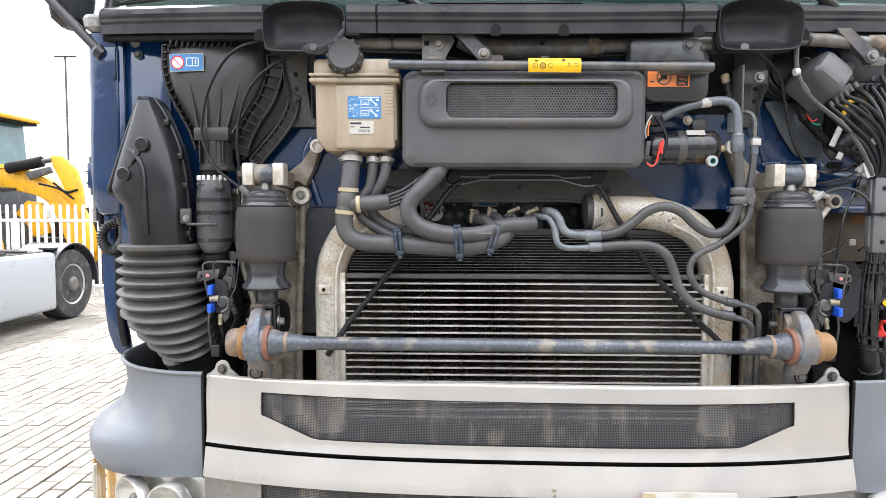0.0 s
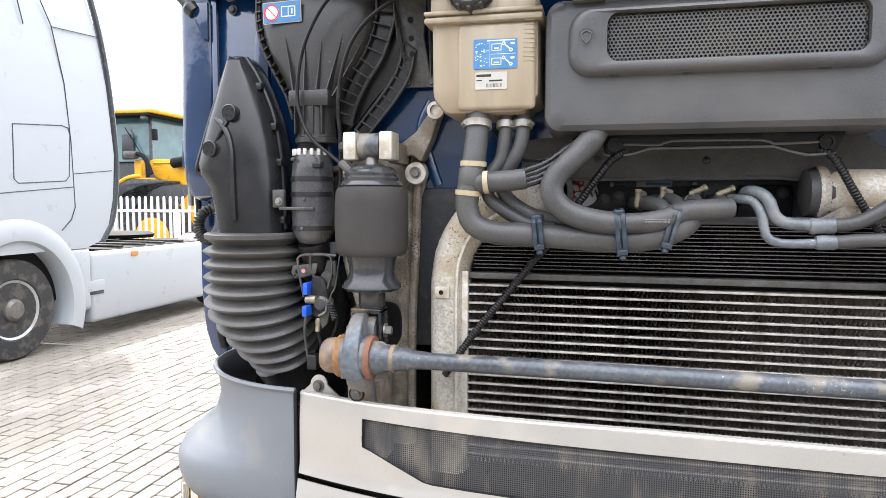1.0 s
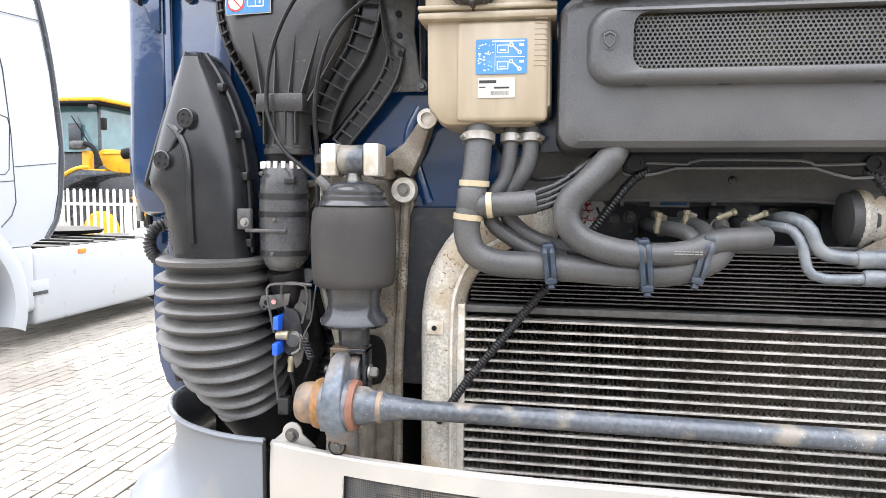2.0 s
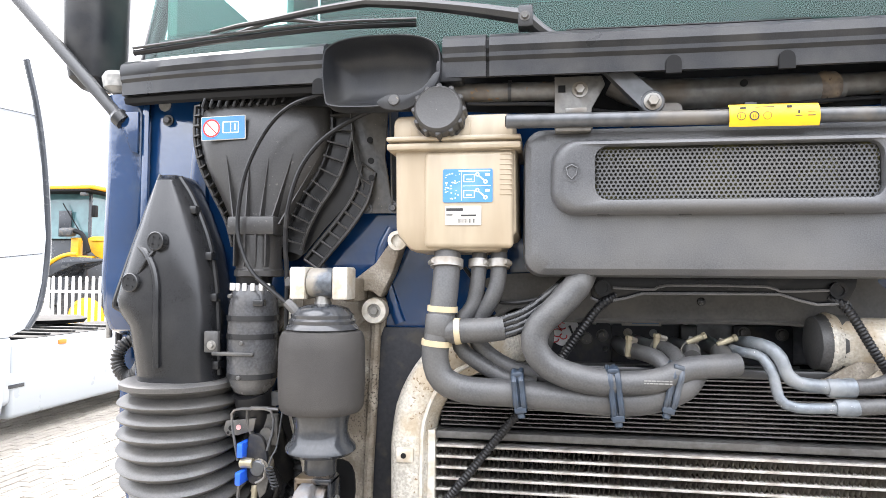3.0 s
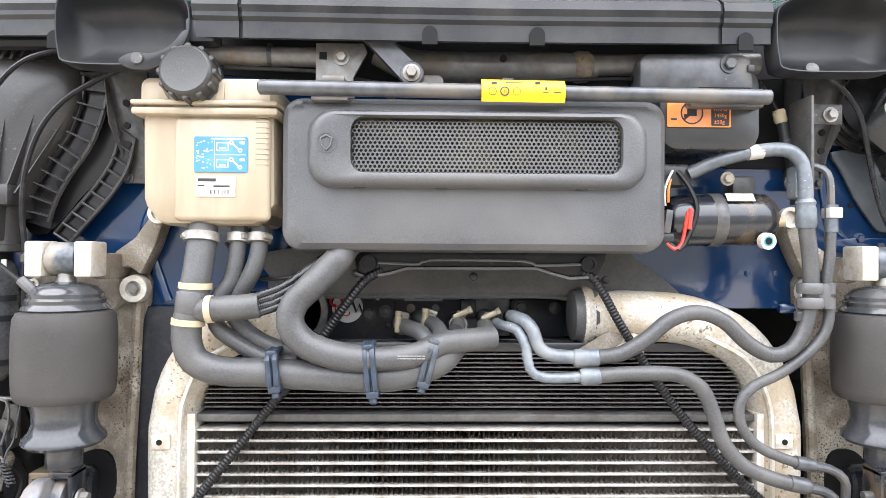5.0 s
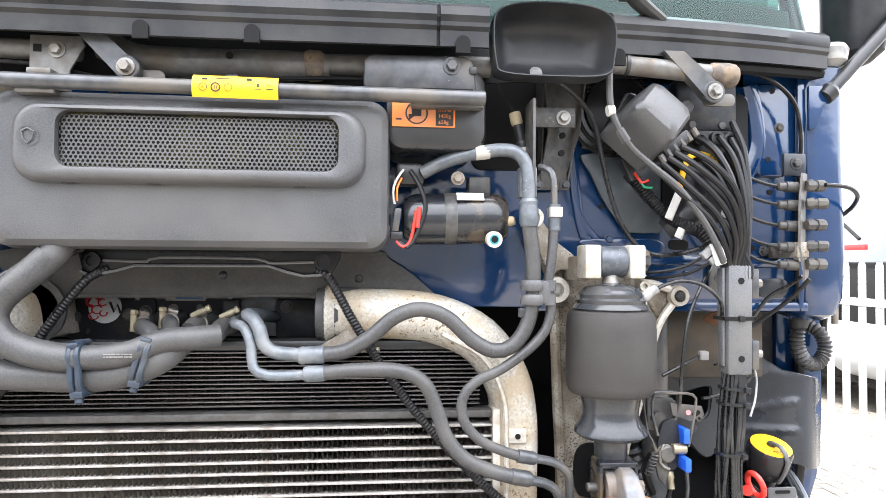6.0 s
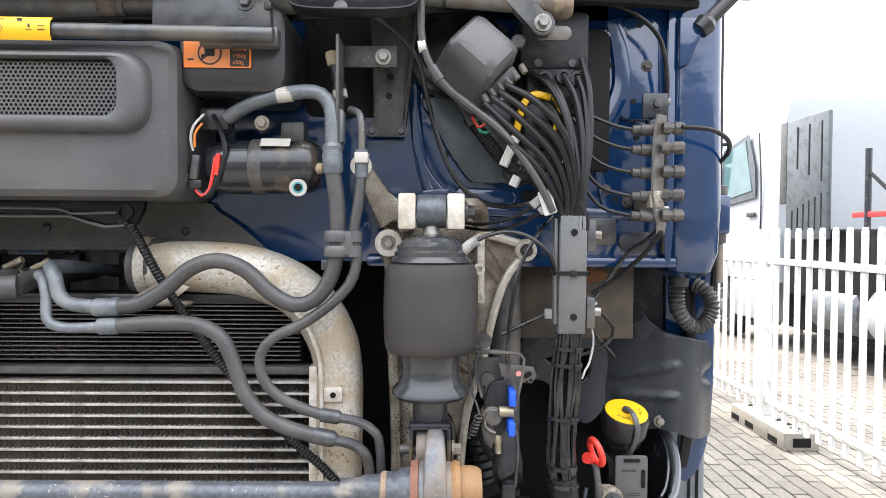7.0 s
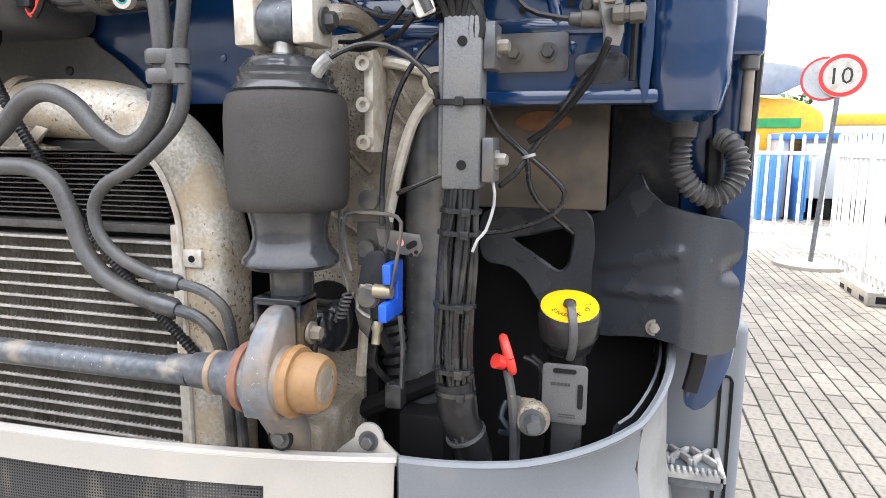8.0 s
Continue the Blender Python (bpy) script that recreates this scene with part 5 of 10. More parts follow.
# latch and number plate carrier
latch = thing("panel_latch", (0.286, 1.565, 0.87), "small brass-coloured pull latch on the lower front panel", "latch")
part("loop", tube([(0.286, 1.566, 0.895), (0.291, 1.562, 0.885), (0.290, 1.562, 0.868), (0.286, 1.562, 0.864), (0.282, 1.562, 0.868), (0.281, 1.562, 0.885), (0.286, 1.566, 0.895)], 0.002, 6), ZINC, latch)
part("rivet", lathe([(0, 0.008), (0.003, 0.008), (0.004, 0.004)], (0.286, 1.570, 0.898), (0, -1, 0), 16), BRASS, latch)
carrier = thing("plate_carrier", (0.62, 1.56, 0.75), "blank white flap plate with clips on the lower front panel", "plate")
part("flap", plate(rounded(0.50, 0.76, 0.735, 0.905, 0.008), 1.555, 1.560, 0.001), LABEL_WHITE, carrier)
part("hinge_tab", plate(rounded(0.50, 0.89, 0.53, 0.905, 0.002), 1.550, 1.554, 0.0), CREAM, carrier)
part("orange_edge", box((0.497, 1.553, 0.76), (0.5015, 1.561, 0.888), 0.0005), ORANGE, carrier)
for x in (0.510, 0.520, 0.722):
    part("clip", lathe([(0, 0.004), (0.004, 0.003)], (x, 1.554, 0.893 if x < 0.6 else 0.882), (0, -1, 0), 12), ZINC, carrier)

# ---- grey corner panels and headlamps ----
def corner_panel(side):
    def X(x):
        return x if side > 0 else mx(x)
    c = thing("bumper_corner", (X(1.2), 1.85, 0.5), "grey moulded plastic bumper corner panel", "bumper corner", group="bumper corners")
    lathe_c = (1.02, 1.98)
    secs = []
    n = 22
    rows = []
    for j, (z, grow) in enumerate(((1.158, 0.0), (1.150, -0.006), (1.09, -0.012), (1.04, 0.002), (1.0, 0.045), (0.975, 0.078), (0.95, 0.092), (0.915, 0.09), (0.89, 0.082), (0.875, 0.072))):
        row = []
        for i in range(n + 1):
            t = i / n
            a = -math.pi / 2 + t * (math.pi * 0.62)
            rx, ry = 0.335, 0.30
            # from the lid's edge round to the cab's side
            x = 1.085 + (rx) * math.sin(max(0.0, a + math.pi / 2)) if a < 0 else 1.085 + rx * math.cos(a * 0.25)
            y = 1.985 - ry * math.cos(a + math.pi / 2) if a < 0 else 1.985 + 0.9 * a
            g = grow * math.sin(min(1.0, t * 2.0) * math.pi / 2) ** 2 * (1.0 if side < 0 else 1.0 - 0.75 * min(1.0, max(0.0, (t - 0.5) / 0.25)))
            nx, ny = math.sin(min(math.pi / 2, a + math.pi / 2)), -math.cos(min(math.pi / 2, a + math.pi / 2))
            lift = 0.0
            if side > 0:
                lift = 0.022 * max(0.0, (t - 0.23) / 0.315) ** 1.3 if t < 0.545 else 0.022 + 0.245 * (t - 0.545)
                lift = (lift + 0.009) * (1 if j < 3 else (0.5 if j == 3 else 0))
            row.append((X(x + nx * g), y + ny * g, z + lean(X(1.085)) + lift))
        rows.append(row)
    if side > 0:
        part("shell", sheet([r[:13] for r in rows], 0.006), CORNER, c)
        part("side_shell", sheet([r[12:] for r in rows], 0.006), SIDE_GREY, c, "lighter grey side piece")
        part("inner_lining", sheet([[(x - 0.014, y + 0.006, z + 0.004) for x, y, z in r[11:]] for r in rows[:5]], 0.004), GREY_PANEL, c)
    else:
        part("shell", sheet(rows, 0.006), CORNER, c)
    part("rim_bead", tube(rows[0], 0.006, 6, 0.06), CORNER, c)
    part("shut_line", tube([r[0] for r in rows], 0.004, 6, 0.03), RUBBER_BLACK, c)
    if side > 0:
      part("panel_joint", tube([(Vector(r[12]) + Vector((0.002, -0.002, 0))) for r in rows], 0.0042, 6, 0.03), RUBBER_BLACK, c)
    lamp = thing("headlamp", (X(1.25), 1.80, 0.62), "clear headlamp with chrome reflector below the bumper corner", "headlamp", group="headlamps")
    rows = []
    for z in (0.865, 0.82, 0.70, 0.60):
        rows.append([(X(1.09 + 0.405 * math.sin(a)), 1.985 - 0.33 * math.cos(a) - 0.045, z) for a in [math.pi / 2 * k / 14 for k in range(15)]])
    lens = part("lens", sheet(rows, 0.004), LAMP_GLASS, lamp)
    lens.visible_shadow = False
    lens.data.materials.append(CLEAR)
    for f in lens.data.polygons:
        c0 = f.center - Vector((X(1.09), 1.985, f.center.z))
        f.material_index = 1 if f.normal.dot(c0) < 0 else 0
    part("lens_divider", tube([(X(1.09 + 0.40 * math.sin(1.12)), 1.945 - 0.325 * math.cos(1.12), z) for z in (0.86, 0.75, 0.62)], 0.006, 8), CHROME, lamp)
    rows = []
    for z in (0.86, 0.82, 0.70, 0.60):
        rows.append([(X(1.08 + 0.385 * math.sin(a)), 2.01 - 0.30 * math.cos(a), z + 0.01 * math.sin(8 * a)) for a in [math.pi / 2 * k / 14 for k in range(15)]])
    part("reflector", sheet(rows, 0.004), CHROME, lamp)
    for k, a in enumerate((0.25, 0.6)):
        p = (X(1.08 + 0.37 * math.sin(a)), 1.985 - 0.30 * math.cos(a), 0.80)
        part("bulb_bowl", lathe([(0.0, 0.004), (0.002, 0.018), (0.010, 0.034), (0.024, 0.050), (0.036, 0.058), (0.036, 0.062), (0.030, 0.064), (0.0, 0.060)], p, (side * math.sin(a), -math.cos(a), 0), 28), CHROME, lamp)
        part("bulb_shield", lathe([(0.0, 0.010), (0.020, 0.012), (0.024, 0.009), (0.025, 0.0)], p, (side * math.sin(a), -math.cos(a), 0), 16), ZINC, lamp)
    part("turn_signal", tube([(X(1.488), 1.96, 0.868), (X(1.490), 1.965, 0.75), (X(1.488), 1.97, 0.62)], 0.014, 8), material("amber_lens", (0.72, 0.46, 0.20), 0.2, vary=0.05, bump=0), lamp)


corner_panel(1)
corner_panel(-1)

# ---- air intake on the truck's right-hand end ----
funnel = thing("intake_funnel", (-0.60, 1.79, 1.70), "black ribbed plastic air intake funnel with warning sticker", "air intake")
secs = []
for z, x0, x1, yf in ((2.058, -0.715, -0.500, 1.792), (2.052, -0.735, -0.488, 1.772), (2.030, -0.752, -0.480, 1.760), (1.97, -0.753, -0.480, 1.754), (1.92, -0.738, -0.500, 1.752),
                      (1.865, -0.708, -0.535, 1.750), (1.825, -0.686, -0.556, 1.748), (1.79, -0.664, -0.568, 1.745), (1.76, -0.657, -0.570, 1.738)):
    cx, w, d = (x0 + x1) / 2, (x1 - x0) / 2, 1.84 - yf
    secs.append([(cx + w * math.copysign(abs(math.cos(a)) ** 0.6, math.cos(a)), 1.84 - d / 2 + d / 2 * math.copysign(abs(math.sin(a)) ** 0.7, math.sin(a)), z) for a in [2 * math.pi * k / 36 for k in range(36)]])
shell_f = part("shell", loft(secs), FUNNEL, funnel)
for x0, x1, z0 in ((-0.682, -0.652, 1.940), (-0.633, -0.630, 1.936), (-0.593, -0.602, 1.937), (-0.544, -0.580, 1.940), (-0.488, -0.562, 1.938)):
    b = bmesh.new()
    top = b.verts.new((x0, 1.7535, z0))
    foot = [b.verts.new(p) for p in ((x1 - 0.0042, 1.752, 1.80), (x1 + 0.0042, 1.752, 1.80), (x1 + 0.0016, 1.730, 1.80), (x1 - 0.0016, 1.730, 1.80))]
    for k in range(4):
        b.faces.new((top, foot[k], foot[(k + 1) % 4]))
    b.faces.new(foot[::-1])
    part("stiffener", b, FUNNEL, funnel, smooth=0)
# toothed flanges: a ledge with thin cross walls between the body and an outer rim
flange = [(-0.752, 2.045), (-0.753, 1.985), (-0.740, 1.929), (-0.712, 1.873), (-0.682, 1.817), (-0.665, 1.760)]
flange_r = [(-0.482, 2.04), (-0.480, 1.985), (-0.502, 1.914), (-0.538, 1.860), (-0.566, 1.806), (-0.582, 1.755)]
for pts, wide, step in ((flange, -0.017, 0.020), (flange_r, 0.042, 0.026)):
    line = spline([(x, 1.790, z) for x, z in pts], 0.005)
    outer = []
    for k, p in enumerate(line):
        d = (Vector(line[min(k + 1, len(line) - 1)]) - Vector(line[max(k - 1, 0)])).normalized()
        side_dir = Vector((-d.z, 0, d.x))
        outer.append(Vector(p) + side_dir * wide)
    part("ledge", sheet([[Vector(p) + Vector((0, 0.010, 0)) for p in line], [q + Vector((0, 0.012, 0)) for q in outer]], 0.003), INTAKE, funnel)
    for k in range(0, len(line), max(1, round(step / 0.005))):
        p, q = Vector(line[k]), outer[k]
        u = (Vector(line[min(k + 1, len(line) - 1)]) - Vector(line[max(k - 1, 0)])).normalized() * 0.0014
        b = loft([[p - u + Vector((0, -0.014, 0)), p + u + Vector((0, -0.014, 0)), p + u + Vector((0, 0.012, 0)), p - u + Vector((0, 0.012, 0))],
                  [q - u + Vector((0, -0.006, 0)), q + u + Vector((0, -0.006, 0)), q + u + Vector((0, 0.012, 0)), q - u + Vector((0, 0.012, 0))]])
        part("tooth", b, FUNNEL, funnel, smooth=0)
    part("flange_rim", tube(outer[::3], 0.0042, 6, smooth=False), FUNNEL, funnel)
    part("flange_root", tube(line[::3], 0.0045, 6, smooth=False), INTAKE, funnel)
# outer ribbed wing beside the neck
line = spline([(x, 1.808, z) for x, z in ((-0.422, 1.925), (-0.437, 1.868), (-0.470, 1.816), (-0.513, 1.765), (-0.538, 1.735))], 0.006)
outer = [Vector(p) + Vector((0.026, 0, -0.018)) for p in line]
part("wing", sheet([[Vector(p) + Vector((-0.006, 0.010, 0.004)) for p in line], [q + Vector((0, 0.010, 0)) for q in outer]], 0.004), INTAKE, funnel)
for k in range(0, len(line), 4):
    part("wing_rib", tube([Vector(line[k]) + Vector((0, -0.004, 0)), outer[k]], 0.0026, 6, smooth=False), FUNNEL, funnel)
part("wing_rim", tube(outer[::2], 0.004, 6, smooth=False), FUNNEL, funnel)
part("wing_rim", tube(line[::2], 0.0035, 6, smooth=False), FUNNEL, funnel)
for k in range(15):
    x = -0.735 + 0.0165 * k
    part("top_tooth", turned(box((x, 1.756, 2.034), (x + 0.006, 1.80, 2.066), 0.002), about((x, 1.77, 2.05), 0, 18, 0)), INTAKE, funnel)
# extra black sheet covering the blue wall beside the flange
part("backing", plate(smooth_outline([(-0.445, 2.03), (-0.425, 1.93), (-0.445, 1.865), (-0.50, 1.80), (-0.56, 1.735), (-0.60, 1.75), (-0.575, 1.83), (-0.52, 1.90), (-0.49, 1.97), (-0.49, 2.03)], 3), 1.822, 1.828, 0.001), INTAKE, funnel)
part("collar", box((-0.662, 1.722, 1.779), (-0.568, 1.80, 1.815), 0.005), FUNNEL, funnel)
secs = []
for z, w, d in ((1.78, 0.042, 0.04), (1.74, 0.042, 0.042), (1.715, 0.044, 0.044), (1.712, 0.047, 0.047), (1.702, 0.047, 0.047), (1.700, 0.043, 0.043)):
    secs.append([(-0.614 + w * math.cos(a), 1.765 + d * math.sin(a), z) for a in [2 * math.pi * k / 28 for k in range(28)]])
part("neck", loft(secs), FUNNEL, funnel)
for x in (-0.645, -0.625, -0.603, -0.583):
    part("neck_rib", box((x - 0.0015, 1.719, 1.72), (x + 0.0015, 1.74, 1.78), 0.0005, 1), FUNNEL, funnel)
st = part("warning_sticker", turned(plate(rounded(-0.733, 1.967, -0.641, 2.014, 0.002), 1.7495, 1.7515, 0.0), about((-0.687, 1.75, 1.99), 0, -1.5, 0)), LABEL_WHITE, funnel, "blue and white warning sticker")
part("blue_field", turned(plate(rounded(-0.7315, 1.9685, -0.6425, 2.0125, 0.002), 1.7487, 1.7494, 0.0), about((-0.687, 1.75, 1.99), 0, -1.5, 0)), LABEL_BLUE, st)
bm = lathe([(0, 0.018), (0.0006, 0.018)], (-0.711, 1.7486, 1.990), (0, -1, 0), 24)
part("sign_disc", bm, PRINT_WHITE, st)
bm = ring_outline(bmesh.new(), -0.711, 1.990, 1.7476, 0.0145, 0.018)
part("sign_ring", bm, PRINT_RED, st, smooth=0)
part("sign_bar", turned(quad(bmesh.new(), -0.7275, 1.989, -0.6945, 1.9915, 1.7475), about((-0.711, 1.75, 1.990), 0, 45, 0)), PRINT_RED, st, smooth=0)
bm = quad(bmesh.new(), -0.672, 1.981, -0.6705, 2.002, 1.7484)
for s in (-1, 1):
    for z in (1.980, 2.001):
        quad(bm, -0.6712 + s * 0.0085 - 0.0085, z, -0.6712 + s * 0.0085 + 0.0085, z + 0.002, 1.7484)
    quad(bm, -0.6712 + s * 0.016 - 0.001, 1.980, -0.6712 + s * 0.016 + 0.001, 2.003, 1.7484)
quad(bm, -0.664, 1.986, -0.661, 1.998, 1.7484)
part("book_sign", bm, PRINT_WHITE, st, smooth=0)

snork = thing("intake_duct", (-0.74, 1.77, 1.50), "black moulded plastic air duct with two round caps", "air duct")
secs = []
for z, x0, x1, yf, yb in ((1.901, -0.812, -0.776, 1.712, 1.80), (1.888, -0.818, -0.764, 1.690, 1.81), (1.83, -0.836, -0.735, 1.674, 1.82), (1.76, -0.860, -0.706, 1.662, 1.83), (1.70, -0.878, -0.692, 1.656, 1.83),
                          (1.655, -0.890, -0.687, 1.654, 1.83), (1.632, -0.884, -0.685, 1.654, 1.83), (1.605, -0.860, -0.684, 1.654, 1.83), (1.55, -0.848, -0.682, 1.655, 1.83), (1.50, -0.842, -0.680, 1.658, 1.83)):
    cx, w, cy, d = (x0 + x1) / 2, (x1 - x0) / 2, (yf + yb) / 2, (yb - yf) / 2
    secs.append([(cx + w * math.copysign(abs(math.cos(a)) ** 0.7, math.cos(a)), cy + d * math.copysign(abs(math.sin(a)) ** 0.75, math.sin(a)), z) for a in [2 * math.pi * k / 36 for k in range(36)]])
part("shell", loft(secs), INTAKE, snork)
part("edge_lip", tube([(-0.812, 1.722, 1.902), (-0.836, 1.716, 1.83), (-0.860, 1.712, 1.76), (-0.880, 1.710, 1.70), (-0.896, 1.708, 1.648), (-0.893, 1.71, 1.638), (-0.872, 1.715, 1.628)], 0.0065, 8), INTAKE, snork)
part("seam", tube([(-0.772, 1.722, 1.896), (-0.742, 1.722, 1.85), (-0.708, 1.722, 1.77), (-0.692, 1.722, 1.69), (-0.686, 1.722, 1.62), (-0.682, 1.722, 1.51)], 0.006, 8), INTAKE, snork)
for x, z in ((-0.735, 1.83), (-0.700, 1.74), (-0.688, 1.66), (-0.683, 1.58), (-0.682, 1.53)):
    part("seam_clip", box((x - 0.006, 1.702, z - 0.008), (x + 0.008, 1.73, z + 0.008), 0.002), INTAKE, snork)
for c in ((-0.776, 1.664, 1.766), (-0.826, 1.664, 1.688)):
    cp = part("round_cap", lathe([(0, 0.018), (0.014, 0.018), (0.0155, 0.0165), (0.0155, 0.015), (0.0145, 0.0145), (0.0145, 0.002)], c, (-0.1, -1, 0.0), 28), INTAKE, snork)
    for k in range(4):
        a = 2 * math.pi * k / 4 + 0.6
        part("cap_pip", rod((c[0] + 0.009 * math.cos(a), c[1] - 0.0145, c[2] + 0.009 * math.sin(a)), (c[0] + 0.009 * math.cos(a), c[1] - 0.018, c[2] + 0.009 * math.sin(a)), 0.002, 8), INTAKE, cp)
part("cap_strap", tube([(-0.783, 1.663, 1.752), (-0.795, 1.656, 1.735), (-0.808, 1.658, 1.715), (-0.820, 1.664, 1.702)], 0.005, 8, squash=0.7), INTAKE, snork)
part("moulded_rib", tube([(-0.822, 1.672, 1.757), (-0.800, 1.660, 1.742), (-0.782, 1.654, 1.715), (-0.774, 1.652, 1.68), (-0.772, 1.650, 1.62), (-0.770, 1.652, 1.53)], 0.0065, 8), INTAKE, snork)

snork.location += Vector((-0.010, 0.040, 0))

bel = thing("intake_bellows", (-0.74, 1.81, 1.15), "large dusty black corrugated rubber intake bellows", "bellows")
secs, seg = [], 44
n_rib = 10
ctr = lambda t: (-0.782 + 0.055 * max(0, t - 0.55) / 0.45, 1.790 + 0.05 * max(0, t - 0.5), 1.487 - 0.30 * t + 0.05 * max(0, t - 0.3))
steps = n_rib * 8
for i in range(steps + 1):
    t = i / steps
    cx, cy, cz = ctr(t)
    ph = t * n_rib
    rib = (0.5 + 0.5 * math.cos(2 * math.pi * ph)) ** 0.75
    base = 0.120 if t < 0.6 else 0.120 - 0.036 * ((t - 0.6) / 0.4) ** 1.4
    if t < 0.06:
        base -= 0.012 * (1 - t / 0.06)
    r = base - 0.021 * (1 - rib)
    tilt = -0.12 * max(0, t - 0.35)
    secs.append([(cx + r * math.cos(a), cy + r * math.sin(a), cz + tilt * r * math.cos(a) * 0.5 + 0.75 * max(0, t - 0.3) * r * math.sin(a)) for a in [2 * math.pi * k / seg for k in range(seg)]])
part("bellows", loft(secs), INTAKE_RUBBER, bel)
part("top_rim", lathe([(1.484, 0.100), (1.488, 0.108), (1.497, 0.109), (1.501, 0.102), (1.501, 0.06)], (-0.775, 1.765, 0), seg=40), INTAKE_RUBBER, bel)
part("outlet", tube([(-0.735, 1.82, 1.205), (-0.71, 1.86, 1.15), (-0.68, 1.95, 1.10)], 0.075, 20), RUBBER_BLACK, bel)

can = thing("intake_silencer", (-0.6135, 1.735, 1.475), "dark grey ribbed plastic silencer canister with clamp bands", "canister")
c = (-0.6135, 1.737, 0)
part("body", lathe([(1.475, 0.022), (1.480, 0.032), (1.492, 0.040), (1.505, 0.045), (1.52, 0.0475), (1.55, 0.0485), (1.60, 0.0485), (1.64, 0.047), (1.665, 0.044), (1.678, 0.040), (1.685, 0.036)], c, seg=36), CAN, can)
for z, r in ((1.622, 0.049), (1.513, 0.047), (1.588, 0.0492)):
    part("band", lathe([(z - 0.005, r - 0.002), (z - 0.005, r + 0.0012), (z + 0.005, r + 0.0012), (z + 0.005, r - 0.002)], c, seg=36), INTAKE, can)
part("throat", lathe([(1.683, 0.033), (1.705, 0.035)], c, seg=28), RUBBER_BLACK, can)
for k in range(7):
    a = -math.pi * (0.15 + 0.7 * k / 6)
    part("white_tab", box((-0.6135 + 0.041 * math.cos(a) - 0.004, 1.737 + 0.041 * math.sin(a) - 0.002, 1.674), (-0.6135 + 0.041 * math.cos(a) + 0.004, 1.737 + 0.041 * math.sin(a) + 0.002, 1.688), 0.001), WHITE_PLASTIC, can)
for dx, z in ((-0.025, 1.664), (0.0, 1.577), (-0.005, 1.513)):
    part("screw", rod((-0.6135 + dx, 1.695, z), (-0.6135 + dx, 1.684, z), 0.004, 8, 0.001), STEEL, can)
part("buckle", box((-0.5935, 1.687, 1.646), (-0.573, 1.705, 1.658), 0.002), INTAKE, can)
part("bracket", box((-0.690, 1.690, 1.558), (-0.662, 1.70, 1.598), 0.002), STEEL, can)
part("bracket_arm", box((-0.672, 1.685, 1.553), (-0.59, 1.694, 1.560), 0.002), STEEL, can)
part("bracket_bolt", bolt((-0.674, 1.690, 1.572), 0.006, 0.006), ZINC, can)
part("tail", tube([(-0.6135, 1.737, 1.48), (-0.609, 1.75, 1.44), (-0.60, 1.78, 1.38), (-0.59, 1.82, 1.30)], 0.036, 18), RUBBER_BLACK, can)

can.location += Vector((-0.009, 0.025, 0))

# ---- posts between wall and cowl ----
def post(side):
    def X(x):
        return x if side > 0 else mx(x)
    p = thing("cowl_post", (X(0.835), 1.80, 1.83), "grey pressed steel post with round holes", "bracket", group="cowl posts")
    out = [(0.812, 2.04), (0.892, 2.04), (0.880, 1.93), (0.868, 1.858), (0.874, 1.848), (0.872, 1.828), (0.803, 1.828), (0.803, 1.848), (0.815, 1.858), (0.818, 1.93)]
    bm = plate([(X(x), z) for x, z in out], 1.778, 1.784, 0.002)
    for v in bm.verts:
        if v.co.z < 1.86:
            v.co.y += 0.045
    part("web", bm, STEEL, p)
    for x0, x1 in ((0.812, 0.815), (0.892, 0.868)):
        bm = loft([[(X(x0), 1.78, 2.04), (X(x0) + 0.003, 1.78, 2.04), (X(x0) + 0.003, 1.85, 2.04), (X(x0), 1.85, 2.04)], [(X(x1), 1.82, 1.845), (X(x1) + 0.003, 1.82, 1.845), (X(x1) + 0.003, 1.85, 1.845), (X(x1), 1.85, 1.845)]])
        part("side_flange", bm, STEEL, p, smooth=0)
    for x, z, r in ((0.848, 1.965, 0.0062), (0.846, 1.925, 0.006), (0.844, 1.892, 0.006)):
        part("hole", rod((X(x), 1.7765, z), (X(x), 1.78, z), r, 14), DARK, p)
    for x in (0.811, 0.864):
        part("foot_bolt", bolt((X(x), 1.823, 1.838), 0.007, 0.007), STEEL_GREY, p)
    return p


post(1)
post(-1)
tab = thing("hose_bracket", (0.81, 1.77, 1.80), "thin dark steel bracket plate bolted to the post", "bracket")
part("arm", box((0.776, 1.763, 1.932), (0.868, 1.769, 1.968), 0.002), STEEL, tab)
part("strip", box((0.7745, 1.70, 1.79), (0.7795, 1.765, 1.968), 0.001), STEEL, tab)
part("bolt", bolt((0.845, 1.763, 1.949), 0.009, 0.009), ZINC, tab)

tab.location += Vector((-0.008, -0.022, 0))

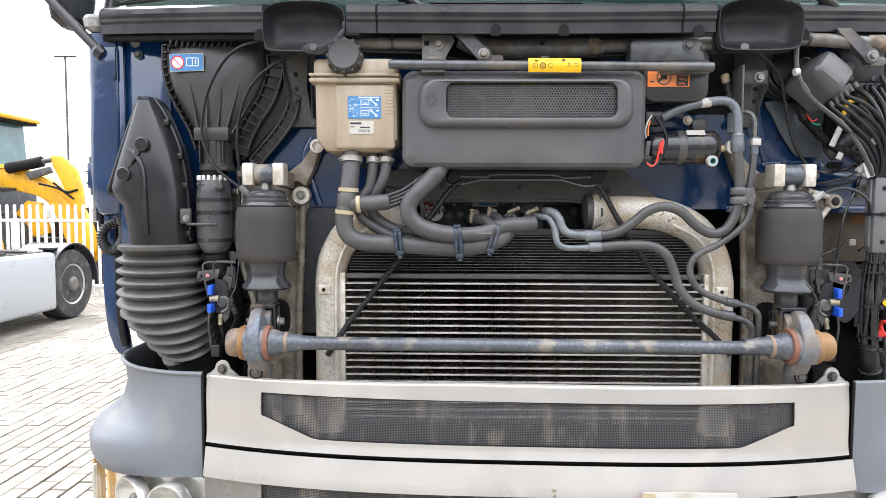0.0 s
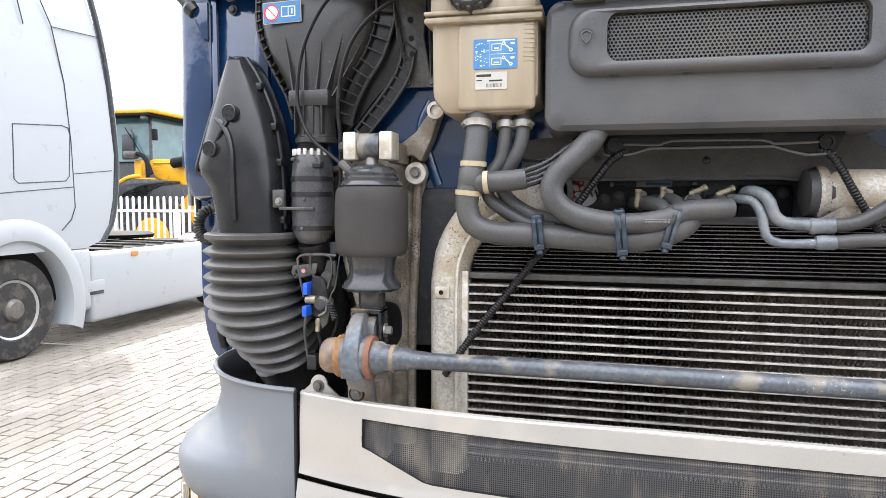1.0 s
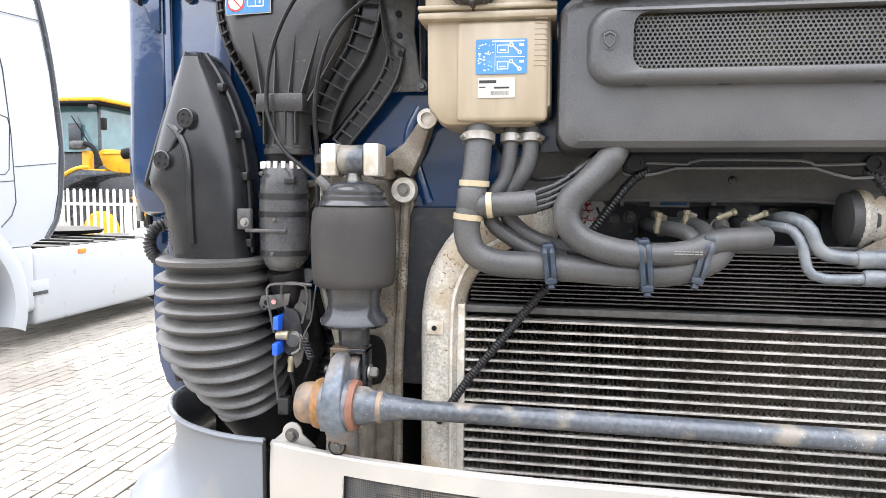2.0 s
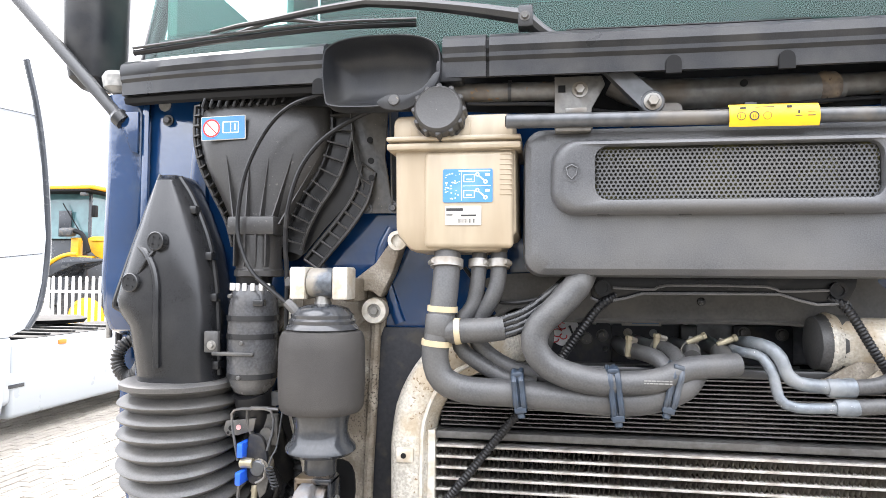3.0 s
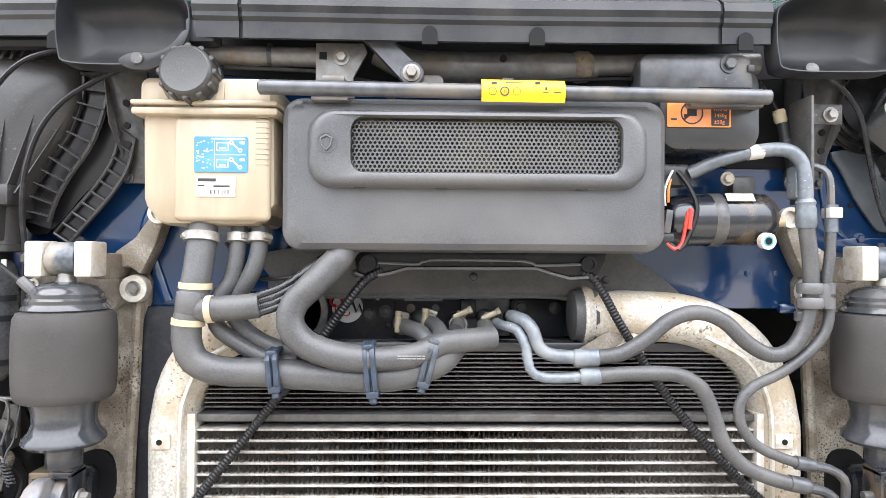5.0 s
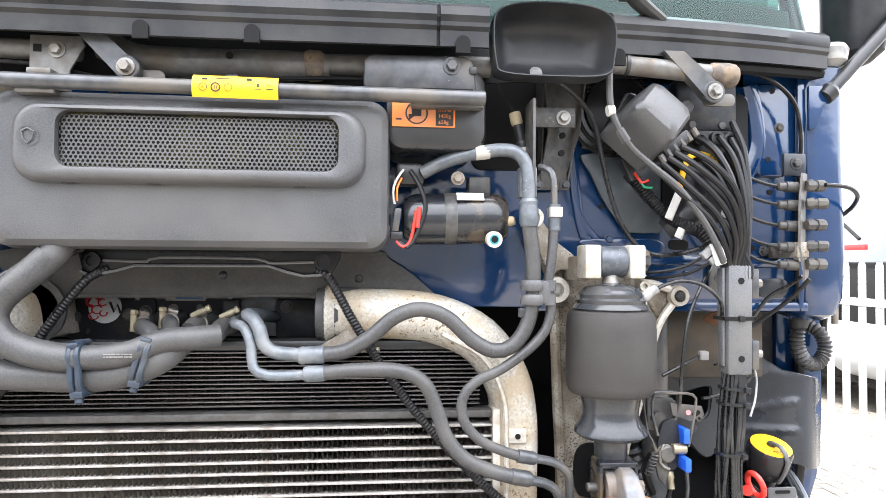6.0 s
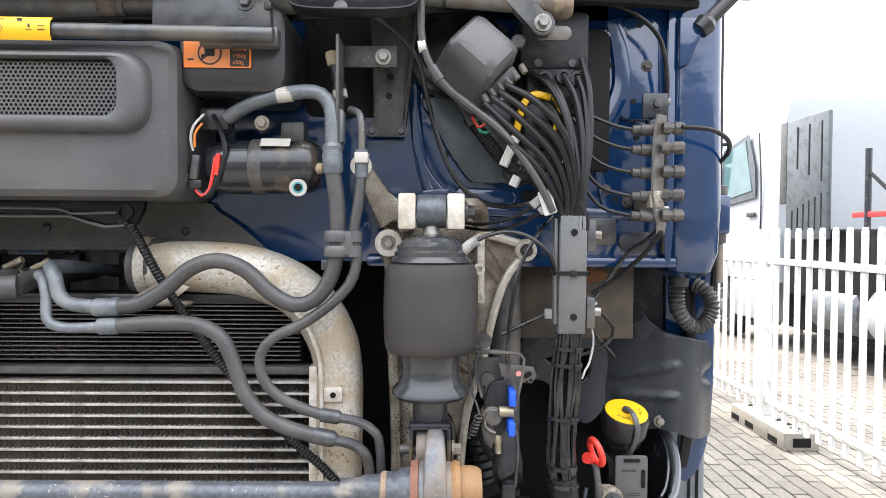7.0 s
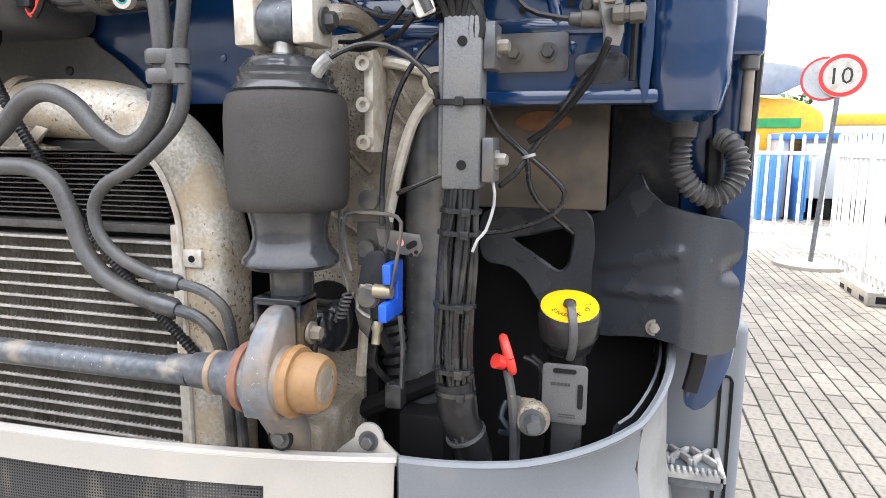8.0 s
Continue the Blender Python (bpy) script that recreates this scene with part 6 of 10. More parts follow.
# ---- recessed cups in the cowl ----
def cup(x0, x1, z0, z1, name_label):
    c = thing("cowl_cup", ((x0 + x1) / 2, 1.70, z0), name_label, "cover", group="cowl cups")
    secs = []
    mid, half = (x0 + x1) / 2, (x1 - x0) / 2
    base = smooth_outline([(x0 + 0.045, z1 - 0.001), (mid, z1 + 0.003), (x1 - 0.045, z1 - 0.001), (x1 - 0.012, z1 - 0.014), (x1, z1 - 0.038), (x1 - 0.003, z0 + 0.035), (x1 - 0.018, z0 + 0.005), (mid, z0), (x0 + 0.022, z0 + 0.003), (x0 + 0.007, z0 + 0.022), (x0 + 0.003, z1 - 0.045), (x0 + 0.010, z1 - 0.016)], 4)
    cz = (z0 + z1) / 2
    for g, y in ((-0.001, 1.69), (-0.001, 1.652), (0.0, 1.6495), (0.0018, 1.650), (0.0035, 1.657), (0.008, 1.678), (0.015, 1.692), (0.025, 1.702), (0.038, 1.708), (0.048, 1.710)):
        kx, kz = 1 - g / half, 1 - g / (cz - z0)
        secs.append([(mid + (x - mid) * kx, y, cz + (z - cz) * kz) for x, z in base])
    b = loft(secs, cap=False)
    b.verts.ensure_lookup_table()
    m = len(secs[0])
    b.faces.new([b.verts[(len(secs) - 1) * m + k] for k in range(m)])
    part("shell", b, TRIM, c)
    return c


c = cup(-0.455, -0.243, 1.996, 2.118, "dark grey plastic cup with rounded lip under the windscreen")
part("screw", lathe([(0, 0.010), (0.004, 0.009), (0.004, 0.004)], (-0.322, 1.6475, 2.005), (0, -1, 0), 16), STEEL, c)
part("ear", plate(smooth_outline([(-0.352, 2.004), (-0.342, 1.992), (-0.322, 1.988), (-0.298, 1.990), (-0.262, 2.012), (-0.243, 2.045), (-0.252, 2.050), (-0.272, 2.026), (-0.300, 2.014), (-0.330, 2.015)], 3), 1.6478, 1.654, 0.001), TRIM, c)
part("side_block", box((-0.252, 1.655, 2.035), (-0.205, 1.70, 2.075), 0.006), TRIM, c)
c = cup(0.690, 0.903, 1.998, 2.120, "dark grey plastic cup with rounded lip under the windscreen")
part("screw", lathe([(0, 0.012), (0.003, 0.011), (0.003, 0.004)], (0.773, 1.688, 2.013), (0, -1, 0.3), 16), STEEL, c)

# ---- stay tube with its labels and beams behind ----
stay = thing("hatch_stay", (0.28, 1.655, 1.94), "dark grey steel stay tube with a yellow label", "stay")
part("tube", rod((-0.126, 1.652, 1.963), (0.682, 1.652, 1.956), 0.0118, 20, 0.001), STEEL_GREY, stay)
part("tube_bore", rod((-0.1275, 1.652, 1.963), (-0.125, 1.652, 1.963), 0.009, 16), DARK, stay)
bm = bmesh.new()
g = []
for z, y in ((1.942, 1.6425), (1.950, 1.638), (1.960, 1.6375), (1.970, 1.639), (1.9775, 1.646)):
    g.append([(x, y, z + (0.21 - x) * 0.008) for x in np.linspace(0.221, 0.352, 8)])
lab = part("yellow_label", sheet(g, 0.0008, bm), YELLOW, stay, "yellow label with small black pictograms")
bm = bmesh.new()
ring_outline(bm, 0.238, 1.957, 1.6366, 0.0055, 0.0065, 16)
ring_outline(bm, 0.257, 1.957, 1.6366, 0.0055, 0.0075, 16)
ring_outline(bm, 0.276, 1.957, 1.6366, 0.0055, 0.0063, 16)
for x, z, w, h in ((0.258, 1.9695, 0.028, 0.0015), (0.316, 1.955, 0.010, 0.0012), (0.320, 1.959, 0.003, 0.005), (0.334, 1.955, 0.011, 0.0015), (0.334, 1.961, 0.011, 0.001), (0.236, 1.968, 0.009, 0.003), (0.304, 1.968, 0.008, 0.004), (0.2365, 1.954, 0.001, 0.006), (0.2555, 1.954, 0.001, 0.006), (0.2585, 1.954, 0.001, 0.006)):
    quad(bm, x, z, x + w, z + h, 1.6367)
part("pictogram", bm, PRINT_BLACK, lab, smooth=0)
stay.location += Vector((-0.004, -0.010, -0.002))
brk = thing("stay_bracket", (-0.01, 1.67, 1.95), "grey zinc-plated bracket plate holding the stay tube", "bracket")
bm = plate([(-0.05, 1.955), (-0.05, 2.045), (0.028, 2.045), (0.034, 2.03), (0.012, 1.99), (0.010, 1.972), (0.014, 1.955)], 1.676, 1.681, 0.001)
part("plate", bm, DULL_ZINC, brk)
part("bolt", bolt((-0.008, 1.676, 2.022), 0.009, 0.008), ZINC, brk)
part("clip_top", box((-0.034, 1.635, 1.972), (0.002, 1.682, 1.981), 0.002), DULL_ZINC, brk)
part("clip_bottom", box((-0.050, 1.635, 1.942), (0.008, 1.682, 1.950), 0.002), DULL_ZINC, brk)
part("slot", box((-0.044, 1.6748, 2.018), (-0.032, 1.677, 2.030), 0.0), DARK, brk)
brk.location.y += 0.008
hous = thing("stay_housing", (0.58, 1.67, 1.95), "dusty dark grey steel housing at the end of the stay tube", "bracket")
bm = plate([(0.487, 1.972), (0.487, 2.020), (0.500, 2.030), (0.660, 2.030), (0.672, 2.020), (0.676, 1.972)], 1.652, 1.71, 0.006)
part("box", bm, STEEL_GREY, hous)
part("lower_channel", box((0.565, 1.640, 1.940), (0.688, 1.664, 1.971), 0.005), STEEL_GREY, hous)
part("slot", box((0.585, 1.650, 1.9705), (0.67, 1.655, 1.9745), 0.0), DARK, hous)
part("bolt", bolt((0.634, 1.652, 2.013), 0.010, 0.008), STEEL_GREY, hous)
part("clip", box((0.664, 1.648, 2.000), (0.676, 1.656, 2.012), 0.002), PLASTIC_DARK, hous)

hous.location += Vector((-0.008, 0.020, 0.002))
beam = thing("hatch_cross_beam", (0.2, 1.72, 2.0), "grey steel cross tube with rusty welds under the cowl", "beam")
part("left_tube", rod((-0.238, 1.70, 2.028), (0.02, 1.70, 2.025), 0.016, 18, 0.001), BEAM, beam)
part("centre_beam", tube([(0.05, 1.72, 2.045), (0.10, 1.72, 2.022), (0.2, 1.72, 2.018), (0.36, 1.72, 2.020), (0.42, 1.72, 2.022)], lambda t: 0.026 if t < 0.8 else 0.026 - 0.03 * (t - 0.8), 16), BEAM, beam)
part("right_tube", rod((0.40, 1.72, 2.024), (0.698, 1.72, 2.03), 0.018, 18, 0.001), BEAM, beam)
part("weld", lathe([(0, 0.022), (0.012, 0.027), (0.03, 0.0255), (0.038, 0.020)], (0.375, 1.72, 2.021), (1, 0, 0.02), 20), WELD, beam, "rusty weld collar")
part("outer_tube", rod((0.906, 1.70, 2.039), (1.10, 1.71, 2.029), 0.017, 18, 0.001), BEAM, beam)
part("outer_end", lathe([(0, 0.018), (0.006, 0.0215), (0.036, 0.0225), (0.046, 0.021), (0.052, 0.017), (0.052, 0.004)], (1.095, 1.71, 2.028), (1, 0, -0.02), 20), WELD, beam, "rusty tube end")
part("hole", rod((0.258, 1.692, 2.026), (0.258, 1.70, 2.026), 0.006, 14), DARK, beam)
for x in (-0.13, 0.935):
    part("tie", lathe([(0, 0.0172), (0, 0.019), (0.006, 0.019), (0.006, 0.0172)], (x, 1.70, 2.028 if x < 0 else 2.037), (1, 0, 0), 18), PLASTIC_DARK, beam)
for side, x0, z0 in ((-1, 0.107, 1.995), (1, 1.096, 1.992)):
    arm = thing("hatch_hinge_arm", (x0, 1.665, z0 - 0.02), "dark grey forged hatch hinge arm with pivot bolt", "hinge", group="hatch hinges")
    bm = loft([[(x, y, z) for x, y, z in ((x0 + a, 1.655, z0 + b), (x0 + a + w, 1.655, z0 + b + h), (x0 + a + w, 1.675, z0 + b + h), (x0 + a, 1.675, z0 + b))] for a, b, w, h in ((-0.092, 0.070, 0.036, 0.0), (-0.05, 0.026, 0.030, 0.014), (-0.018, -0.008, 0.026, 0.022), (0.002, -0.018, 0.012, 0.034))])
    part("arm", bevel(bm, 0.003), STEEL_GREY, arm)
    part("eye", lathe([(0, 0.018), (0.004, 0.020), (0.02, 0.020), (0.022, 0.018)], (x0, 1.676, z0), (0, -1, 0), 22), STEEL_GREY, arm)
    part("pivot_bolt", bolt((x0, 1.654, z0), 0.0095, 0.010), ZINC, arm)
    part("tongue", plate(rounded(x0 - 0.008, z0 - 0.020, x0 + 0.052, z0 + 0.004, 0.011), 1.678, 1.686, 0.002), DULL_ZINC, arm)
    part("lower_eye", lathe([(0, 0.012), (0.014, 0.012), (0.016, 0.010)], (x0 - 0.035, 1.70, z0 - 0.020), (0, -1, 0), 20), STEEL, arm)
    arm.location += Vector((0, 0.006, -0.004)) if side < 0 else Vector((0, 0.034, 0))
wire = thing("control_cable", (0.3, 1.69, 1.985), "thin black cable running along the cross tube", "cable")
part("cable", tube([(-0.2, 1.69, 2.005), (-0.05, 1.692, 2.000), (0.05, 1.70, 1.985), (0.16, 1.69, 1.978), (0.27, 1.688, 1.985), (0.40, 1.70, 1.995), (0.50, 1.71, 2.0)], 0.0035, 8), RUBBER_BLACK, wire)
part("clip", box((0.255, 1.682, 1.978), (0.275, 1.695, 1.992), 0.002), PLASTIC_DARK, wire)

# ---- reservoir with orange label, receiver cylinder ----
res = thing("fluid_reservoir", (0.61, 1.76, 1.87), "black plastic reservoir with an orange warning label", "reservoir")
secs = []
for y, g in ((1.84, 0.0), (1.71, 0.0), (1.697, 0.004), (1.692, 0.012)):
    secs.append([(x, y, z) for x, z in rounded(0.515 + g, 1.872 + g, 0.688 - g, 2.015 - g, 0.03, 6)])
part("body", loft(secs), PLASTIC_DARK, res)
lab = part("orange_label", plate(rounded(0.527, 1.911, 0.633, 1.952, 0.002), 1.6885, 1.690, 0.0), ORANGE, res, "orange label with black warning signs")
bm = ring_outline(bmesh.new(), 0.568, 1.934, 1.688, 0.0165, 0.019, 24)
bm2 = turned(quad(bmesh.new(), 0.5505, 1.9325, 0.5855, 1.9355, 1.688), about((0.568, 1.688, 1.934), 0, -40, 0))
merge(bm, bm2)
for x, z, w, h in ((0.560, 1.929, 0.016, 0.011), (0.5545, 1.926, 0.006, 0.006), (0.533, 1.922, 0.010, 0.003)):
    quad(bm, x, z, x + w, z + h, 1.6882)
part("sign", bm, PRINT_BLACK, lab, smooth=0)
part("data_field", plate(rounded(0.600, 1.913, 0.630, 1.946, 0.002), 1.6878, 1.6883, 0.0), PRINT_BLACK, lab)
for i, s in enumerate(("R134a", "1450g", "±50g")):
    text(s, (0.604, 1.6872, 1.9375 - i * 0.0105), 0.0088, ORANGE, lab)

res.location += Vector((0, -0.009, 0.002))

rec = thing("receiver_drier", (0.64, 1.74, 1.715), "black steel receiver cylinder with rusty band and white label", "cylinder")
ax = (1, 0, 0.02)
part("shell", lathe([(-0.016, 0.02), (-0.012, 0.036), (0.0, 0.043), (0.02, 0.0455), (0.140, 0.0455), (0.158, 0.044), (0.169, 0.036), (0.173, 0.018)], (0.562, 1.745, 1.762), ax, 40), BLACK_GLOSS, rec)
part("band", lathe([(0.058, 0.0452), (0.060, 0.0465), (0.078, 0.0465), (0.080, 0.0452)], (0.562, 1.745, 1.762), ax, 40), STEEL, rec, "rust-stained clamp band")
part("label", turned(plate(rounded(0.640, 1.7935, 0.688, 1.811, 0.001), 1.706, 1.7065, 0.0), about((0.66, 1.706, 1.795), -38, 0, 0)), LABEL_WHITE, rec)
part("port", lathe([(0, 0.014), (0.012, 0.014), (0.012, 0.0088), (0.004, 0.0088)], (0.703, 1.706, 1.727), (0.1, -1, -0.1), 20), LABEL_WHITE, rec, "bright port with a teal seal")
part("port_seal", lathe([(0, 0.0088), (0.0105, 0.0088), (0.0105, 0.006)], (0.7035, 1.705, 1.727), (0.1, -1, -0.1), 18), material("teal_seal", (0.03, 0.28, 0.32), 0.4, bump=0), rec)
part("port_core", lathe([(0, 0.0062), (0.008, 0.0062)], (0.7035, 1.702, 1.727), (0.1, -1, -0.1), 12), DARK, rec)
part("mount", box((0.665, 1.74, 1.80), (0.705, 1.78, 1.84), 0.004), STEEL, rec)
part("mount_bolt", bolt((0.642, 1.712, 1.832), 0.008, 0.007), ZINC, rec)
part("fitting", lathe([(0, 0.008), (0.014, 0.009), (0.02, 0.007)], (0.724, 1.72, 1.758), (1, -0.4, 0.1), 14), CREAM, rec)
wl_ = thing("wiring_plug", (0.54, 1.705, 1.73), "grey wiring plug with white, orange and red wires", "plug")
part("plug", turned(box((0.531, 1.697, 1.738), (0.543, 1.710, 1.778), 0.002), about((0.537, 1.70, 1.76), 0, 8, 0)), STEEL_GREY, wl_)
part("plug_base", box((0.526, 1.699, 1.724), (0.547, 1.712, 1.738), 0.002), PLASTIC_DARK, wl_)
part("clip", box((0.503, 1.70, 1.733), (0.526, 1.712, 1.748), 0.002), PLASTIC_DARK, wl_)
part("wire", tube([(0.548, 1.71, 1.845), (0.535, 1.70, 1.825), (0.530, 1.70, 1.805), (0.533, 1.703, 1.785)], 0.0022, 6), WHITE_PLASTIC, wl_)
part("wire", tube([(0.545, 1.71, 1.83), (0.537, 1.70, 1.812), (0.537, 1.70, 1.79)], 0.002, 6), ORANGE, wl_)
part("wire", tube([(0.537, 1.705, 1.722), (0.548, 1.70, 1.712), (0.560, 1.70, 1.722), (0.566, 1.70, 1.75), (0.570, 1.70, 1.775)], 0.003, 6), RED, wl_)
part("wire", tube([(0.540, 1.705, 1.722), (0.556, 1.70, 1.711), (0.572, 1.70, 1.735), (0.586, 1.70, 1.78), (0.575, 1.71, 1.82), (0.56, 1.72, 1.845)], 0.004, 6), RUBBER_BLACK, wl_)
part("red_sleeve", tube([(0.572, 1.699, 1.745), (0.575, 1.699, 1.780)], 0.004, 8, smooth=False), RED, wl_)
part("junction", box((0.535, 1.72, 1.82), (0.585, 1.76, 1.86), 0.008), PLASTIC_DARK, wl_)

# ---- hoses ----
def hose(label, pts, r, mat=RUBBER, cat="hose", name="hose", seg=16):
    z = min(p[2] for p in pts)
    o = thing(name, (pts[0][0], pts[0][1], z), label, cat, group="engine bay hoses")
    part("tube", tube(pts, r, seg), mat, o)
    return o


def band(o, p, d, r, mat=CREAM, w=0.010, name="band", label=""):
    d = Vector(d).normalized()
    return part(name, lathe([(-w / 2, r - 0.001), (-w / 2, r + 0.0028), (w / 2, r + 0.0028), (w / 2, r - 0.001)], p, d, 24), mat, o, label)


h1 = hose("thick dusty rubber coolant hose with cream bands from the tank", [(-0.235, 1.70, 1.745), (-0.236, 1.69, 1.70), (-0.240, 1.68, 1.65), (-0.248, 1.675, 1.60), (-0.252, 1.675, 1.565), (-0.238, 1.675, 1.528), (-0.195, 1.678, 1.511), (-0.12, 1.68, 1.508), (0.03, 1.68, 1.500), (0.10, 1.68, 1.505), (0.155, 1.69, 1.525), (0.185, 1.72, 1.555)], 0.0235)
band(h1, (-0.2405, 1.681, 1.648), (-0.05, 0, -1), 0.0235)
band(h1, (-0.2495, 1.676, 1.590), (-0.1, 0, -1), 0.0235)
part("coupling", lathe([(0, 0.0245), (0.002, 0.0258), (0.034, 0.0258), (0.036, 0.0245)], (-0.2455, 1.6765, 1.602), (0.06, 0.08, 1), 22), RUBBER, h1)
h2 = hose("dusty rubber branch elbow with a cream band and ribbed cables", [(-0.238, 1.678, 1.608), (-0.205, 1.668, 1.612), (-0.165, 1.667, 1.614), (-0.135, 1.670, 1.618)], 0.0205)
for k in range(4):
    o = 0.0095 * (k - 1.5)
    part("ribbed_cable", corrugated([(-0.142, 1.670 - abs(o) * 0.2, 1.617 + o), (-0.098, 1.676, 1.634 + o), (-0.05, 1.702 - o * 0.3, 1.672 + o * 0.9), (-0.015, 1.725, 1.705 + o * 0.8)], 0.0064, 0.0030, 0.05, 10), LOOM, h2, "black finely ribbed cable")
band(h2, (-0.212, 1.6685, 1.611), (1, 0, 0.08), 0.0195)
h3 = hose("dusty rubber coolant hose of middle size below the tank", [(-0.180, 1.715, 1.745), (-0.182, 1.708, 1.70), (-0.190, 1.705, 1.655), (-0.212, 1.70, 1.622), (-0.212, 1.70, 1.582), (-0.18, 1.70, 1.555), (-0.13, 1.70, 1.528), (-0.08, 1.70, 1.522)], 0.0135)
h4 = hose("dusty rubber coolant hose of middle size below the tank", [(-0.146, 1.715, 1.745), (-0.147, 1.708, 1.70), (-0.158, 1.705, 1.665), (-0.180, 1.71, 1.63), (-0.187, 1.712, 1.60), (-0.165, 1.712, 1.57), (-0.12, 1.71, 1.545), (-0.06, 1.71, 1.533), (0.02, 1.71, 1.53)], 0.0145)
for o, x, r in ((h1, -0.2355, 0.0235), (h3, -0.1805, 0.0135), (h4, -0.1465, 0.0145)):
    part("worm_clamp", clamp_band((x, 1.6955 if r > 0.02 else 1.7115, 1.726), (0, 0.2, 1), r + 0.0006, 0.014, 0.0048, True, (-1, -0.6, 0) if r > 0.02 else (1, -0.7, 0)), ZINC, o, "bright steel worm clamp")
h5 = hose("large looped dusty rubber coolant hose", [(0.0, 1.70, 1.715), (-0.012, 1.685, 1.69), (-0.045, 1.67, 1.655), (-0.078, 1.665, 1.62), (-0.083, 1.662, 1.588), (-0.06, 1.662, 1.558), (-0.015, 1.662, 1.540), (0.04, 1.662, 1.533), (0.11, 1.664, 1.538), (0.16, 1.68, 1.556), (0.21, 1.695, 1.560), (0.245, 1.71, 1.562)], lambda t: 0.0225 if t < 0.6 else 0.0195)
part("sleeve_edge", lathe([(0, 0.0232), (0.004, 0.0236), (0.04, 0.0236)], (-0.038, 1.674, 1.662), (0.65, 0.25, 0.72), 20), RUBBER, h5)
bars(0.088, 1.535, 0.044, 0.008, 1.6422, 2, "", h5, material("faded_print", (0.20, 0.195, 0.185), 0.7, vary=0.2, bump=0), 0.9, 3, "faded_print")
h6 = hose("short rubber heater hose with steel clamp", [(0.080, 1.935, 1.572), (0.082, 1.85, 1.570), (0.10, 1.775, 1.571), (0.125, 1.74, 1.565), (0.145, 1.72, 1.54)], 0.014)
h7 = hose("short rubber heater hose with steel clamp", [(0.115, 1.935, 1.575), (0.125, 1.83, 1.576), (0.146, 1.77, 1.577), (0.158, 1.74, 1.565), (0.15, 1.71, 1.548)], 0.014)
h8 = hose("short rubber heater hose with steel clamp", [(0.190, 1.935, 1.572), (0.192, 1.83, 1.573), (0.188, 1.77, 1.575), (0.185, 1.75, 1.568)], 0.014)
h9 = hose("short rubber heater hose with steel clamp", [(0.250, 1.935, 1.575), (0.246, 1.82, 1.573), (0.238, 1.77, 1.572), (0.236, 1.74, 1.566), (0.235, 1.712, 1.562)], 0.0165)
for o, p, d, sc in ((h6, (0.090, 1.795, 1.572), (0.7, -0.7, 0), 0.0), (h7, (0.138, 1.795, 1.577), (0.3, -1, 0), 0), (h8, (0.190, 1.79, 1.575), (0, -1, 0), 0), (h9, (0.240, 1.785, 1.573), (0, -1, 0), 0)):
    part("clamp", clamp_band(p, d, 0.0155, 0.008, 0.001, True, (0.3, 0, 1)), ZINC, o)
    q = Vector(p)
    up = Vector((0.002, -0.002, 0.030)) if o in (h6, h7) else Vector((0.026, -0.002, 0.012))
    part("clamp_screw", rod(q + Vector((-0.009, -0.014, -0.010 if o in (h6, h7) else 0.014)), q + Vector((-0.009, -0.014, -0.010 if o in (h6, h7) else 0.014)) + up, 0.0055, 10, 0.001), BRASS, o)
    part("clamp_head", rod(q + Vector((-0.009, -0.014, -0.010 if o in (h6, h7) else 0.014)) + up, q + Vector((-0.009, -0.014, -0.010 if o in (h6, h7) else 0.014)) + up * 1.25, 0.0068, 6, 0.001), BRASS, o)
for o, p, w in ((h1, (-0.109, 1.679, 1.515), 0.031), (h1, (0.045, 1.672, 1.517), 0.040), (h1, (0.137, 1.684, 1.527), 0.037)):
    c = bmesh.new()
    for sx in (-0.0058, 0.0058):
        tube([(p[0] + sx, p[1] + 0.018, p[2] + w - 0.002), (p[0] + sx, p[1] - 0.014, p[2] + w - 0.002), (p[0] + sx, p[1] - 0.029, p[2] + w * 0.55), (p[0] + sx, p[1] - 0.0255, p[2] + 0.004), (p[0] + sx, p[1] - 0.029, p[2] - w * 0.5), (p[0] + sx, p[1] - 0.016, p[2] - w + 0.001), (p[0] + sx, p[1] + 0.016, p[2] - w + 0.001)], 0.0052, 8, bm=c)
    box((p[0] - 0.009, p[1] - 0.028, p[2] + w - 0.007), (p[0] + 0.009, p[1] + 0.01, p[2] + w + 0.002), 0.003, bm=c)
    box((p[0] - 0.010, p[1] - 0.029, p[2] - w - 0.004), (p[0] + 0.010, p[1] + 0.01, p[2] - w + 0.008), 0.003, bm=c)
    box((p[0] - 0.003, p[1] - 0.026, p[2] - w), (p[0] + 0.003, p[1] - 0.018, p[2] + w), 0.001, bm=c)
    lathe([(0, 0.0065), (0.010, 0.0065), (0.012, 0.004)], (p[0], p[1] - 0.018, p[2] - w - 0.002), (0, -0.2, -1), 12, c)
    part("hose_clamp", turned(c, about(p, 0, -6 if p[0] < 0.1 else 14, 0)), CLAMP_BLUE, o, "dull blue plastic hose clamp")

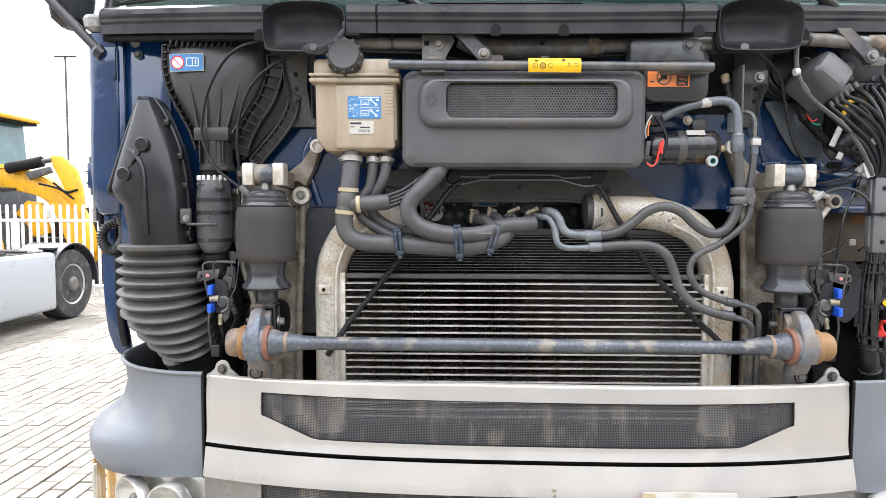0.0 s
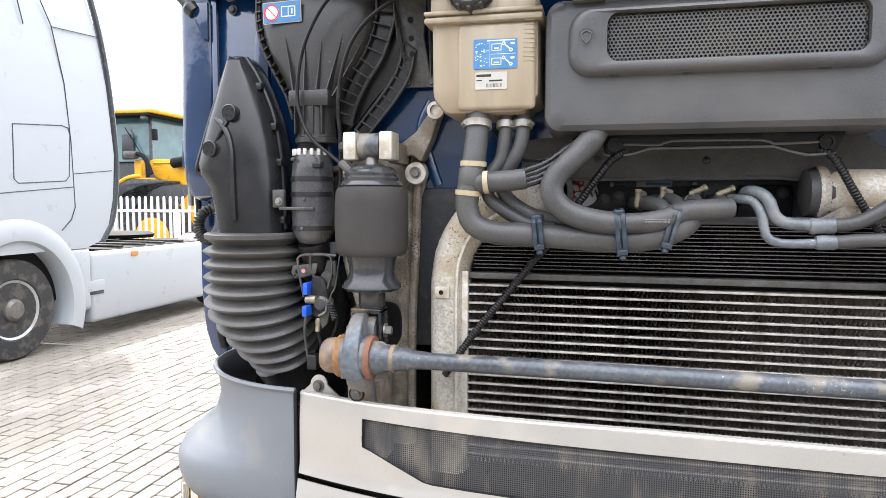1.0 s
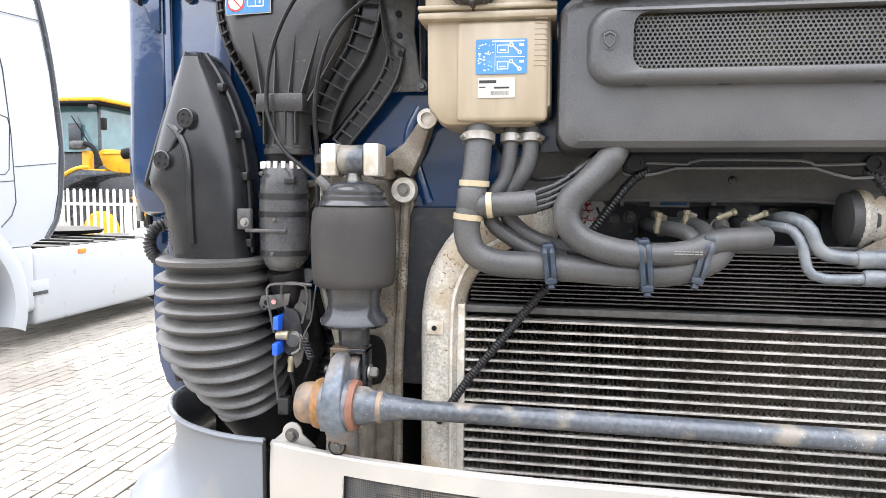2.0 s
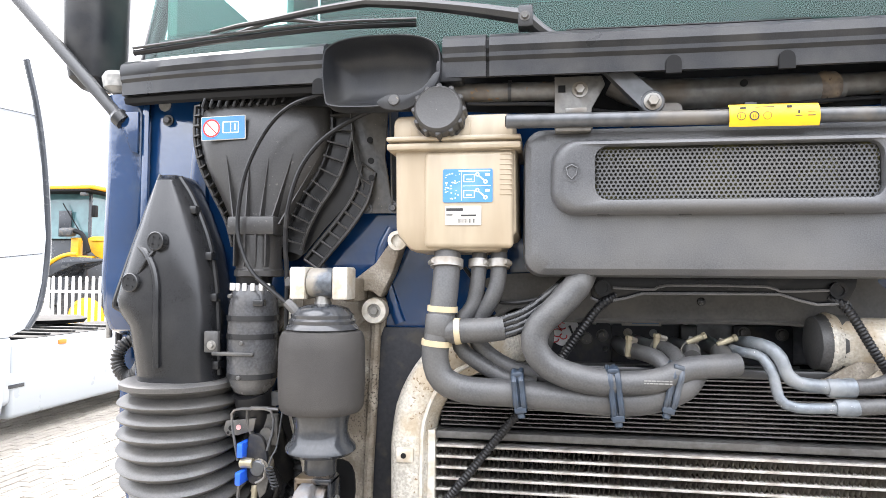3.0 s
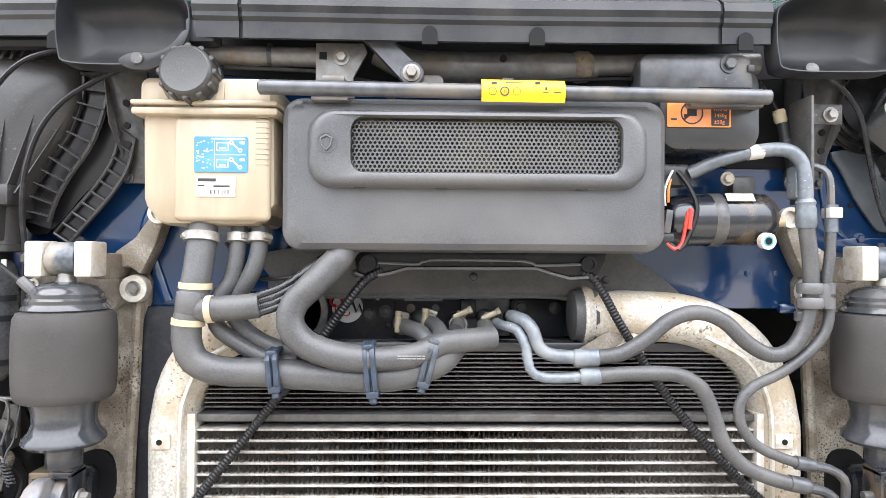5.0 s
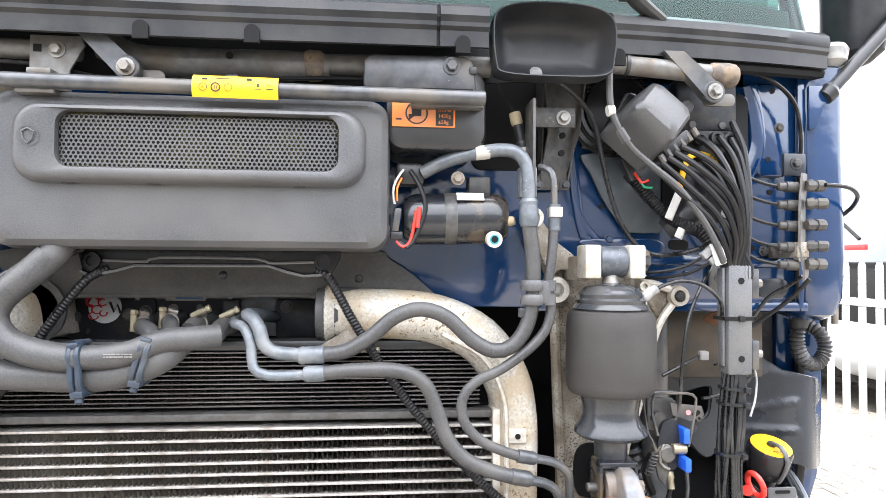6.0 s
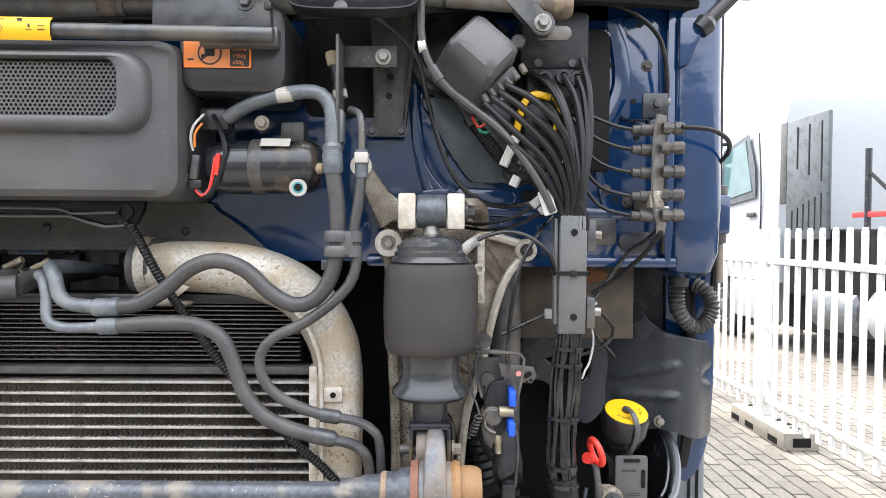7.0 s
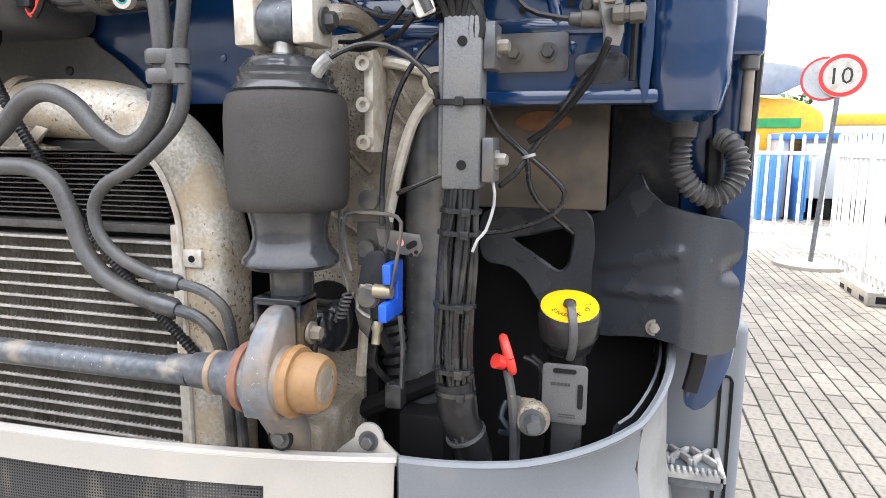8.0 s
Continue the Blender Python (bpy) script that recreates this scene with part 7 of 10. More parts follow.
# refrigerant lines: bare aluminium ends and rubber middles
l1 = thing("refrigerant_hose", (0.35, 1.70, 1.53), "rubber refrigerant hose with dull aluminium ends", "hose", group="engine bay hoses")
part("pipe", tube([(0.300, 1.935, 1.575), (0.290, 1.82, 1.588), (0.283, 1.745, 1.594), (0.298, 1.715, 1.590), (0.311, 1.703, 1.574), (0.318, 1.699, 1.551), (0.334, 1.697, 1.537), (0.36, 1.695, 1.533), (0.385, 1.695, 1.531)], 0.0115, 12), ALU_PIPE, l1)
part("ferrule", lathe([(0, 0.0135), (0.006, 0.0155), (0.012, 0.0145), (0.018, 0.0155), (0.024, 0.0145), (0.030, 0.0155), (0.040, 0.0155), (0.042, 0.013)], (0.377, 1.695, 1.530), (1, 0, 0.04), 18), ALU_PIPE, l1)
part("rubber", tube([(0.415, 1.695, 1.5315), (0.455, 1.692, 1.538), (0.495, 1.688, 1.562), (0.535, 1.685, 1.595), (0.578, 1.682, 1.608), (0.622, 1.682, 1.594), (0.662, 1.682, 1.558), (0.700, 1.682, 1.538), (0.733, 1.682, 1.546), (0.758, 1.684, 1.580), (0.769, 1.685, 1.63), (0.769, 1.685, 1.69), (0.762, 1.685, 1.75)], 0.0128, 14), RUBBER, l1)
part("ferrule", lathe([(0, 0.0145), (0.006, 0.0165), (0.03, 0.0165), (0.036, 0.0150), (0.042, 0.0165), (0.048, 0.013)], (0.762, 1.685, 1.748), (-0.03, 0, 1), 18), ALU_PIPE, l1)
part("pipe", tube([(0.761, 1.685, 1.79), (0.760, 1.685, 1.825), (0.757, 1.688, 1.855), (0.742, 1.692, 1.875), (0.715, 1.695, 1.880), (0.665, 1.70, 1.873), (0.62, 1.71, 1.860), (0.582, 1.725, 1.842)], 0.0118, 12), ALU_PIPE, l1)
part("label", lathe([(-0.012, 0.0122), (-0.012, 0.0126), (0.012, 0.0126), (0.012, 0.0122)], (0.682, 1.698, 1.8755), (1, 0, 0.13), 16), LABEL_WHITE, l1)
part("block", box((0.747, 1.69, 1.798), (0.777, 1.72, 1.852), 0.003), ALU_PIPE, l1)
l2 = thing("refrigerant_hose", (0.5, 1.69, 1.30), "rubber refrigerant hose with dull aluminium ends", "hose", group="engine bay hoses")
part("pipe", tube([(0.255, 1.935, 1.570), (0.255, 1.80, 1.580), (0.262, 1.74, 1.580), (0.286, 1.71, 1.574), (0.299, 1.698, 1.545), (0.304, 1.69, 1.513), (0.328, 1.688, 1.499), (0.395, 1.688, 1.500)], 0.0085, 12), ALU_PIPE, l2)
part("ferrule", lathe([(0, 0.011), (0.005, 0.0135), (0.030, 0.0135), (0.036, 0.011)], (0.386, 1.688, 1.501), (1, 0, 0.02), 18), ALU_PIPE, l2)
part("rubber", tube([(0.415, 1.688, 1.502), (0.48, 1.685, 1.507), (0.545, 1.683, 1.505), (0.585, 1.682, 1.484), (0.606, 1.682, 1.44), (0.622, 1.682, 1.395), (0.655, 1.683, 1.357), (0.70, 1.684, 1.336), (0.738, 1.685, 1.325)], 0.0122, 14), RUBBER, l2)
part("ferrule", lathe([(0, 0.0135), (0.03, 0.0135), (0.036, 0.010)], (0.733, 1.685, 1.327), (1, 0, -0.2), 16), STEEL_GREY, l2)
part("pipe", tube([(0.76, 1.685, 1.320), (0.79, 1.688, 1.313), (0.812, 1.69, 1.298), (0.820, 1.70, 1.27), (0.822, 1.71, 1.20), (0.822, 1.72, 1.05)], 0.0085, 10), STEEL_GREY, l2)
l3 = thing("refrigerant_hose", (0.75, 1.68, 1.30), "thin rubber refrigerant hose with a white tag", "hose", group="engine bay hoses")
part("rubber", tube([(0.806, 1.690, 1.745), (0.802, 1.686, 1.70), (0.795, 1.684, 1.65), (0.800, 1.684, 1.61), (0.790, 1.682, 1.573), (0.760, 1.68, 1.540), (0.715, 1.68, 1.508), (0.670, 1.68, 1.486), (0.648, 1.68, 1.458), (0.652, 1.68, 1.420), (0.680, 1.682, 1.388), (0.725, 1.684, 1.367), (0.755, 1.685, 1.358)], 0.0088, 12), RUBBER, l3)
part("ferrule", lathe([(0, 0.0115), (0.028, 0.0115), (0.032, 0.009)], (0.744, 1.685, 1.3605), (1, 0, -0.17), 16), STEEL_GREY, l3)
part("pipe", tube([(0.77, 1.685, 1.356), (0.805, 1.688, 1.348), (0.830, 1.692, 1.330), (0.838, 1.70, 1.30), (0.840, 1.71, 1.20), (0.840, 1.72, 1.05)], 0.0075, 10), STEEL_GREY, l3)
part("ferrule", lathe([(0, 0.0105), (0.045, 0.0105)], (0.807, 1.690, 1.742), (0, 0, 1), 14), ALU_PIPE, l3)
part("pipe", tube([(0.807, 1.69, 1.785), (0.806, 1.692, 1.83), (0.800, 1.70, 1.848), (0.785, 1.71, 1.855)], 0.006, 8), STEEL_GREY, l3)
part("white_tag", box((0.797, 1.676, 1.765), (0.818, 1.702, 1.782), 0.001), LABEL_WHITE, l3)
cl = thing("hose_clip", (0.783, 1.69, 1.615), "grey plastic double hose clip", "clip")
for z in (1.624, 1.648):
    part("ring", lathe([(-0.009, 0.014), (-0.009, 0.0185), (-0.006, 0.0205), (0.006, 0.0205), (0.009, 0.0185), (0.009, 0.014)], (0.768, 1.685, z), (0, 0, 1), 24), PLASTIC, cl)
    part("ring", lathe([(-0.009, 0.010), (-0.009, 0.0125), (0.009, 0.0125), (0.009, 0.010)], (0.796, 1.684, z), (0, 0, 1), 20), PLASTIC, cl)
part("bridge", box((0.775, 1.672, 1.618), (0.797, 1.698, 1.656), 0.003), PLASTIC, cl)
part("tongue", box((0.744, 1.68, 1.594), (0.756, 1.692, 1.610), 0.002), STEEL_GREY, cl)

for pts in ([(0.055, 1.735, 1.672), (0.028, 1.725, 1.655), (-0.003, 1.72, 1.616), (-0.05, 1.72, 1.548), (-0.09, 1.728, 1.489), (-0.124, 1.735, 1.45), (-0.165, 1.74, 1.398), (-0.207, 1.735, 1.345), (-0.25, 1.735, 1.29), (-0.31, 1.735, 1.20)],
            [(0.398, 1.738, 1.672), (0.424, 1.73, 1.655), (0.462, 1.728, 1.588), (0.502, 1.73, 1.524), (0.545, 1.733, 1.463), (0.583, 1.735, 1.414), (0.640, 1.735, 1.35), (0.690, 1.735, 1.30), (0.74, 1.735, 1.255), (0.78, 1.735, 1.21)]):
    o = thing("cable_conduit", pts[-1], "black corrugated cable conduit crossing the cooler", "conduit", group="cable conduits")
    part("conduit", corrugated(pts, 0.0085, 0.006, 0.16, 10), RUBBER_BLACK, o)

# ---- dark carrier behind the hoses ----
def holed_plate(outline, holes, y0, y1):
    """A flat piece with round holes (x, z, radius) cut through it."""
    b = bmesh.new()
    loops = [outline] + [[(hx + r * math.cos(2 * math.pi * k / 24), hz + r * math.sin(2 * math.pi * k / 24)) for k in range(24)] for hx, hz, r in holes]
    edges = []
    for ol in loops:
        vs = [b.verts.new((x, y0, z)) for x, z in ol]
        edges += [b.edges.new((vs[k], vs[(k + 1) % len(vs)])) for k in range(len(vs))]
    bmesh.ops.triangle_fill(b, edges=edges, use_beauty=True)
    ext = bmesh.ops.extrude_face_region(b, geom=list(b.faces))
    for v in [g for g in ext["geom"] if isinstance(g, bmesh.types.BMVert)]:
        v.co.y = y1
    return b


GALV = material("galvanised_rail", (0.16, 0.165, 0.17), 0.42, metal=0.4, vary=0.3, grain=90, bump=0.1, dirt=0.35, dirt_color=(0.10, 0.10, 0.10), dirt_scale=20)
carr = thing("pipe_carrier", (0.17, 1.94, 1.53), "black steel carrier plate with bolts, holes and small white label", "bracket")
part("rail", box((-0.20, 1.944, 1.535), (0.46, 1.96, 1.622), 0.004), GALV, carr, "grey galvanised rail")
part("plate", holed_plate(rounded(-0.095, 1.532, 0.068, 1.611, 0.008), [(0.055, 1.559, 0.006), (-0.060, 1.548, 0.006)], 1.932, 1.940), CARRIER, carr)
part("plate", holed_plate(rounded(0.070, 1.532, 0.200, 1.609, 0.004), [(0.151, 1.592, 0.008), (0.10, 1.565, 0.011), (0.19, 1.568, 0.013)], 1.938, 1.943), CARRIER, carr)
part("plate", plate(rounded(0.302, 1.534, 0.413, 1.611, 0.006), 1.930, 1.942, 0.003), CARRIER, carr)
part("block", box((0.200, 1.918, 1.575), (0.232, 1.942, 1.611), 0.004), PLASTIC_DARK, carr)
part("lower_lip", tube([(-0.12, 1.925, 1.527), (0.1, 1.925, 1.5275), (0.42, 1.925, 1.529)], 0.006, 8), PLASTIC_DARK, carr)
for x, z in ((-0.082, 1.575), (0.018, 1.580), (0.050, 1.586), (0.322, 1.596), (0.392, 1.594)):
    part("bolt", lathe([(0, 0.0125), (0.003, 0.0125), (0.003, 0.0095), (0.009, 0.009), (0.010, 0.006)], (x, 1.932, z), (0, -1, 0), 16), STEEL, carr)
part("screw", bolt((0.101, 1.938, 1.592), 0.006, 0.004), ZINC, carr)
for x, z in ((0.034, 1.613), (0.212, 1.613)):
    part("white_tab", box((x - 0.004, 1.928, z - 0.005), (x + 0.004, 1.936, z + 0.005), 0.001), WHITE_PLASTIC, carr)
lab = part("label", plate(rounded(0.088, 1.607, 0.165, 1.620, 0.001), 1.929, 1.931, 0.0), LABEL_WHITE, carr, "small white and blue label")
part("blue_stripe", plate(rounded(0.108, 1.611, 0.160, 1.617, 0.001), 1.9280, 1.9285, 0.0), LABEL_BLUE, lab)
# disc painted in bright colours instead of a lit view through the carrier's hole
disc = thing("hole_view_disc", (-0.02, 1.942, 1.56), "round red and white disc standing for the bright view through a carrier hole", "sticker")
part("white_field", lathe([(0, 0.031), (0.002, 0.031)], (-0.026, 1.9305, 1.594), (0, -1, 0), 28), material("hole_view_white", (0.84, 0.83, 0.81), 0.35, vary=0.05, bump=0.0), disc)
bm = bmesh.new()
for k, (cx, cz, r) in enumerate(((-0.048, 1.606, 0.012), (-0.040, 1.590, 0.010), (-0.030, 1.604, 0.008), (-0.046, 1.578, 0.009), (-0.028, 1.583, 0.007), (-0.035, 1.617, 0.007))):
    tube([(cx + r * math.cos(a), 1.9270, cz + r * math.sin(a) * 0.8) for a in [0.5 * k + 1.5 * math.pi * q / 10 for q in range(11)]], 0.0030, 6, smooth=False, bm=bm, squash=0.4)
part("red_swirl", bm, material("hole_view_red", (0.72, 0.03, 0.04), 0.4, vary=0.1, bump=0.0), disc)
part("black_stroke", tube([(-0.016, 1.9270, 1.605), (-0.008, 1.9270, 1.585), (-0.002, 1.9270, 1.60), (0.004, 1.9270, 1.583)], 0.0025, 6, smooth=False, squash=0.4), PRINT_BLACK, disc)
shroud = thing("fan_shroud_ring", (-0.11, 1.83, 1.54), "dark metal ring of the fan shroud behind the hoses", "ring")
part("ring", lathe([(0, 0.06), (0.012, 0.062), (0.012, 0.05), (0.0, 0.05)], (-0.11, 1.83, 1.595), (0, -1, 0), 32), STEEL, shroud)
sm = thing("wire_loom", (0.0, 1.70, 1.66), "thin black wire loom below the tank", "cable")
part("loom", tube([(-0.21, 1.74, 1.72), (-0.165, 1.74, 1.665), (-0.11, 1.735, 1.658), (-0.05, 1.73, 1.675), (0.02, 1.73, 1.705)], 0.004, 8), RUBBER_BLACK, sm)
cb = thing("brake_cable", (-0.52, 1.70, 1.64), "thin black cable looping down over the funnel", "cable", group="funnel cables")
part("cable", tube([(-0.44, 1.70, 2.045), (-0.468, 1.705, 2.037), (-0.53, 1.705, 2.018), (-0.58, 1.71, 1.975), (-0.620, 1.71, 1.895), (-0.634, 1.71, 1.802), (-0.62, 1.705, 1.745), (-0.595, 1.70, 1.705), (-0.555, 1.70, 1.672), (-0.518, 1.70, 1.643)], 0.0042, 8), RUBBER_BLACK, cb)
part("elbow", tube([(-0.530, 1.70, 1.655), (-0.512, 1.70, 1.638), (-0.503, 1.71, 1.625)], 0.009, 10), PLASTIC, cb)
cb = thing("brake_cable", (-0.545, 1.72, 1.55), "thin black cable looping down over the funnel", "cable", group="funnel cables")
part("cable", tube([(-0.335, 1.71, 2.02), (-0.37, 1.715, 2.010), (-0.42, 1.72, 1.99), (-0.475, 1.72, 1.955), (-0.515, 1.72, 1.905), (-0.537, 1.72, 1.84), (-0.546, 1.725, 1.772), (-0.543, 1.73, 1.70), (-0.543, 1.73, 1.60), (-0.545, 1.74, 1.50)], 0.0045, 8), RUBBER_BLACK, cb)

# ---- electrical side ----
jb = thing("junction_box", (0.98, 1.72, 1.85), "dark grey rounded plastic junction box on the blue wall", "junction box")
JX, JZ = 1.0, 1.952
secs = []
for y, g in ((1.79, -0.004), (1.72, 0.0), (1.690, 0.003), (1.680, 0.010), (1.676, 0.022)):
    secs.append([(x, y, z) for x, z in rounded(JX - 0.049 + g, JZ - 0.045 + g, JX + 0.049 - g, JZ + 0.045 - g, 0.013, 5)])
part("lid", turned(loft(secs), about((JX, 1.70, JZ), -26, 41, -4)), PLASTIC, jb)
part("base", turned(box((JX - 0.055, 1.775, JZ - 0.055), (JX + 0.045, 1.84, JZ + 0.045), 0.015, 3), about((JX, 1.80, JZ), 0, 30, 0)), PLASTIC_DARK, jb)
part("socket_block", turned(box((JX + 0.005, 1.70, JZ - 0.066), (JX + 0.065, 1.77, JZ - 0.043), 0.004), about((JX + 0.03, 1.73, JZ - 0.055), 0, -38, 0)), PLASTIC_DARK, jb)
for k in range(6):
    p = Vector((JX + 0.003 + 0.012 * k, 1.705, JZ - 0.072 + 0.0098 * k))
    part("plug", rod(p, p + Vector((0.008, -0.002, -0.014)), 0.0056, 8, 0.001), STEEL_GREY, jb)

panel_r = thing("access_panel", (1.0, 1.845, 1.74), "dark grey pressed access panel on the blue wall", "panel")
part("panel", plate(smooth_outline([(0.900, 1.90), (0.918, 1.868), (0.943, 1.817), (0.966, 1.782), (0.989, 1.752), (1.005, 1.748), (1.050, 1.748), (1.064, 1.756), (1.064, 1.842), (1.064, 1.893), (1.04, 1.90), (0.96, 1.905)], 2), 1.838, 1.846, 0.002), PANEL_MID, panel_r)
part("back_plate", plate(smooth_outline([(0.924, 2.040), (0.97, 2.046), (1.017, 2.046), (1.055, 2.03), (1.062, 1.99), (1.062, 1.93), (1.06, 1.912), (0.92, 1.912), (0.902, 1.92), (0.897, 1.962), (0.905, 2.01)], 2), 1.836, 1.847, 0.002), PLASTIC_DARK, panel_r, "black moulded plate behind the junction box")
part("bolt", bolt((0.918, 1.836, 1.935), 0.008, 0.006), ZINC, panel_r)
# flat near-black plate for the unlit opening behind the plugs
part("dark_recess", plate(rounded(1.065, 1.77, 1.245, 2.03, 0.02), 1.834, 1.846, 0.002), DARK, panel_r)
conn = thing("connector_block", (1.15, 1.80, 1.90), "black multi-plug connector block with cable bosses", "connector")
part("cover", plate(rounded(1.075, 1.945, 1.195, 2.045, 0.008), 1.79, 1.835, 0.004), CARRIER, conn)
part("body", box((1.085, 1.785, 1.865), (1.185, 1.84, 1.945), 0.006), CARRIER, conn)
for x, z in ((1.105, 1.955), (1.165, 1.955)):
    part("cover_screw", lathe([(0, 0.007), (0.003, 0.007)], (x, 1.79, z), (0, -1, 0), 12), STEEL, conn)
for x, z in ((1.115, 1.925), (1.148, 1.928), (1.11, 1.885), (1.172, 1.925)):
    part("boss", lathe([(0, 0.013), (0.012, 0.013), (0.012, 0.008), (0.004, 0.008)], (x, 1.785, z), (0, -1, 0), 16), PLASTIC_DARK, conn)
part("yellow_lever", tube([(1.060, 1.758, 1.812), (1.066, 1.757, 1.838), (1.073, 1.756, 1.869), (1.083, 1.756, 1.886), (1.098, 1.757, 1.893), (1.122, 1.758, 1.888)], 0.0062, 8, squash=0.6), YELLOW, conn, "yellow plastic lever")
part("yellow_lever", tube([(1.126, 1.758, 1.888), (1.137, 1.757, 1.873), (1.134, 1.757, 1.85), (1.126, 1.758, 1.822)], 0.0058, 8, squash=0.6), YELLOW, conn)
part("lever_block", box((1.078, 1.762, 1.80), (1.122, 1.80, 1.88), 0.006), CARRIER, conn)
for a, b in (((1.042, 1.757, 1.770), (1.066, 1.757, 1.826)), ((1.150, 1.757, 1.775), (1.158, 1.757, 1.80)), ((1.058, 1.752, 1.735), (1.066, 1.752, 1.752))):
    part("white_tag", tube([a, b], 0.008, 6, smooth=False, squash=0.5), WHITE_PLASTIC, conn)
part("plug_boot", lathe([(0, 0.02), (0.02, 0.028), (0.06, 0.03), (0.08, 0.02)], (1.055, 1.80, 1.75), (0.6, -0.3, 0.5), 14), PLASTIC_DARK, conn)

# cable rail with its loom
rail = thing("cable_rail", (1.155, 1.73, 1.20), "grey plastic cable channel holding a thick black loom", "cable channel")
part("channel", bevel(plate([(1.130, 1.488), (1.176, 1.488), (1.178, 1.687), (1.132, 1.687)], 1.708, 1.742, 0.004, 2), 0.0), CHANNEL, rail)
part("side_cheek", box((1.124, 1.716, 1.503), (1.130, 1.735, 1.680), 0.002), CHANNEL, rail)
bm = bmesh.new()
for lo, hi in (((1.121, 1.7055, 1.586), (1.181, 1.708, 1.593)), ((1.121, 1.7055, 1.586), (1.1235, 1.745, 1.593)), ((1.178, 1.7055, 1.586), (1.181, 1.745, 1.593))):
    box(lo, hi, 0.0006, 1, bm=bm)
box((1.148, 1.700, 1.584), (1.158, 1.7058, 1.595), 0.001, 1, bm=bm)
part("cable_tie", bm, RUBBER_BLACK, rail, "black cable tie round the channel")
for z in (1.657, 1.517):
    part("hole", rod((1.155, 1.7065, z), (1.155, 1.711, z), 0.0058, 14), DARK, rail)
for z in (1.652, 1.523):
    part("bracket", box((1.178, 1.712, z - 0.026), (1.192, 1.75, z + 0.026), 0.002), STEEL_GREY, rail)
    part("bracket_bolt", bolt((1.190, 1.73, z), 0.008, 0.012, (1, -0.2, 0)), ZINC, rail)
loom_rnd = random.Random(4)
for k in range(22):
    a = 2 * math.pi * k / 17 if k < 17 else 2 * math.pi * (k - 17) / 5
    q = loom_rnd.uniform(0.0175, 0.0215) if k < 17 else 0.010
    ph = loom_rnd.uniform(-0.7, 0.7)
    def at(z, cx, spread):
        w = a + ph * (1.49 - z) * 5
        return (cx + q * spread * math.cos(w) + 0.0012 * math.sin(40 * z + k), 1.728 + q * spread * 0.9 * math.sin(w), z)
    part("cable", tube([at(1.50, 1.153, 0.85), at(1.455, 1.150, 0.95), at(1.40, 1.146, 1.1), at(1.33, 1.143, 1.0), at(1.27, 1.142, 1.05), at(1.22, 1.148, 0.95), (1.158 + q * math.cos(a) * 0.9, 1.735 + q * math.sin(a), 1.165)], 0.0036, 7, 0.02), LOOM, rail)
part("white_wire", tube([(1.178, 1.73, 1.512), (1.190, 1.725, 1.495), (1.192, 1.722, 1.470), (1.184, 1.715, 1.44), (1.176, 1.708, 1.43), (1.170, 1.706, 1.415)], 0.0019, 8), PALE, rail, "thin white wire")
for z, cx, w in ((1.462, 1.150, 0.0245), (1.435, 1.1485, 0.0255), (1.345, 1.1435, 0.0258), (1.262, 1.1425, 0.0255), (1.232, 1.1455, 0.025)):
    part("cable_tie", lathe([(-0.0028, w), (-0.0028, w + 0.0015), (0.0028, w + 0.0015), (0.0028, w)], (cx, 1.7275, z), (0.04, 0.03, 1), 20), LOOM, rail)
    part("tie_head", box((cx + 0.008, 1.698, z - 0.005), (cx + 0.018, 1.706, z + 0.005), 0.001), LOOM, rail)
part("sleeve", tube([(1.143, 1.728, 1.245), (1.148, 1.73, 1.20), (1.160, 1.74, 1.165), (1.166, 1.75, 1.13)], 0.0245, 16), RUBBER_BLACK, rail)
part("sleeve_rim", lathe([(-0.002, 0.0262), (-0.002, 0.0272), (0.002, 0.0272), (0.002, 0.0262)], (1.157, 1.736, 1.172), (0.35, 0.25, -1), 20), STEEL_GREY, rail)
# cables from the junction box and connector into the channel
starts = [((0.992, 1.70, 1.855), (1.035, 1.69, 1.81), (1.085, 1.69, 1.768), (1.120, 1.70, 1.72)), ((1.004, 1.70, 1.865), (1.045, 1.69, 1.825), (1.10, 1.69, 1.775), (1.130, 1.70, 1.725)),
          ((1.016, 1.70, 1.875), (1.058, 1.685, 1.84), (1.112, 1.685, 1.785), (1.138, 1.695, 1.73)), ((1.028, 1.70, 1.885), (1.07, 1.68, 1.85), (1.122, 1.68, 1.80), (1.146, 1.695, 1.735)),
          ((1.04, 1.70, 1.895), (1.085, 1.68, 1.865), (1.13, 1.68, 1.815), (1.152, 1.695, 1.74)),
          ((1.115, 1.77, 1.925), (1.135, 1.745, 1.89), (1.152, 1.72, 1.82), (1.160, 1.71, 1.74)), ((1.148, 1.77, 1.928), (1.162, 1.74, 1.88), (1.168, 1.72, 1.81), (1.166, 1.71, 1.74)),
          ((1.11, 1.77, 1.885), (1.130, 1.75, 1.86), (1.148, 1.725, 1.80), (1.156, 1.715, 1.735)), ((1.172, 1.77, 1.925), (1.178, 1.745, 1.88), (1.178, 1.725, 1.80), (1.170, 1.715, 1.74))]
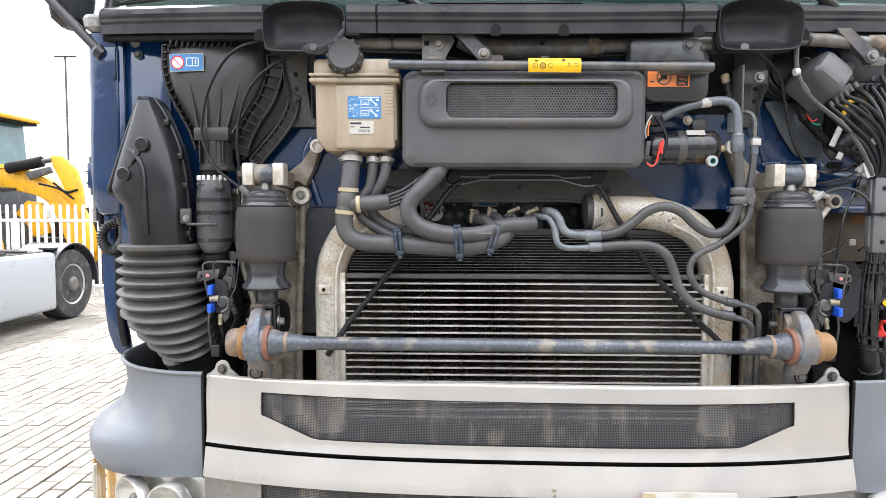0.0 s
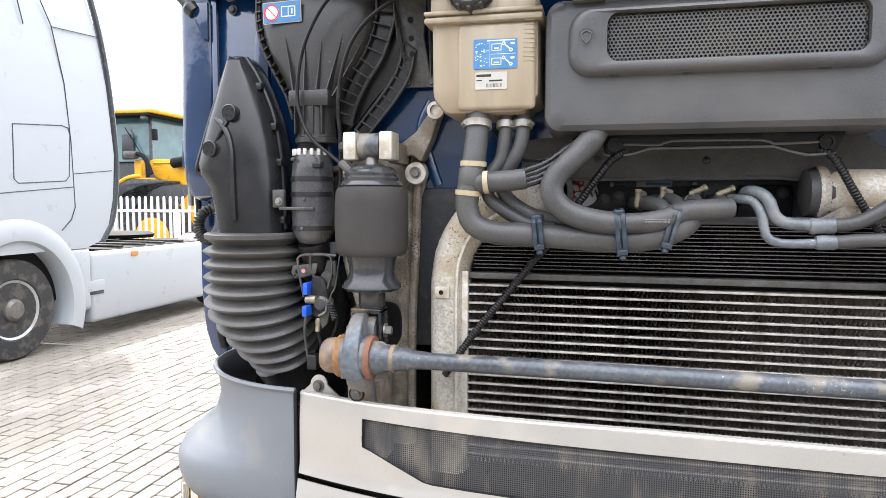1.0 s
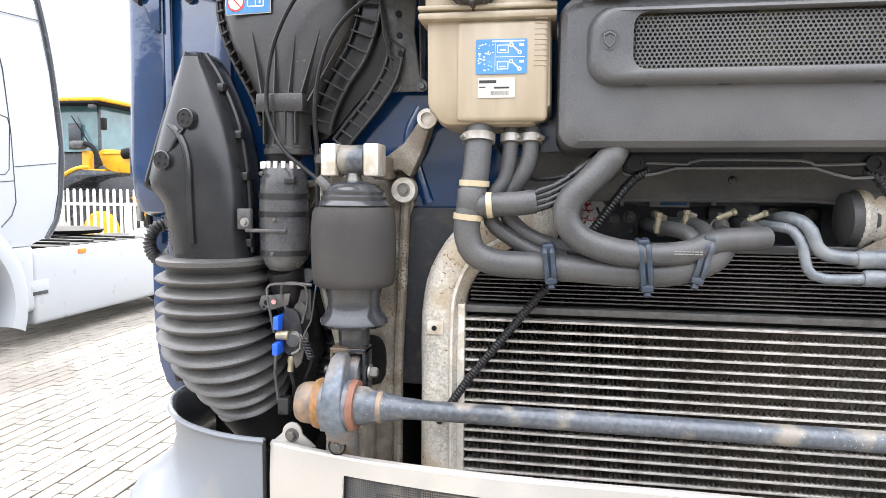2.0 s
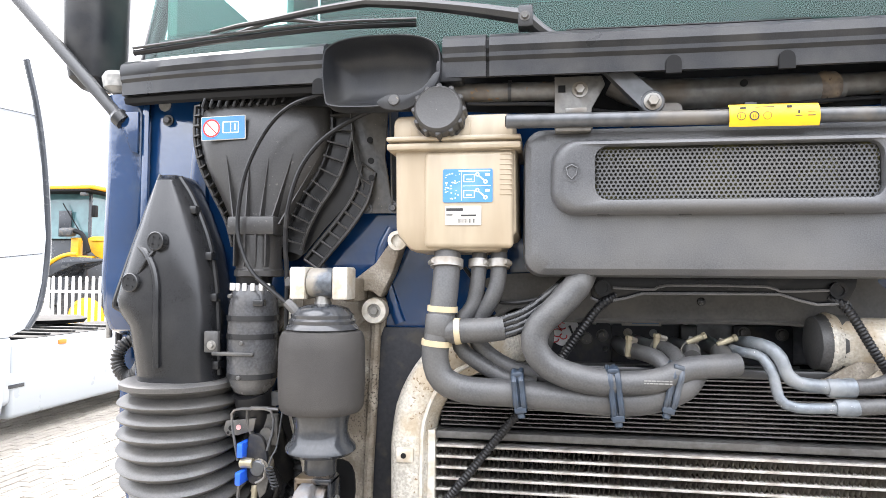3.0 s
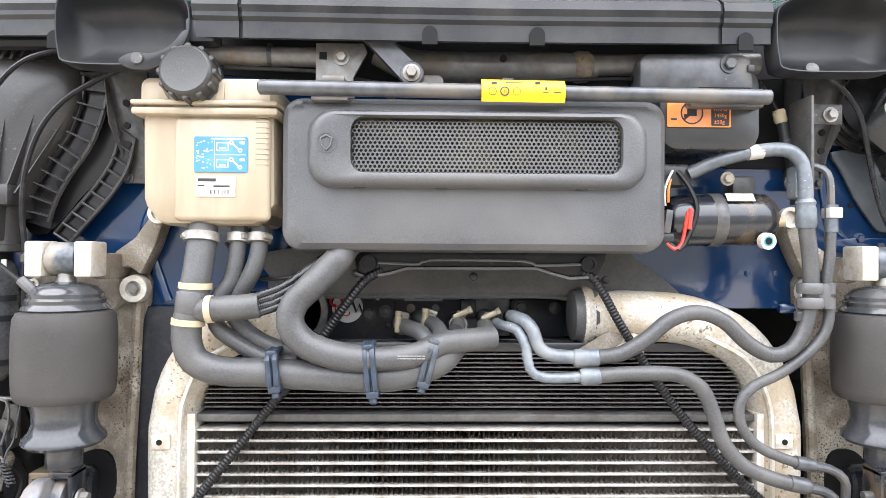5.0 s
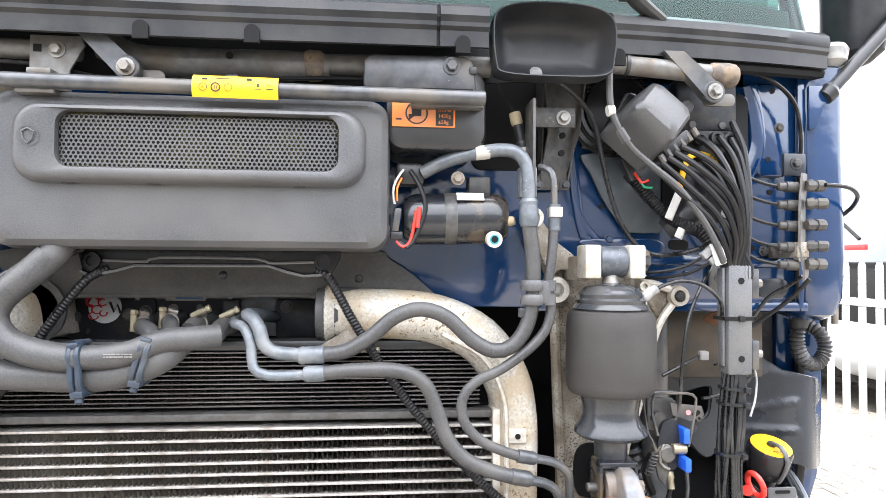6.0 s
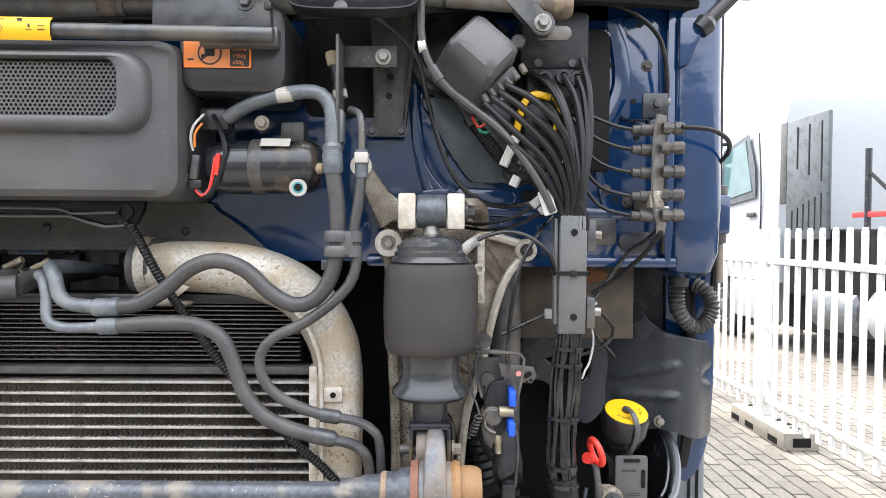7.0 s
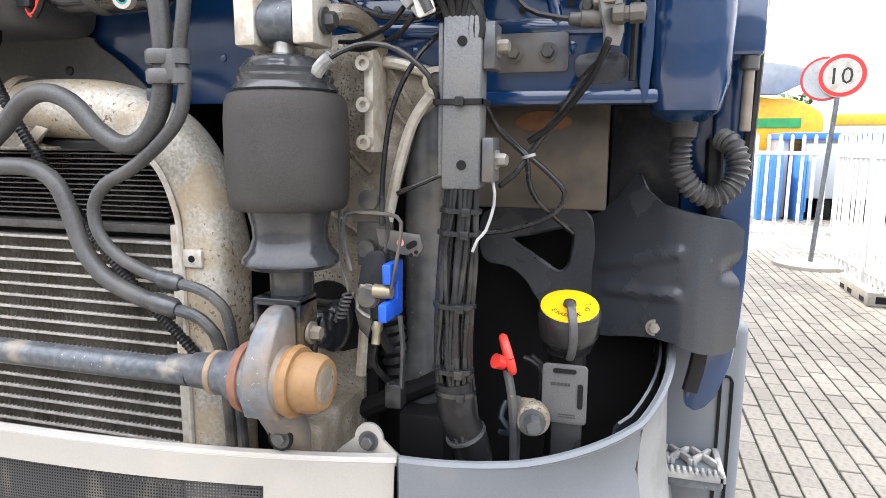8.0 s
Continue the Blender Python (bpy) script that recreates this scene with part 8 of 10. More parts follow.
starts += [((1.085, 1.775, 1.935), (1.118, 1.745, 1.905), (1.142, 1.715, 1.84), (1.152, 1.705, 1.745)), ((1.180, 1.78, 1.96), (1.186, 1.75, 1.90), (1.184, 1.73, 1.81), (1.174, 1.718, 1.742)),
           ((1.165, 1.775, 1.90), (1.170, 1.752, 1.865), (1.172, 1.728, 1.80), (1.168, 1.72, 1.742)), ((1.09, 1.77, 1.86), (1.112, 1.735, 1.835), (1.138, 1.712, 1.79), (1.148, 1.71, 1.735))]
for k, pts in enumerate(starts):
    end = (1.137 + 0.0031 * k, 1.714 + 0.008 * (k % 2), 1.684)
    o = thing("wiring_cable", end, "black wiring cable curving into the cable channel", "cable", group="channel cables")
    part("cable", tube([*pts, end, (end[0], end[1], 1.66)], 0.0056 if k < 5 else 0.0062, 8), RUBBER_BLACK, o)
part("white_flag", turned(plate(rounded(1.098, 1.685, 1.120, 1.726, 0.003), 1.700, 1.704, 0.001), about((1.109, 1.70, 1.705), 0, -18, 0)), WHITE_PLASTIC, rail, "white cable flag")
o = thing("ribbed_loom", (1.10, 1.74, 1.70), "thick black ribbed wiring loom below the connector block", "loom")
part("loom", corrugated([(0.985, 1.81, 1.86), (1.005, 1.80, 1.835), (1.03, 1.785, 1.80), (1.062, 1.765, 1.765), (1.098, 1.745, 1.745), (1.118, 1.735, 1.715), (1.128, 1.73, 1.69)], 0.0125, 0.006, 0.14, 12), RUBBER_BLACK, o)
part("plug", turned(box((0.972, 1.79, 1.845), (0.998, 1.815, 1.895), 0.004), about((0.985, 1.80, 1.87), 0, -25, 0)), PLASTIC_DARK, o)
part("wire", tube([(0.99, 1.79, 1.86), (1.0, 1.78, 1.84), (1.012, 1.775, 1.845)], 0.0025, 6), RED, o)
part("wire", tube([(0.995, 1.79, 1.855), (1.004, 1.778, 1.832), (1.018, 1.772, 1.83)], 0.0025, 6), material("green_wire", (0.02, 0.28, 0.14), 0.5, bump=0), o)
o = thing("cable_grommet", (0.945, 1.83, 1.92), "large black ringed rubber grommet on the blue wall", "grommet")
part("grommet", lathe([(0, 0.088), (0.006, 0.090), (0.008, 0.078), (0.016, 0.076), (0.018, 0.066), (0.030, 0.062), (0.034, 0.04)], (0.962, 1.836, 1.985), (0, -1, 0), 40), RUBBER_BLACK, o)
for r in (0.070, 0.084):
    part("ring", lathe([(-0.002, r - 0.002), (-0.002, r + 0.002), (0.002, r + 0.002), (0.002, r - 0.002)], (0.962, 1.825 if r > 0.08 else 1.815, 1.985), (0, -1, 0), 40), LOOM, o)
for x, z in ((1.135, 1.71), (1.148, 1.70)):
    pl = thing("cable_plug", (x, 1.70, z), "small grey plug on a thin black cable", "plug", group="cable plugs")
    part("body", turned(box((x - 0.055, 1.705, z - 0.008), (x - 0.030, 1.718, z + 0.006), 0.002), about((x - 0.04, 1.71, z), 0, -40, 0)), PALE, pl)
    part("cable", tube([(x - 0.052, 1.712, z - 0.012), (x - 0.08, 1.73, z - 0.03), (x - 0.13, 1.76, z - 0.04), (x - 0.17, 1.79, z - 0.035)], 0.0032, 6), RUBBER_BLACK, pl)
o = thing("harness_cable", (1.11, 1.70, 1.70), "dark harness cable with a white clip hanging from the cowl", "cable")
part("cable", tube([(0.902, 1.68, 2.03), (0.901, 1.68, 1.994), (0.904, 1.68, 1.955), (0.918, 1.68, 1.918), (0.945, 1.685, 1.885), (0.985, 1.69, 1.855), (1.03, 1.69, 1.82), (1.072, 1.69, 1.768), (1.10, 1.695, 1.725), (1.118, 1.70, 1.69)], 0.0062, 8), RUBBER, o)
part("white_clip", lathe([(-0.006, 0.0095), (0.006, 0.0095)], (0.903, 1.68, 1.950), (0.9, 0, 0.15), 12), WHITE_PLASTIC, o)
part("sleeve", tube([(0.918, 1.68, 1.918), (0.932, 1.682, 1.898)], 0.0085, 8, smooth=False), PLASTIC, o)
o = thing("brake_cable", (0.99, 1.75, 1.71), "thin black cable looping over the blue wall", "cable", group="funnel cables")
part("cable", tube([(0.80, 1.715, 2.02), (0.832, 1.725, 2.004), (0.865, 1.735, 1.982), (0.895, 1.745, 1.945), (0.912, 1.75, 1.88), (0.928, 1.755, 1.82), (0.950, 1.76, 1.765), (0.985, 1.77, 1.722), (1.03, 1.79, 1.704), (1.08, 1.80, 1.706), (1.125, 1.78, 1.72)], 0.0045, 8), LOOM, o)
o = thing("air_line", (1.05, 1.72, 1.45), "black air line from the spring to the lever valve", "air line")
part("line", tube([(1.128, 1.76, 1.685), (1.095, 1.735, 1.648), (1.065, 1.725, 1.588), (1.052, 1.722, 1.51), (1.048, 1.725, 1.44)], 0.0034, 8), LOOM, o)
o = thing("air_line", (1.0, 1.70, 1.64), "black air line with grey elbow at the spring top", "air line")
part("line", tube([(0.985, 1.70, 1.637), (1.005, 1.70, 1.648), (1.04, 1.70, 1.657), (1.08, 1.70, 1.649), (1.115, 1.705, 1.620), (1.125, 1.72, 1.59)], 0.0034, 8), LOOM, o)
part("elbow", tube([(0.972, 1.705, 1.625), (0.982, 1.702, 1.635), (0.995, 1.70, 1.643)], 0.0085, 10), PALE, o)
for pts, r in (([(1.318, 1.775, 1.665), (1.305, 1.80, 1.645), (1.280, 1.825, 1.622), (1.245, 1.832, 1.570), (1.216, 1.83, 1.528), (1.20, 1.83, 1.505), (1.175, 1.84, 1.485)], 0.0038),
               ([(1.165, 1.76, 1.600), (1.172, 1.80, 1.572), (1.195, 1.825, 1.545), (1.216, 1.83, 1.526), (1.240, 1.84, 1.505), (1.262, 1.85, 1.478), (1.252, 1.85, 1.452), (1.225, 1.85, 1.436), (1.18, 1.85, 1.422), (1.15, 1.84, 1.42)], 0.0036),
               ([(1.170, 1.76, 1.590), (1.180, 1.80, 1.560), (1.200, 1.825, 1.538), (1.214, 1.828, 1.522), (1.216, 1.83, 1.495), (1.226, 1.84, 1.468), (1.250, 1.86, 1.442), (1.272, 1.88, 1.42)], 0.0036)):
    o = thing("loose_cable", pts[-1], "thin black loose cable tied below the blue wall", "cable", group="loose cables")
    part("cable", tube(pts, r, 8), LOOM, o)
part("cable_tie", lathe([(-0.002, 0.0085), (-0.002, 0.0098), (0.002, 0.0098), (0.002, 0.0085)], (1.2155, 1.829, 1.526), (-0.3, 0, 1), 14), PALE, o)
o = thing("tie_rod", (1.10, 1.80, 1.50), "thin black rod with a pale clip behind the cable channel", "rod")
part("rod", rod((1.045, 1.79, 1.475), (1.135, 1.80, 1.515), 0.0035, 8), LOOM, o)
part("clip", box((1.122, 1.79, 1.503), (1.138, 1.805, 1.520), 0.002), PALE, o)
# air line manifold
man = thing("air_manifold", (1.31, 1.76, 1.65), "weathered plate with black air couplings on the blue wall", "manifold")
mrows = []
for z, dx, w in ((1.862, 0.004, 0.010), (1.850, 0.003, 0.013), (1.80, -0.001, 0.013), (1.72, -0.002, 0.013), (1.69, 0.003, 0.012), (1.672, 0.006, 0.010), (1.655, 0.004, 0.008)):
    mrows.append([(1.312 + dx + u * w, 1.768 + u * w * 0.9, z) for u in (-1.0, -0.4, 0.4, 1.0)])
part("plate", sheet(mrows, 0.004), DULL_ZINC, man)
COUPLING = material("weathered_coupling_plastic", (0.055, 0.052, 0.048), 0.45, vary=0.3, grain=150, bump=0.1, dirt=0.5, dirt_color=(0.11, 0.10, 0.085), dirt_scale=30)
for k, (z, out) in enumerate(((1.838, 0), (1.803, 1), (1.763, 0), (1.722, 1), (1.688, 0))):
    a = Vector((0.92, -0.38 if out else -0.05, 0)).normalized()
    at0 = Vector((1.318, 1.762, z))
    part("coupling", lathe([(0, 0.010), (0.006, 0.012), (0.012, 0.012), (0.013, 0.009), (0.018, 0.009), (0.019, 0.0115), (0.034, 0.011), (0.036, 0.0085)], at0, a, 8), COUPLING, man, "black octagonal air coupling")
    part("socket", lathe([(0.034, 0.0075), (0.0372, 0.0075), (0.0372, 0.005)], at0, a, 12), PLASTIC_DARK, man)
    part("tail_piece", lathe([(0, 0.0105), (0.022, 0.0105), (0.023, 0.0085), (0.036, 0.008), (0.038, 0.005)], (1.305, 1.772, z - 0.002), (-1, 0.06, 0.03), 12), COUPLING, man, "grey-brown plastic tail piece")
    part("air_line", tube([(1.272, 1.774, z - 0.001), (1.245, 1.776, z + 0.004), (1.215, 1.782, z + 0.016), (1.185, 1.785, z + 0.030 + 0.006 * k), (1.165, 1.785, z + 0.045 + 0.010 * k)], 0.0036, 6), RUBBER_BLACK, man)
part("bracket", box((1.292, 1.79, 1.86), (1.338, 1.80, 1.905), 0.003), GREY_PANEL, man)
part("bracket_bolt", bolt((1.316, 1.79, 1.885), 0.008, 0.007), STEEL_GREY, man)
part("spacer", box((1.295, 1.756, 1.70), (1.32, 1.85, 1.73), 0.003), CASTING, man)
part("outer_line", tube([(1.345, 1.745, 1.838), (1.40, 1.755, 1.835), (1.445, 1.79, 1.822), (1.462, 1.83, 1.803), (1.45, 1.85, 1.785)], 0.0042, 8), RUBBER_BLACK, man)
part("tail_line", tube([(1.315, 1.75, 1.66), (1.295, 1.78, 1.62), (1.25, 1.82, 1.57), (1.215, 1.83, 1.545)], 0.0042, 8), RUBBER_BLACK, man)
o = thing("body_cable", (1.35, 1.82, 1.6), "black cable run along the blue pillar", "cable")
part("cable", tube([(1.10, 1.80, 2.05), (1.16, 1.80, 2.06), (1.224, 1.80, 2.064), (1.28, 1.80, 2.045), (1.325, 1.805, 2.005), (1.341, 1.81, 1.94), (1.343, 1.82, 1.86), (1.343, 1.825, 1.75), (1.342, 1.825, 1.62)], 0.0045, 8), RUBBER_BLACK, o)
for z in (1.895, 1.70):
    part("clip", box((1.336, 1.812, z - 0.006), (1.350, 1.83, z + 0.006), 0.002), ZINC if z > 1.8 else WHITE_PLASTIC, o)
# bolts and plates on the blue wall
for x, z in ((1.235, 1.885), (1.24, 2.02), (0.96, 1.735), (1.155, 2.035), (1.215, 1.98)):
    part("wall_bolt", bolt((x, 1.848, z), 0.008, 0.007), BLUE, firewall)
for x, z in ((1.314, 1.965), (1.242, 1.737), (1.283, 1.715), (0.999, 1.722)):
    part("wall_bolt", bolt((x, 1.8405 if z > 1.87 else 1.846, z), 0.007, 0.006), STEEL, firewall)
for pts in (((1.225, 1.86), (1.228, 1.78), (1.245, 1.70), (1.262, 1.655)), ((0.885, 1.88), (0.895, 1.80), (0.93, 1.74), (0.99, 1.70), (1.08, 1.69))):
    part("pressed_rib", tube([(x, 1.849, z) for x, z in pts], 0.008, 8, squash=0.7), BLUE, firewall)
for x in (0.745, 0.80, 0.86, 1.05, 1.12, 1.20, 1.265):
    part("weld_spot", lathe([(0, 0.006), (0.001, 0.0055), (0.0015, 0.003)], (x, 1.849, 1.668), (0, -1, 0), 12), BLUE, firewall)
part("plug", lathe([(0, 0.015), (0.003, 0.013)], (1.325, 1.849, 2.03), (0, -1, 0), 18), WHITE_PLASTIC, firewall)
part("grommet", lathe([(0, 0.014), (0.003, 0.013)], (1.305, 1.849, 1.99), (0, -1, 0), 18), BRASS, firewall)
part("grommet", lathe([(0, 0.013), (0.003, 0.012)], (1.292, 1.849, 1.945), (0, -1, 0), 18), STEEL, firewall)
part("blank_plate", plate(smooth_outline([(1.275, 1.655), (1.27, 1.635), (1.285, 1.62), (1.325, 1.622), (1.338, 1.64), (1.325, 1.658)], 3), 1.846, 1.850, 0.001), GREY_PANEL, firewall, "grey oval blanking plate")
part("mount_plate", plate(rounded(1.165, 1.635, 1.262, 1.685, 0.006), 1.842, 1.847, 0.001), STEEL_GREY, firewall)
for x in (1.19, 1.235):
    part("plate_bolt", bolt((x, 1.842, 1.66), 0.0085, 0.007), STEEL_GREY, firewall)
part("slot", plate(rounded(1.085, 1.715, 1.125, 1.735, 0.009), 1.8475, 1.850, 0.0), DARK, firewall)
part("grommet", lathe([(0, 0.014), (0.003, 0.013)], (-0.874, 1.849, 2.068), (0, -1, 0), 20), PALE, firewall)
part("wall_bolt", bolt((-0.865, 1.848, 2.034), 0.008, 0.007), STEEL, firewall)

# pressed pockets and small holes of the blue wall
part("pressed_pocket", plate(rounded(1.262, 1.865, 1.338, 2.055, 0.02, 5), 1.840, 1.852, 0.005, 3), BLUE, firewall)
part("pressed_pocket", plate(smooth_outline([(0.905, 1.735), (1.06, 1.735), (1.06, 1.705), (0.935, 1.705)], 4), 1.843, 1.852, 0.004, 3), BLUE, firewall)
for x, z in ((1.145, 1.70), (1.20, 1.715), (1.262, 1.72), (0.945, 1.80), (0.92, 1.69), (1.30, 1.835), (1.352, 1.80), (1.283, 1.706), (1.046, 1.718), (1.248, 1.968), (1.29, 1.90), (1.30, 2.04), (1.242, 1.775)):
    part("hole", lathe([(0, 0.0055), (0.0008, 0.0055)], (x, 1.8395 if 1.262 < x < 1.338 and z > 1.86 else 1.8485, z), (0, -1, 0), 12), DARK, firewall)
o = thing("sensor_plug", (0.76, 1.745, 1.88), "grey and white sensor plug on a black cable", "plug")
part("wires", tube([(0.715, 1.75, 2.01), (0.735, 1.748, 1.98), (0.748, 1.746, 1.955)], 0.0035, 6), RUBBER_BLACK, o)
part("collar", lathe([(0, 0.009), (0.004, 0.011), (0.02, 0.011), (0.024, 0.009)], (0.748, 1.746, 1.958), (0.25, 0, -1), 14), CREAM, o)
part("body", lathe([(0, 0.009), (0.03, 0.009), (0.034, 0.012), (0.045, 0.012)], (0.754, 1.745, 1.935), (0.22, 0, -1), 14), PLASTIC_DARK, o)
part("pale_band", lathe([(0, 0.0125), (0.012, 0.0125)], (0.763, 1.744, 1.893), (0.2, 0, -1), 14), LABEL_WHITE, o)

# ---- lever valves with blue clips, one each side ----
def lever_valve(side):
    def X(x):
        return x if side > 0 else mx(x) - 0.016
    v = thing("levelling_valve", (X(1.05), 1.73, 1.28), "small levelling valve with bright blue clip and steel linkage", "valve", group="levelling valves")
    bm = bmesh.new()
    w = 0.40
    box((X(1.057) - 0.015 * w, 1.715, 1.365), (X(1.057) + 0.015 * w, 1.765, 1.392), 0.003, bm=bm)
    box((X(1.057) - 0.012 * w, 1.745, 1.318), (X(1.057) + 0.012 * w, 1.766, 1.392), 0.003, bm=bm)
    box((X(1.055) - 0.015 * w, 1.705, 1.318), (X(1.055) + 0.015 * w, 1.758, 1.342), 0.003, bm=bm)
    part("blue_clip", bm, BLUE_CLIP, v, "bright blue plastic clip")
    part("brass_pin", rod((X(1.035), 1.728, 1.354), (X(1.06), 1.728, 1.354), 0.0095, 14, 0.001), BRASS, v)
    part("body", lathe([(0, 0.018), (0.02, 0.02), (0.028, 0.016)], (X(1.025), 1.76, 1.345), (0, -1, 0), 18), CASTING, v)
    part("lever", plate([(X(x), z) for x, z in ((1.012, 1.35), (1.026, 1.345), (1.03, 1.31), (1.024, 1.288), (1.012, 1.30), (1.006, 1.325))], 1.732, 1.738, 0.001), STEEL, v)
    part("spring_wire", tube([(X(1.035), 1.735, 1.345), (X(1.018), 1.728, 1.36), (X(1.012), 1.728, 1.33), (X(1.03), 1.728, 1.318)], 0.003, 6), ZINC, v)
    bm = plate([(X(x), z) for x, z in ((1.035, 1.435), (1.095, 1.428), (1.10, 1.412), (1.092, 1.40), (1.070, 1.402), (1.04, 1.412))], 1.736, 1.740, 0.001)
    part("plate", bm, STEEL_GREY, v)
    part("pink_dot", rod((X(1.069), 1.7345, 1.417), (X(1.069), 1.737, 1.417), 0.0048, 12), material("pink_paint", (0.75, 0.30, 0.30), 0.5, bump=0), v)
    part("slot", turned(plate(rounded(1.076, 1.411, 1.092, 1.419, 0.0038), 1.7345, 1.737, 0.0), about((1.084, 1.735, 1.415), 0, -30, 0)) if side > 0 else rod((X(1.084), 1.7345, 1.415), (X(1.084), 1.737, 1.415), 0.005, 12), DARK, v)
    for x, z in ((1.083, 1.402), (1.090, 1.406)):
        part("hole", rod((X(x), 1.7345, z), (X(x), 1.737, z), 0.0025, 10), DARK, v)
    part("bracket", tube([(X(0.992), 1.74, 1.452), (X(1.03), 1.735, 1.455), (X(1.05), 1.735, 1.45), (X(1.05), 1.74, 1.42), (X(1.04), 1.745, 1.39)], 0.006, 8, squash=0.6), STEEL, v)
    part("bracket_plate", box((min(X(1.0), X(1.05)), 1.755, 1.38), (max(X(1.0), X(1.05)), 1.765, 1.44), 0.003), STEEL, v)
    part("boss", lathe([(0, 0.012), (0.012, 0.012), (0.012, 0.006)], (X(1.018), 1.755, 1.405), (0, -1, 0), 14), STEEL, v)
    part("boss", lathe([(0, 0.014), (0.014, 0.014), (0.014, 0.007)], (X(1.012), 1.78, 1.467), (0, -1, 0), 16), STEEL_GREY, v)
    part("link_rod", tube([(X(1.066), 1.74, 1.32), (X(1.070), 1.74, 1.28), (X(1.066), 1.745, 1.22)], 0.0035, 6), STEEL_GREY, v)
    part("link_joint", box((X(1.055) - 0.012, 1.74, 1.19), (X(1.055) + 0.012, 1.765, 1.225), 0.004), PLASTIC_DARK, v)
    helix = [(X(1.002) - side * 0.0003 * k + 0.0065 * math.cos(k * 0.9), 1.722 + 0.0065 * math.sin(k * 0.9), 1.350 - 0.0008 * k) for k in range(48)]
    part("coil_spring", tube(helix, 0.0017, 6, smooth=False), STEEL_GREY, v)
    part("spring_hook", tube([(X(1.002), 1.722, 1.352), (X(0.996), 1.724, 1.372), (X(0.990), 1.728, 1.385), (X(0.984), 1.735, 1.44), (X(0.984), 1.74, 1.455)], 0.0018, 6), STEEL_GREY, v)
    part("cam_plate", plate(smooth_outline([(X(x), z) for x, z in ((1.045, 1.405), (1.022, 1.400), (1.012, 1.37), (1.010, 1.335), (1.024, 1.315), (1.046, 1.318), (1.052, 1.35), (1.050, 1.385))], 4), 1.7335, 1.7445, 0.002), CARRIER, v)
    part("wound_spring", lathe([(0, 0.0135), (0.0008, 0.015), (0.003, 0.0135), (0.004, 0.015), (0.0065, 0.0135), (0.0075, 0.015), (0.010, 0.0125), (0.010, 0.004)], (X(1.026), 1.7335, 1.345), (0, -1, 0), 22), STEEL_GREY, v)
    part("wire_loop", tube([(X(1.062), 1.72, 1.36), (X(1.075), 1.72, 1.43), (X(1.07), 1.72, 1.452), (X(1.03), 1.722, 1.455), (X(1.0), 1.724, 1.452), (X(0.996), 1.724, 1.42), (X(1.006), 1.722, 1.38)], 0.0026, 6), STEEL_GREY, v)
    part("mount_block", box((X(1.028) - 0.016, 1.745, 1.36), (X(1.028) + 0.016, 1.785, 1.40), 0.004), STEEL, v)
    part("air_fitting", lathe([(0, 0.007), (0.01, 0.008), (0.014, 0.006), (0.03, 0.006)], (X(1.035), 1.74, 1.31), (0, -0.3, -1), 12), BRASS, v)
    part("air_hose", tube([(X(1.035), 1.733, 1.285), (X(1.03), 1.74, 1.25), (X(1.045), 1.77, 1.21)], 0.0045, 8), RUBBER_BLACK, v)
    part("pipe", tube([(X(1.02), 1.77, 1.34), (X(1.01), 1.79, 1.30), (X(1.03), 1.80, 1.25)], 0.007, 8), RUBBER_BLACK, v)
    return v


lever_valve(1)
lever_valve(-1)

# dark shock and frame parts beyond the loom, most coloured near-black for shade
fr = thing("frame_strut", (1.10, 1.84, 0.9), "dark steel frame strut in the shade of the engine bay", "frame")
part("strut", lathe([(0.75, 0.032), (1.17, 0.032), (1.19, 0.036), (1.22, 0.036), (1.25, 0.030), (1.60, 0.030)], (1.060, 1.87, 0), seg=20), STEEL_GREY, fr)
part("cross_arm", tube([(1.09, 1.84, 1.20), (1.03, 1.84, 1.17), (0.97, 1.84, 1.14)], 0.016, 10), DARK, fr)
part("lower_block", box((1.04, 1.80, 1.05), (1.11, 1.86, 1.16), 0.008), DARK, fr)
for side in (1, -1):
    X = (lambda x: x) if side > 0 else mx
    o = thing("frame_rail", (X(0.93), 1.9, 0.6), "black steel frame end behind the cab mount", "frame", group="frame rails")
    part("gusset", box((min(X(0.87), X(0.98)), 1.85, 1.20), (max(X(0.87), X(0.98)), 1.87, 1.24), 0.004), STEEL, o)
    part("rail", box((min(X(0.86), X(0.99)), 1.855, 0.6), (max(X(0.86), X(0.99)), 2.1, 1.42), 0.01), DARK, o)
    o = thing("bracket_conduit", (X(0.99), 1.83, 1.2), "black ribbed rubber boot behind the spring", "boot")
    part("boot", corrugated([(X(1.0), 1.86, 1.33), (X(1.01), 1.86, 1.27), (X(1.03), 1.87, 1.18)], 0.03, 0.016, 0.2, 16), RUBBER_BLACK, o)

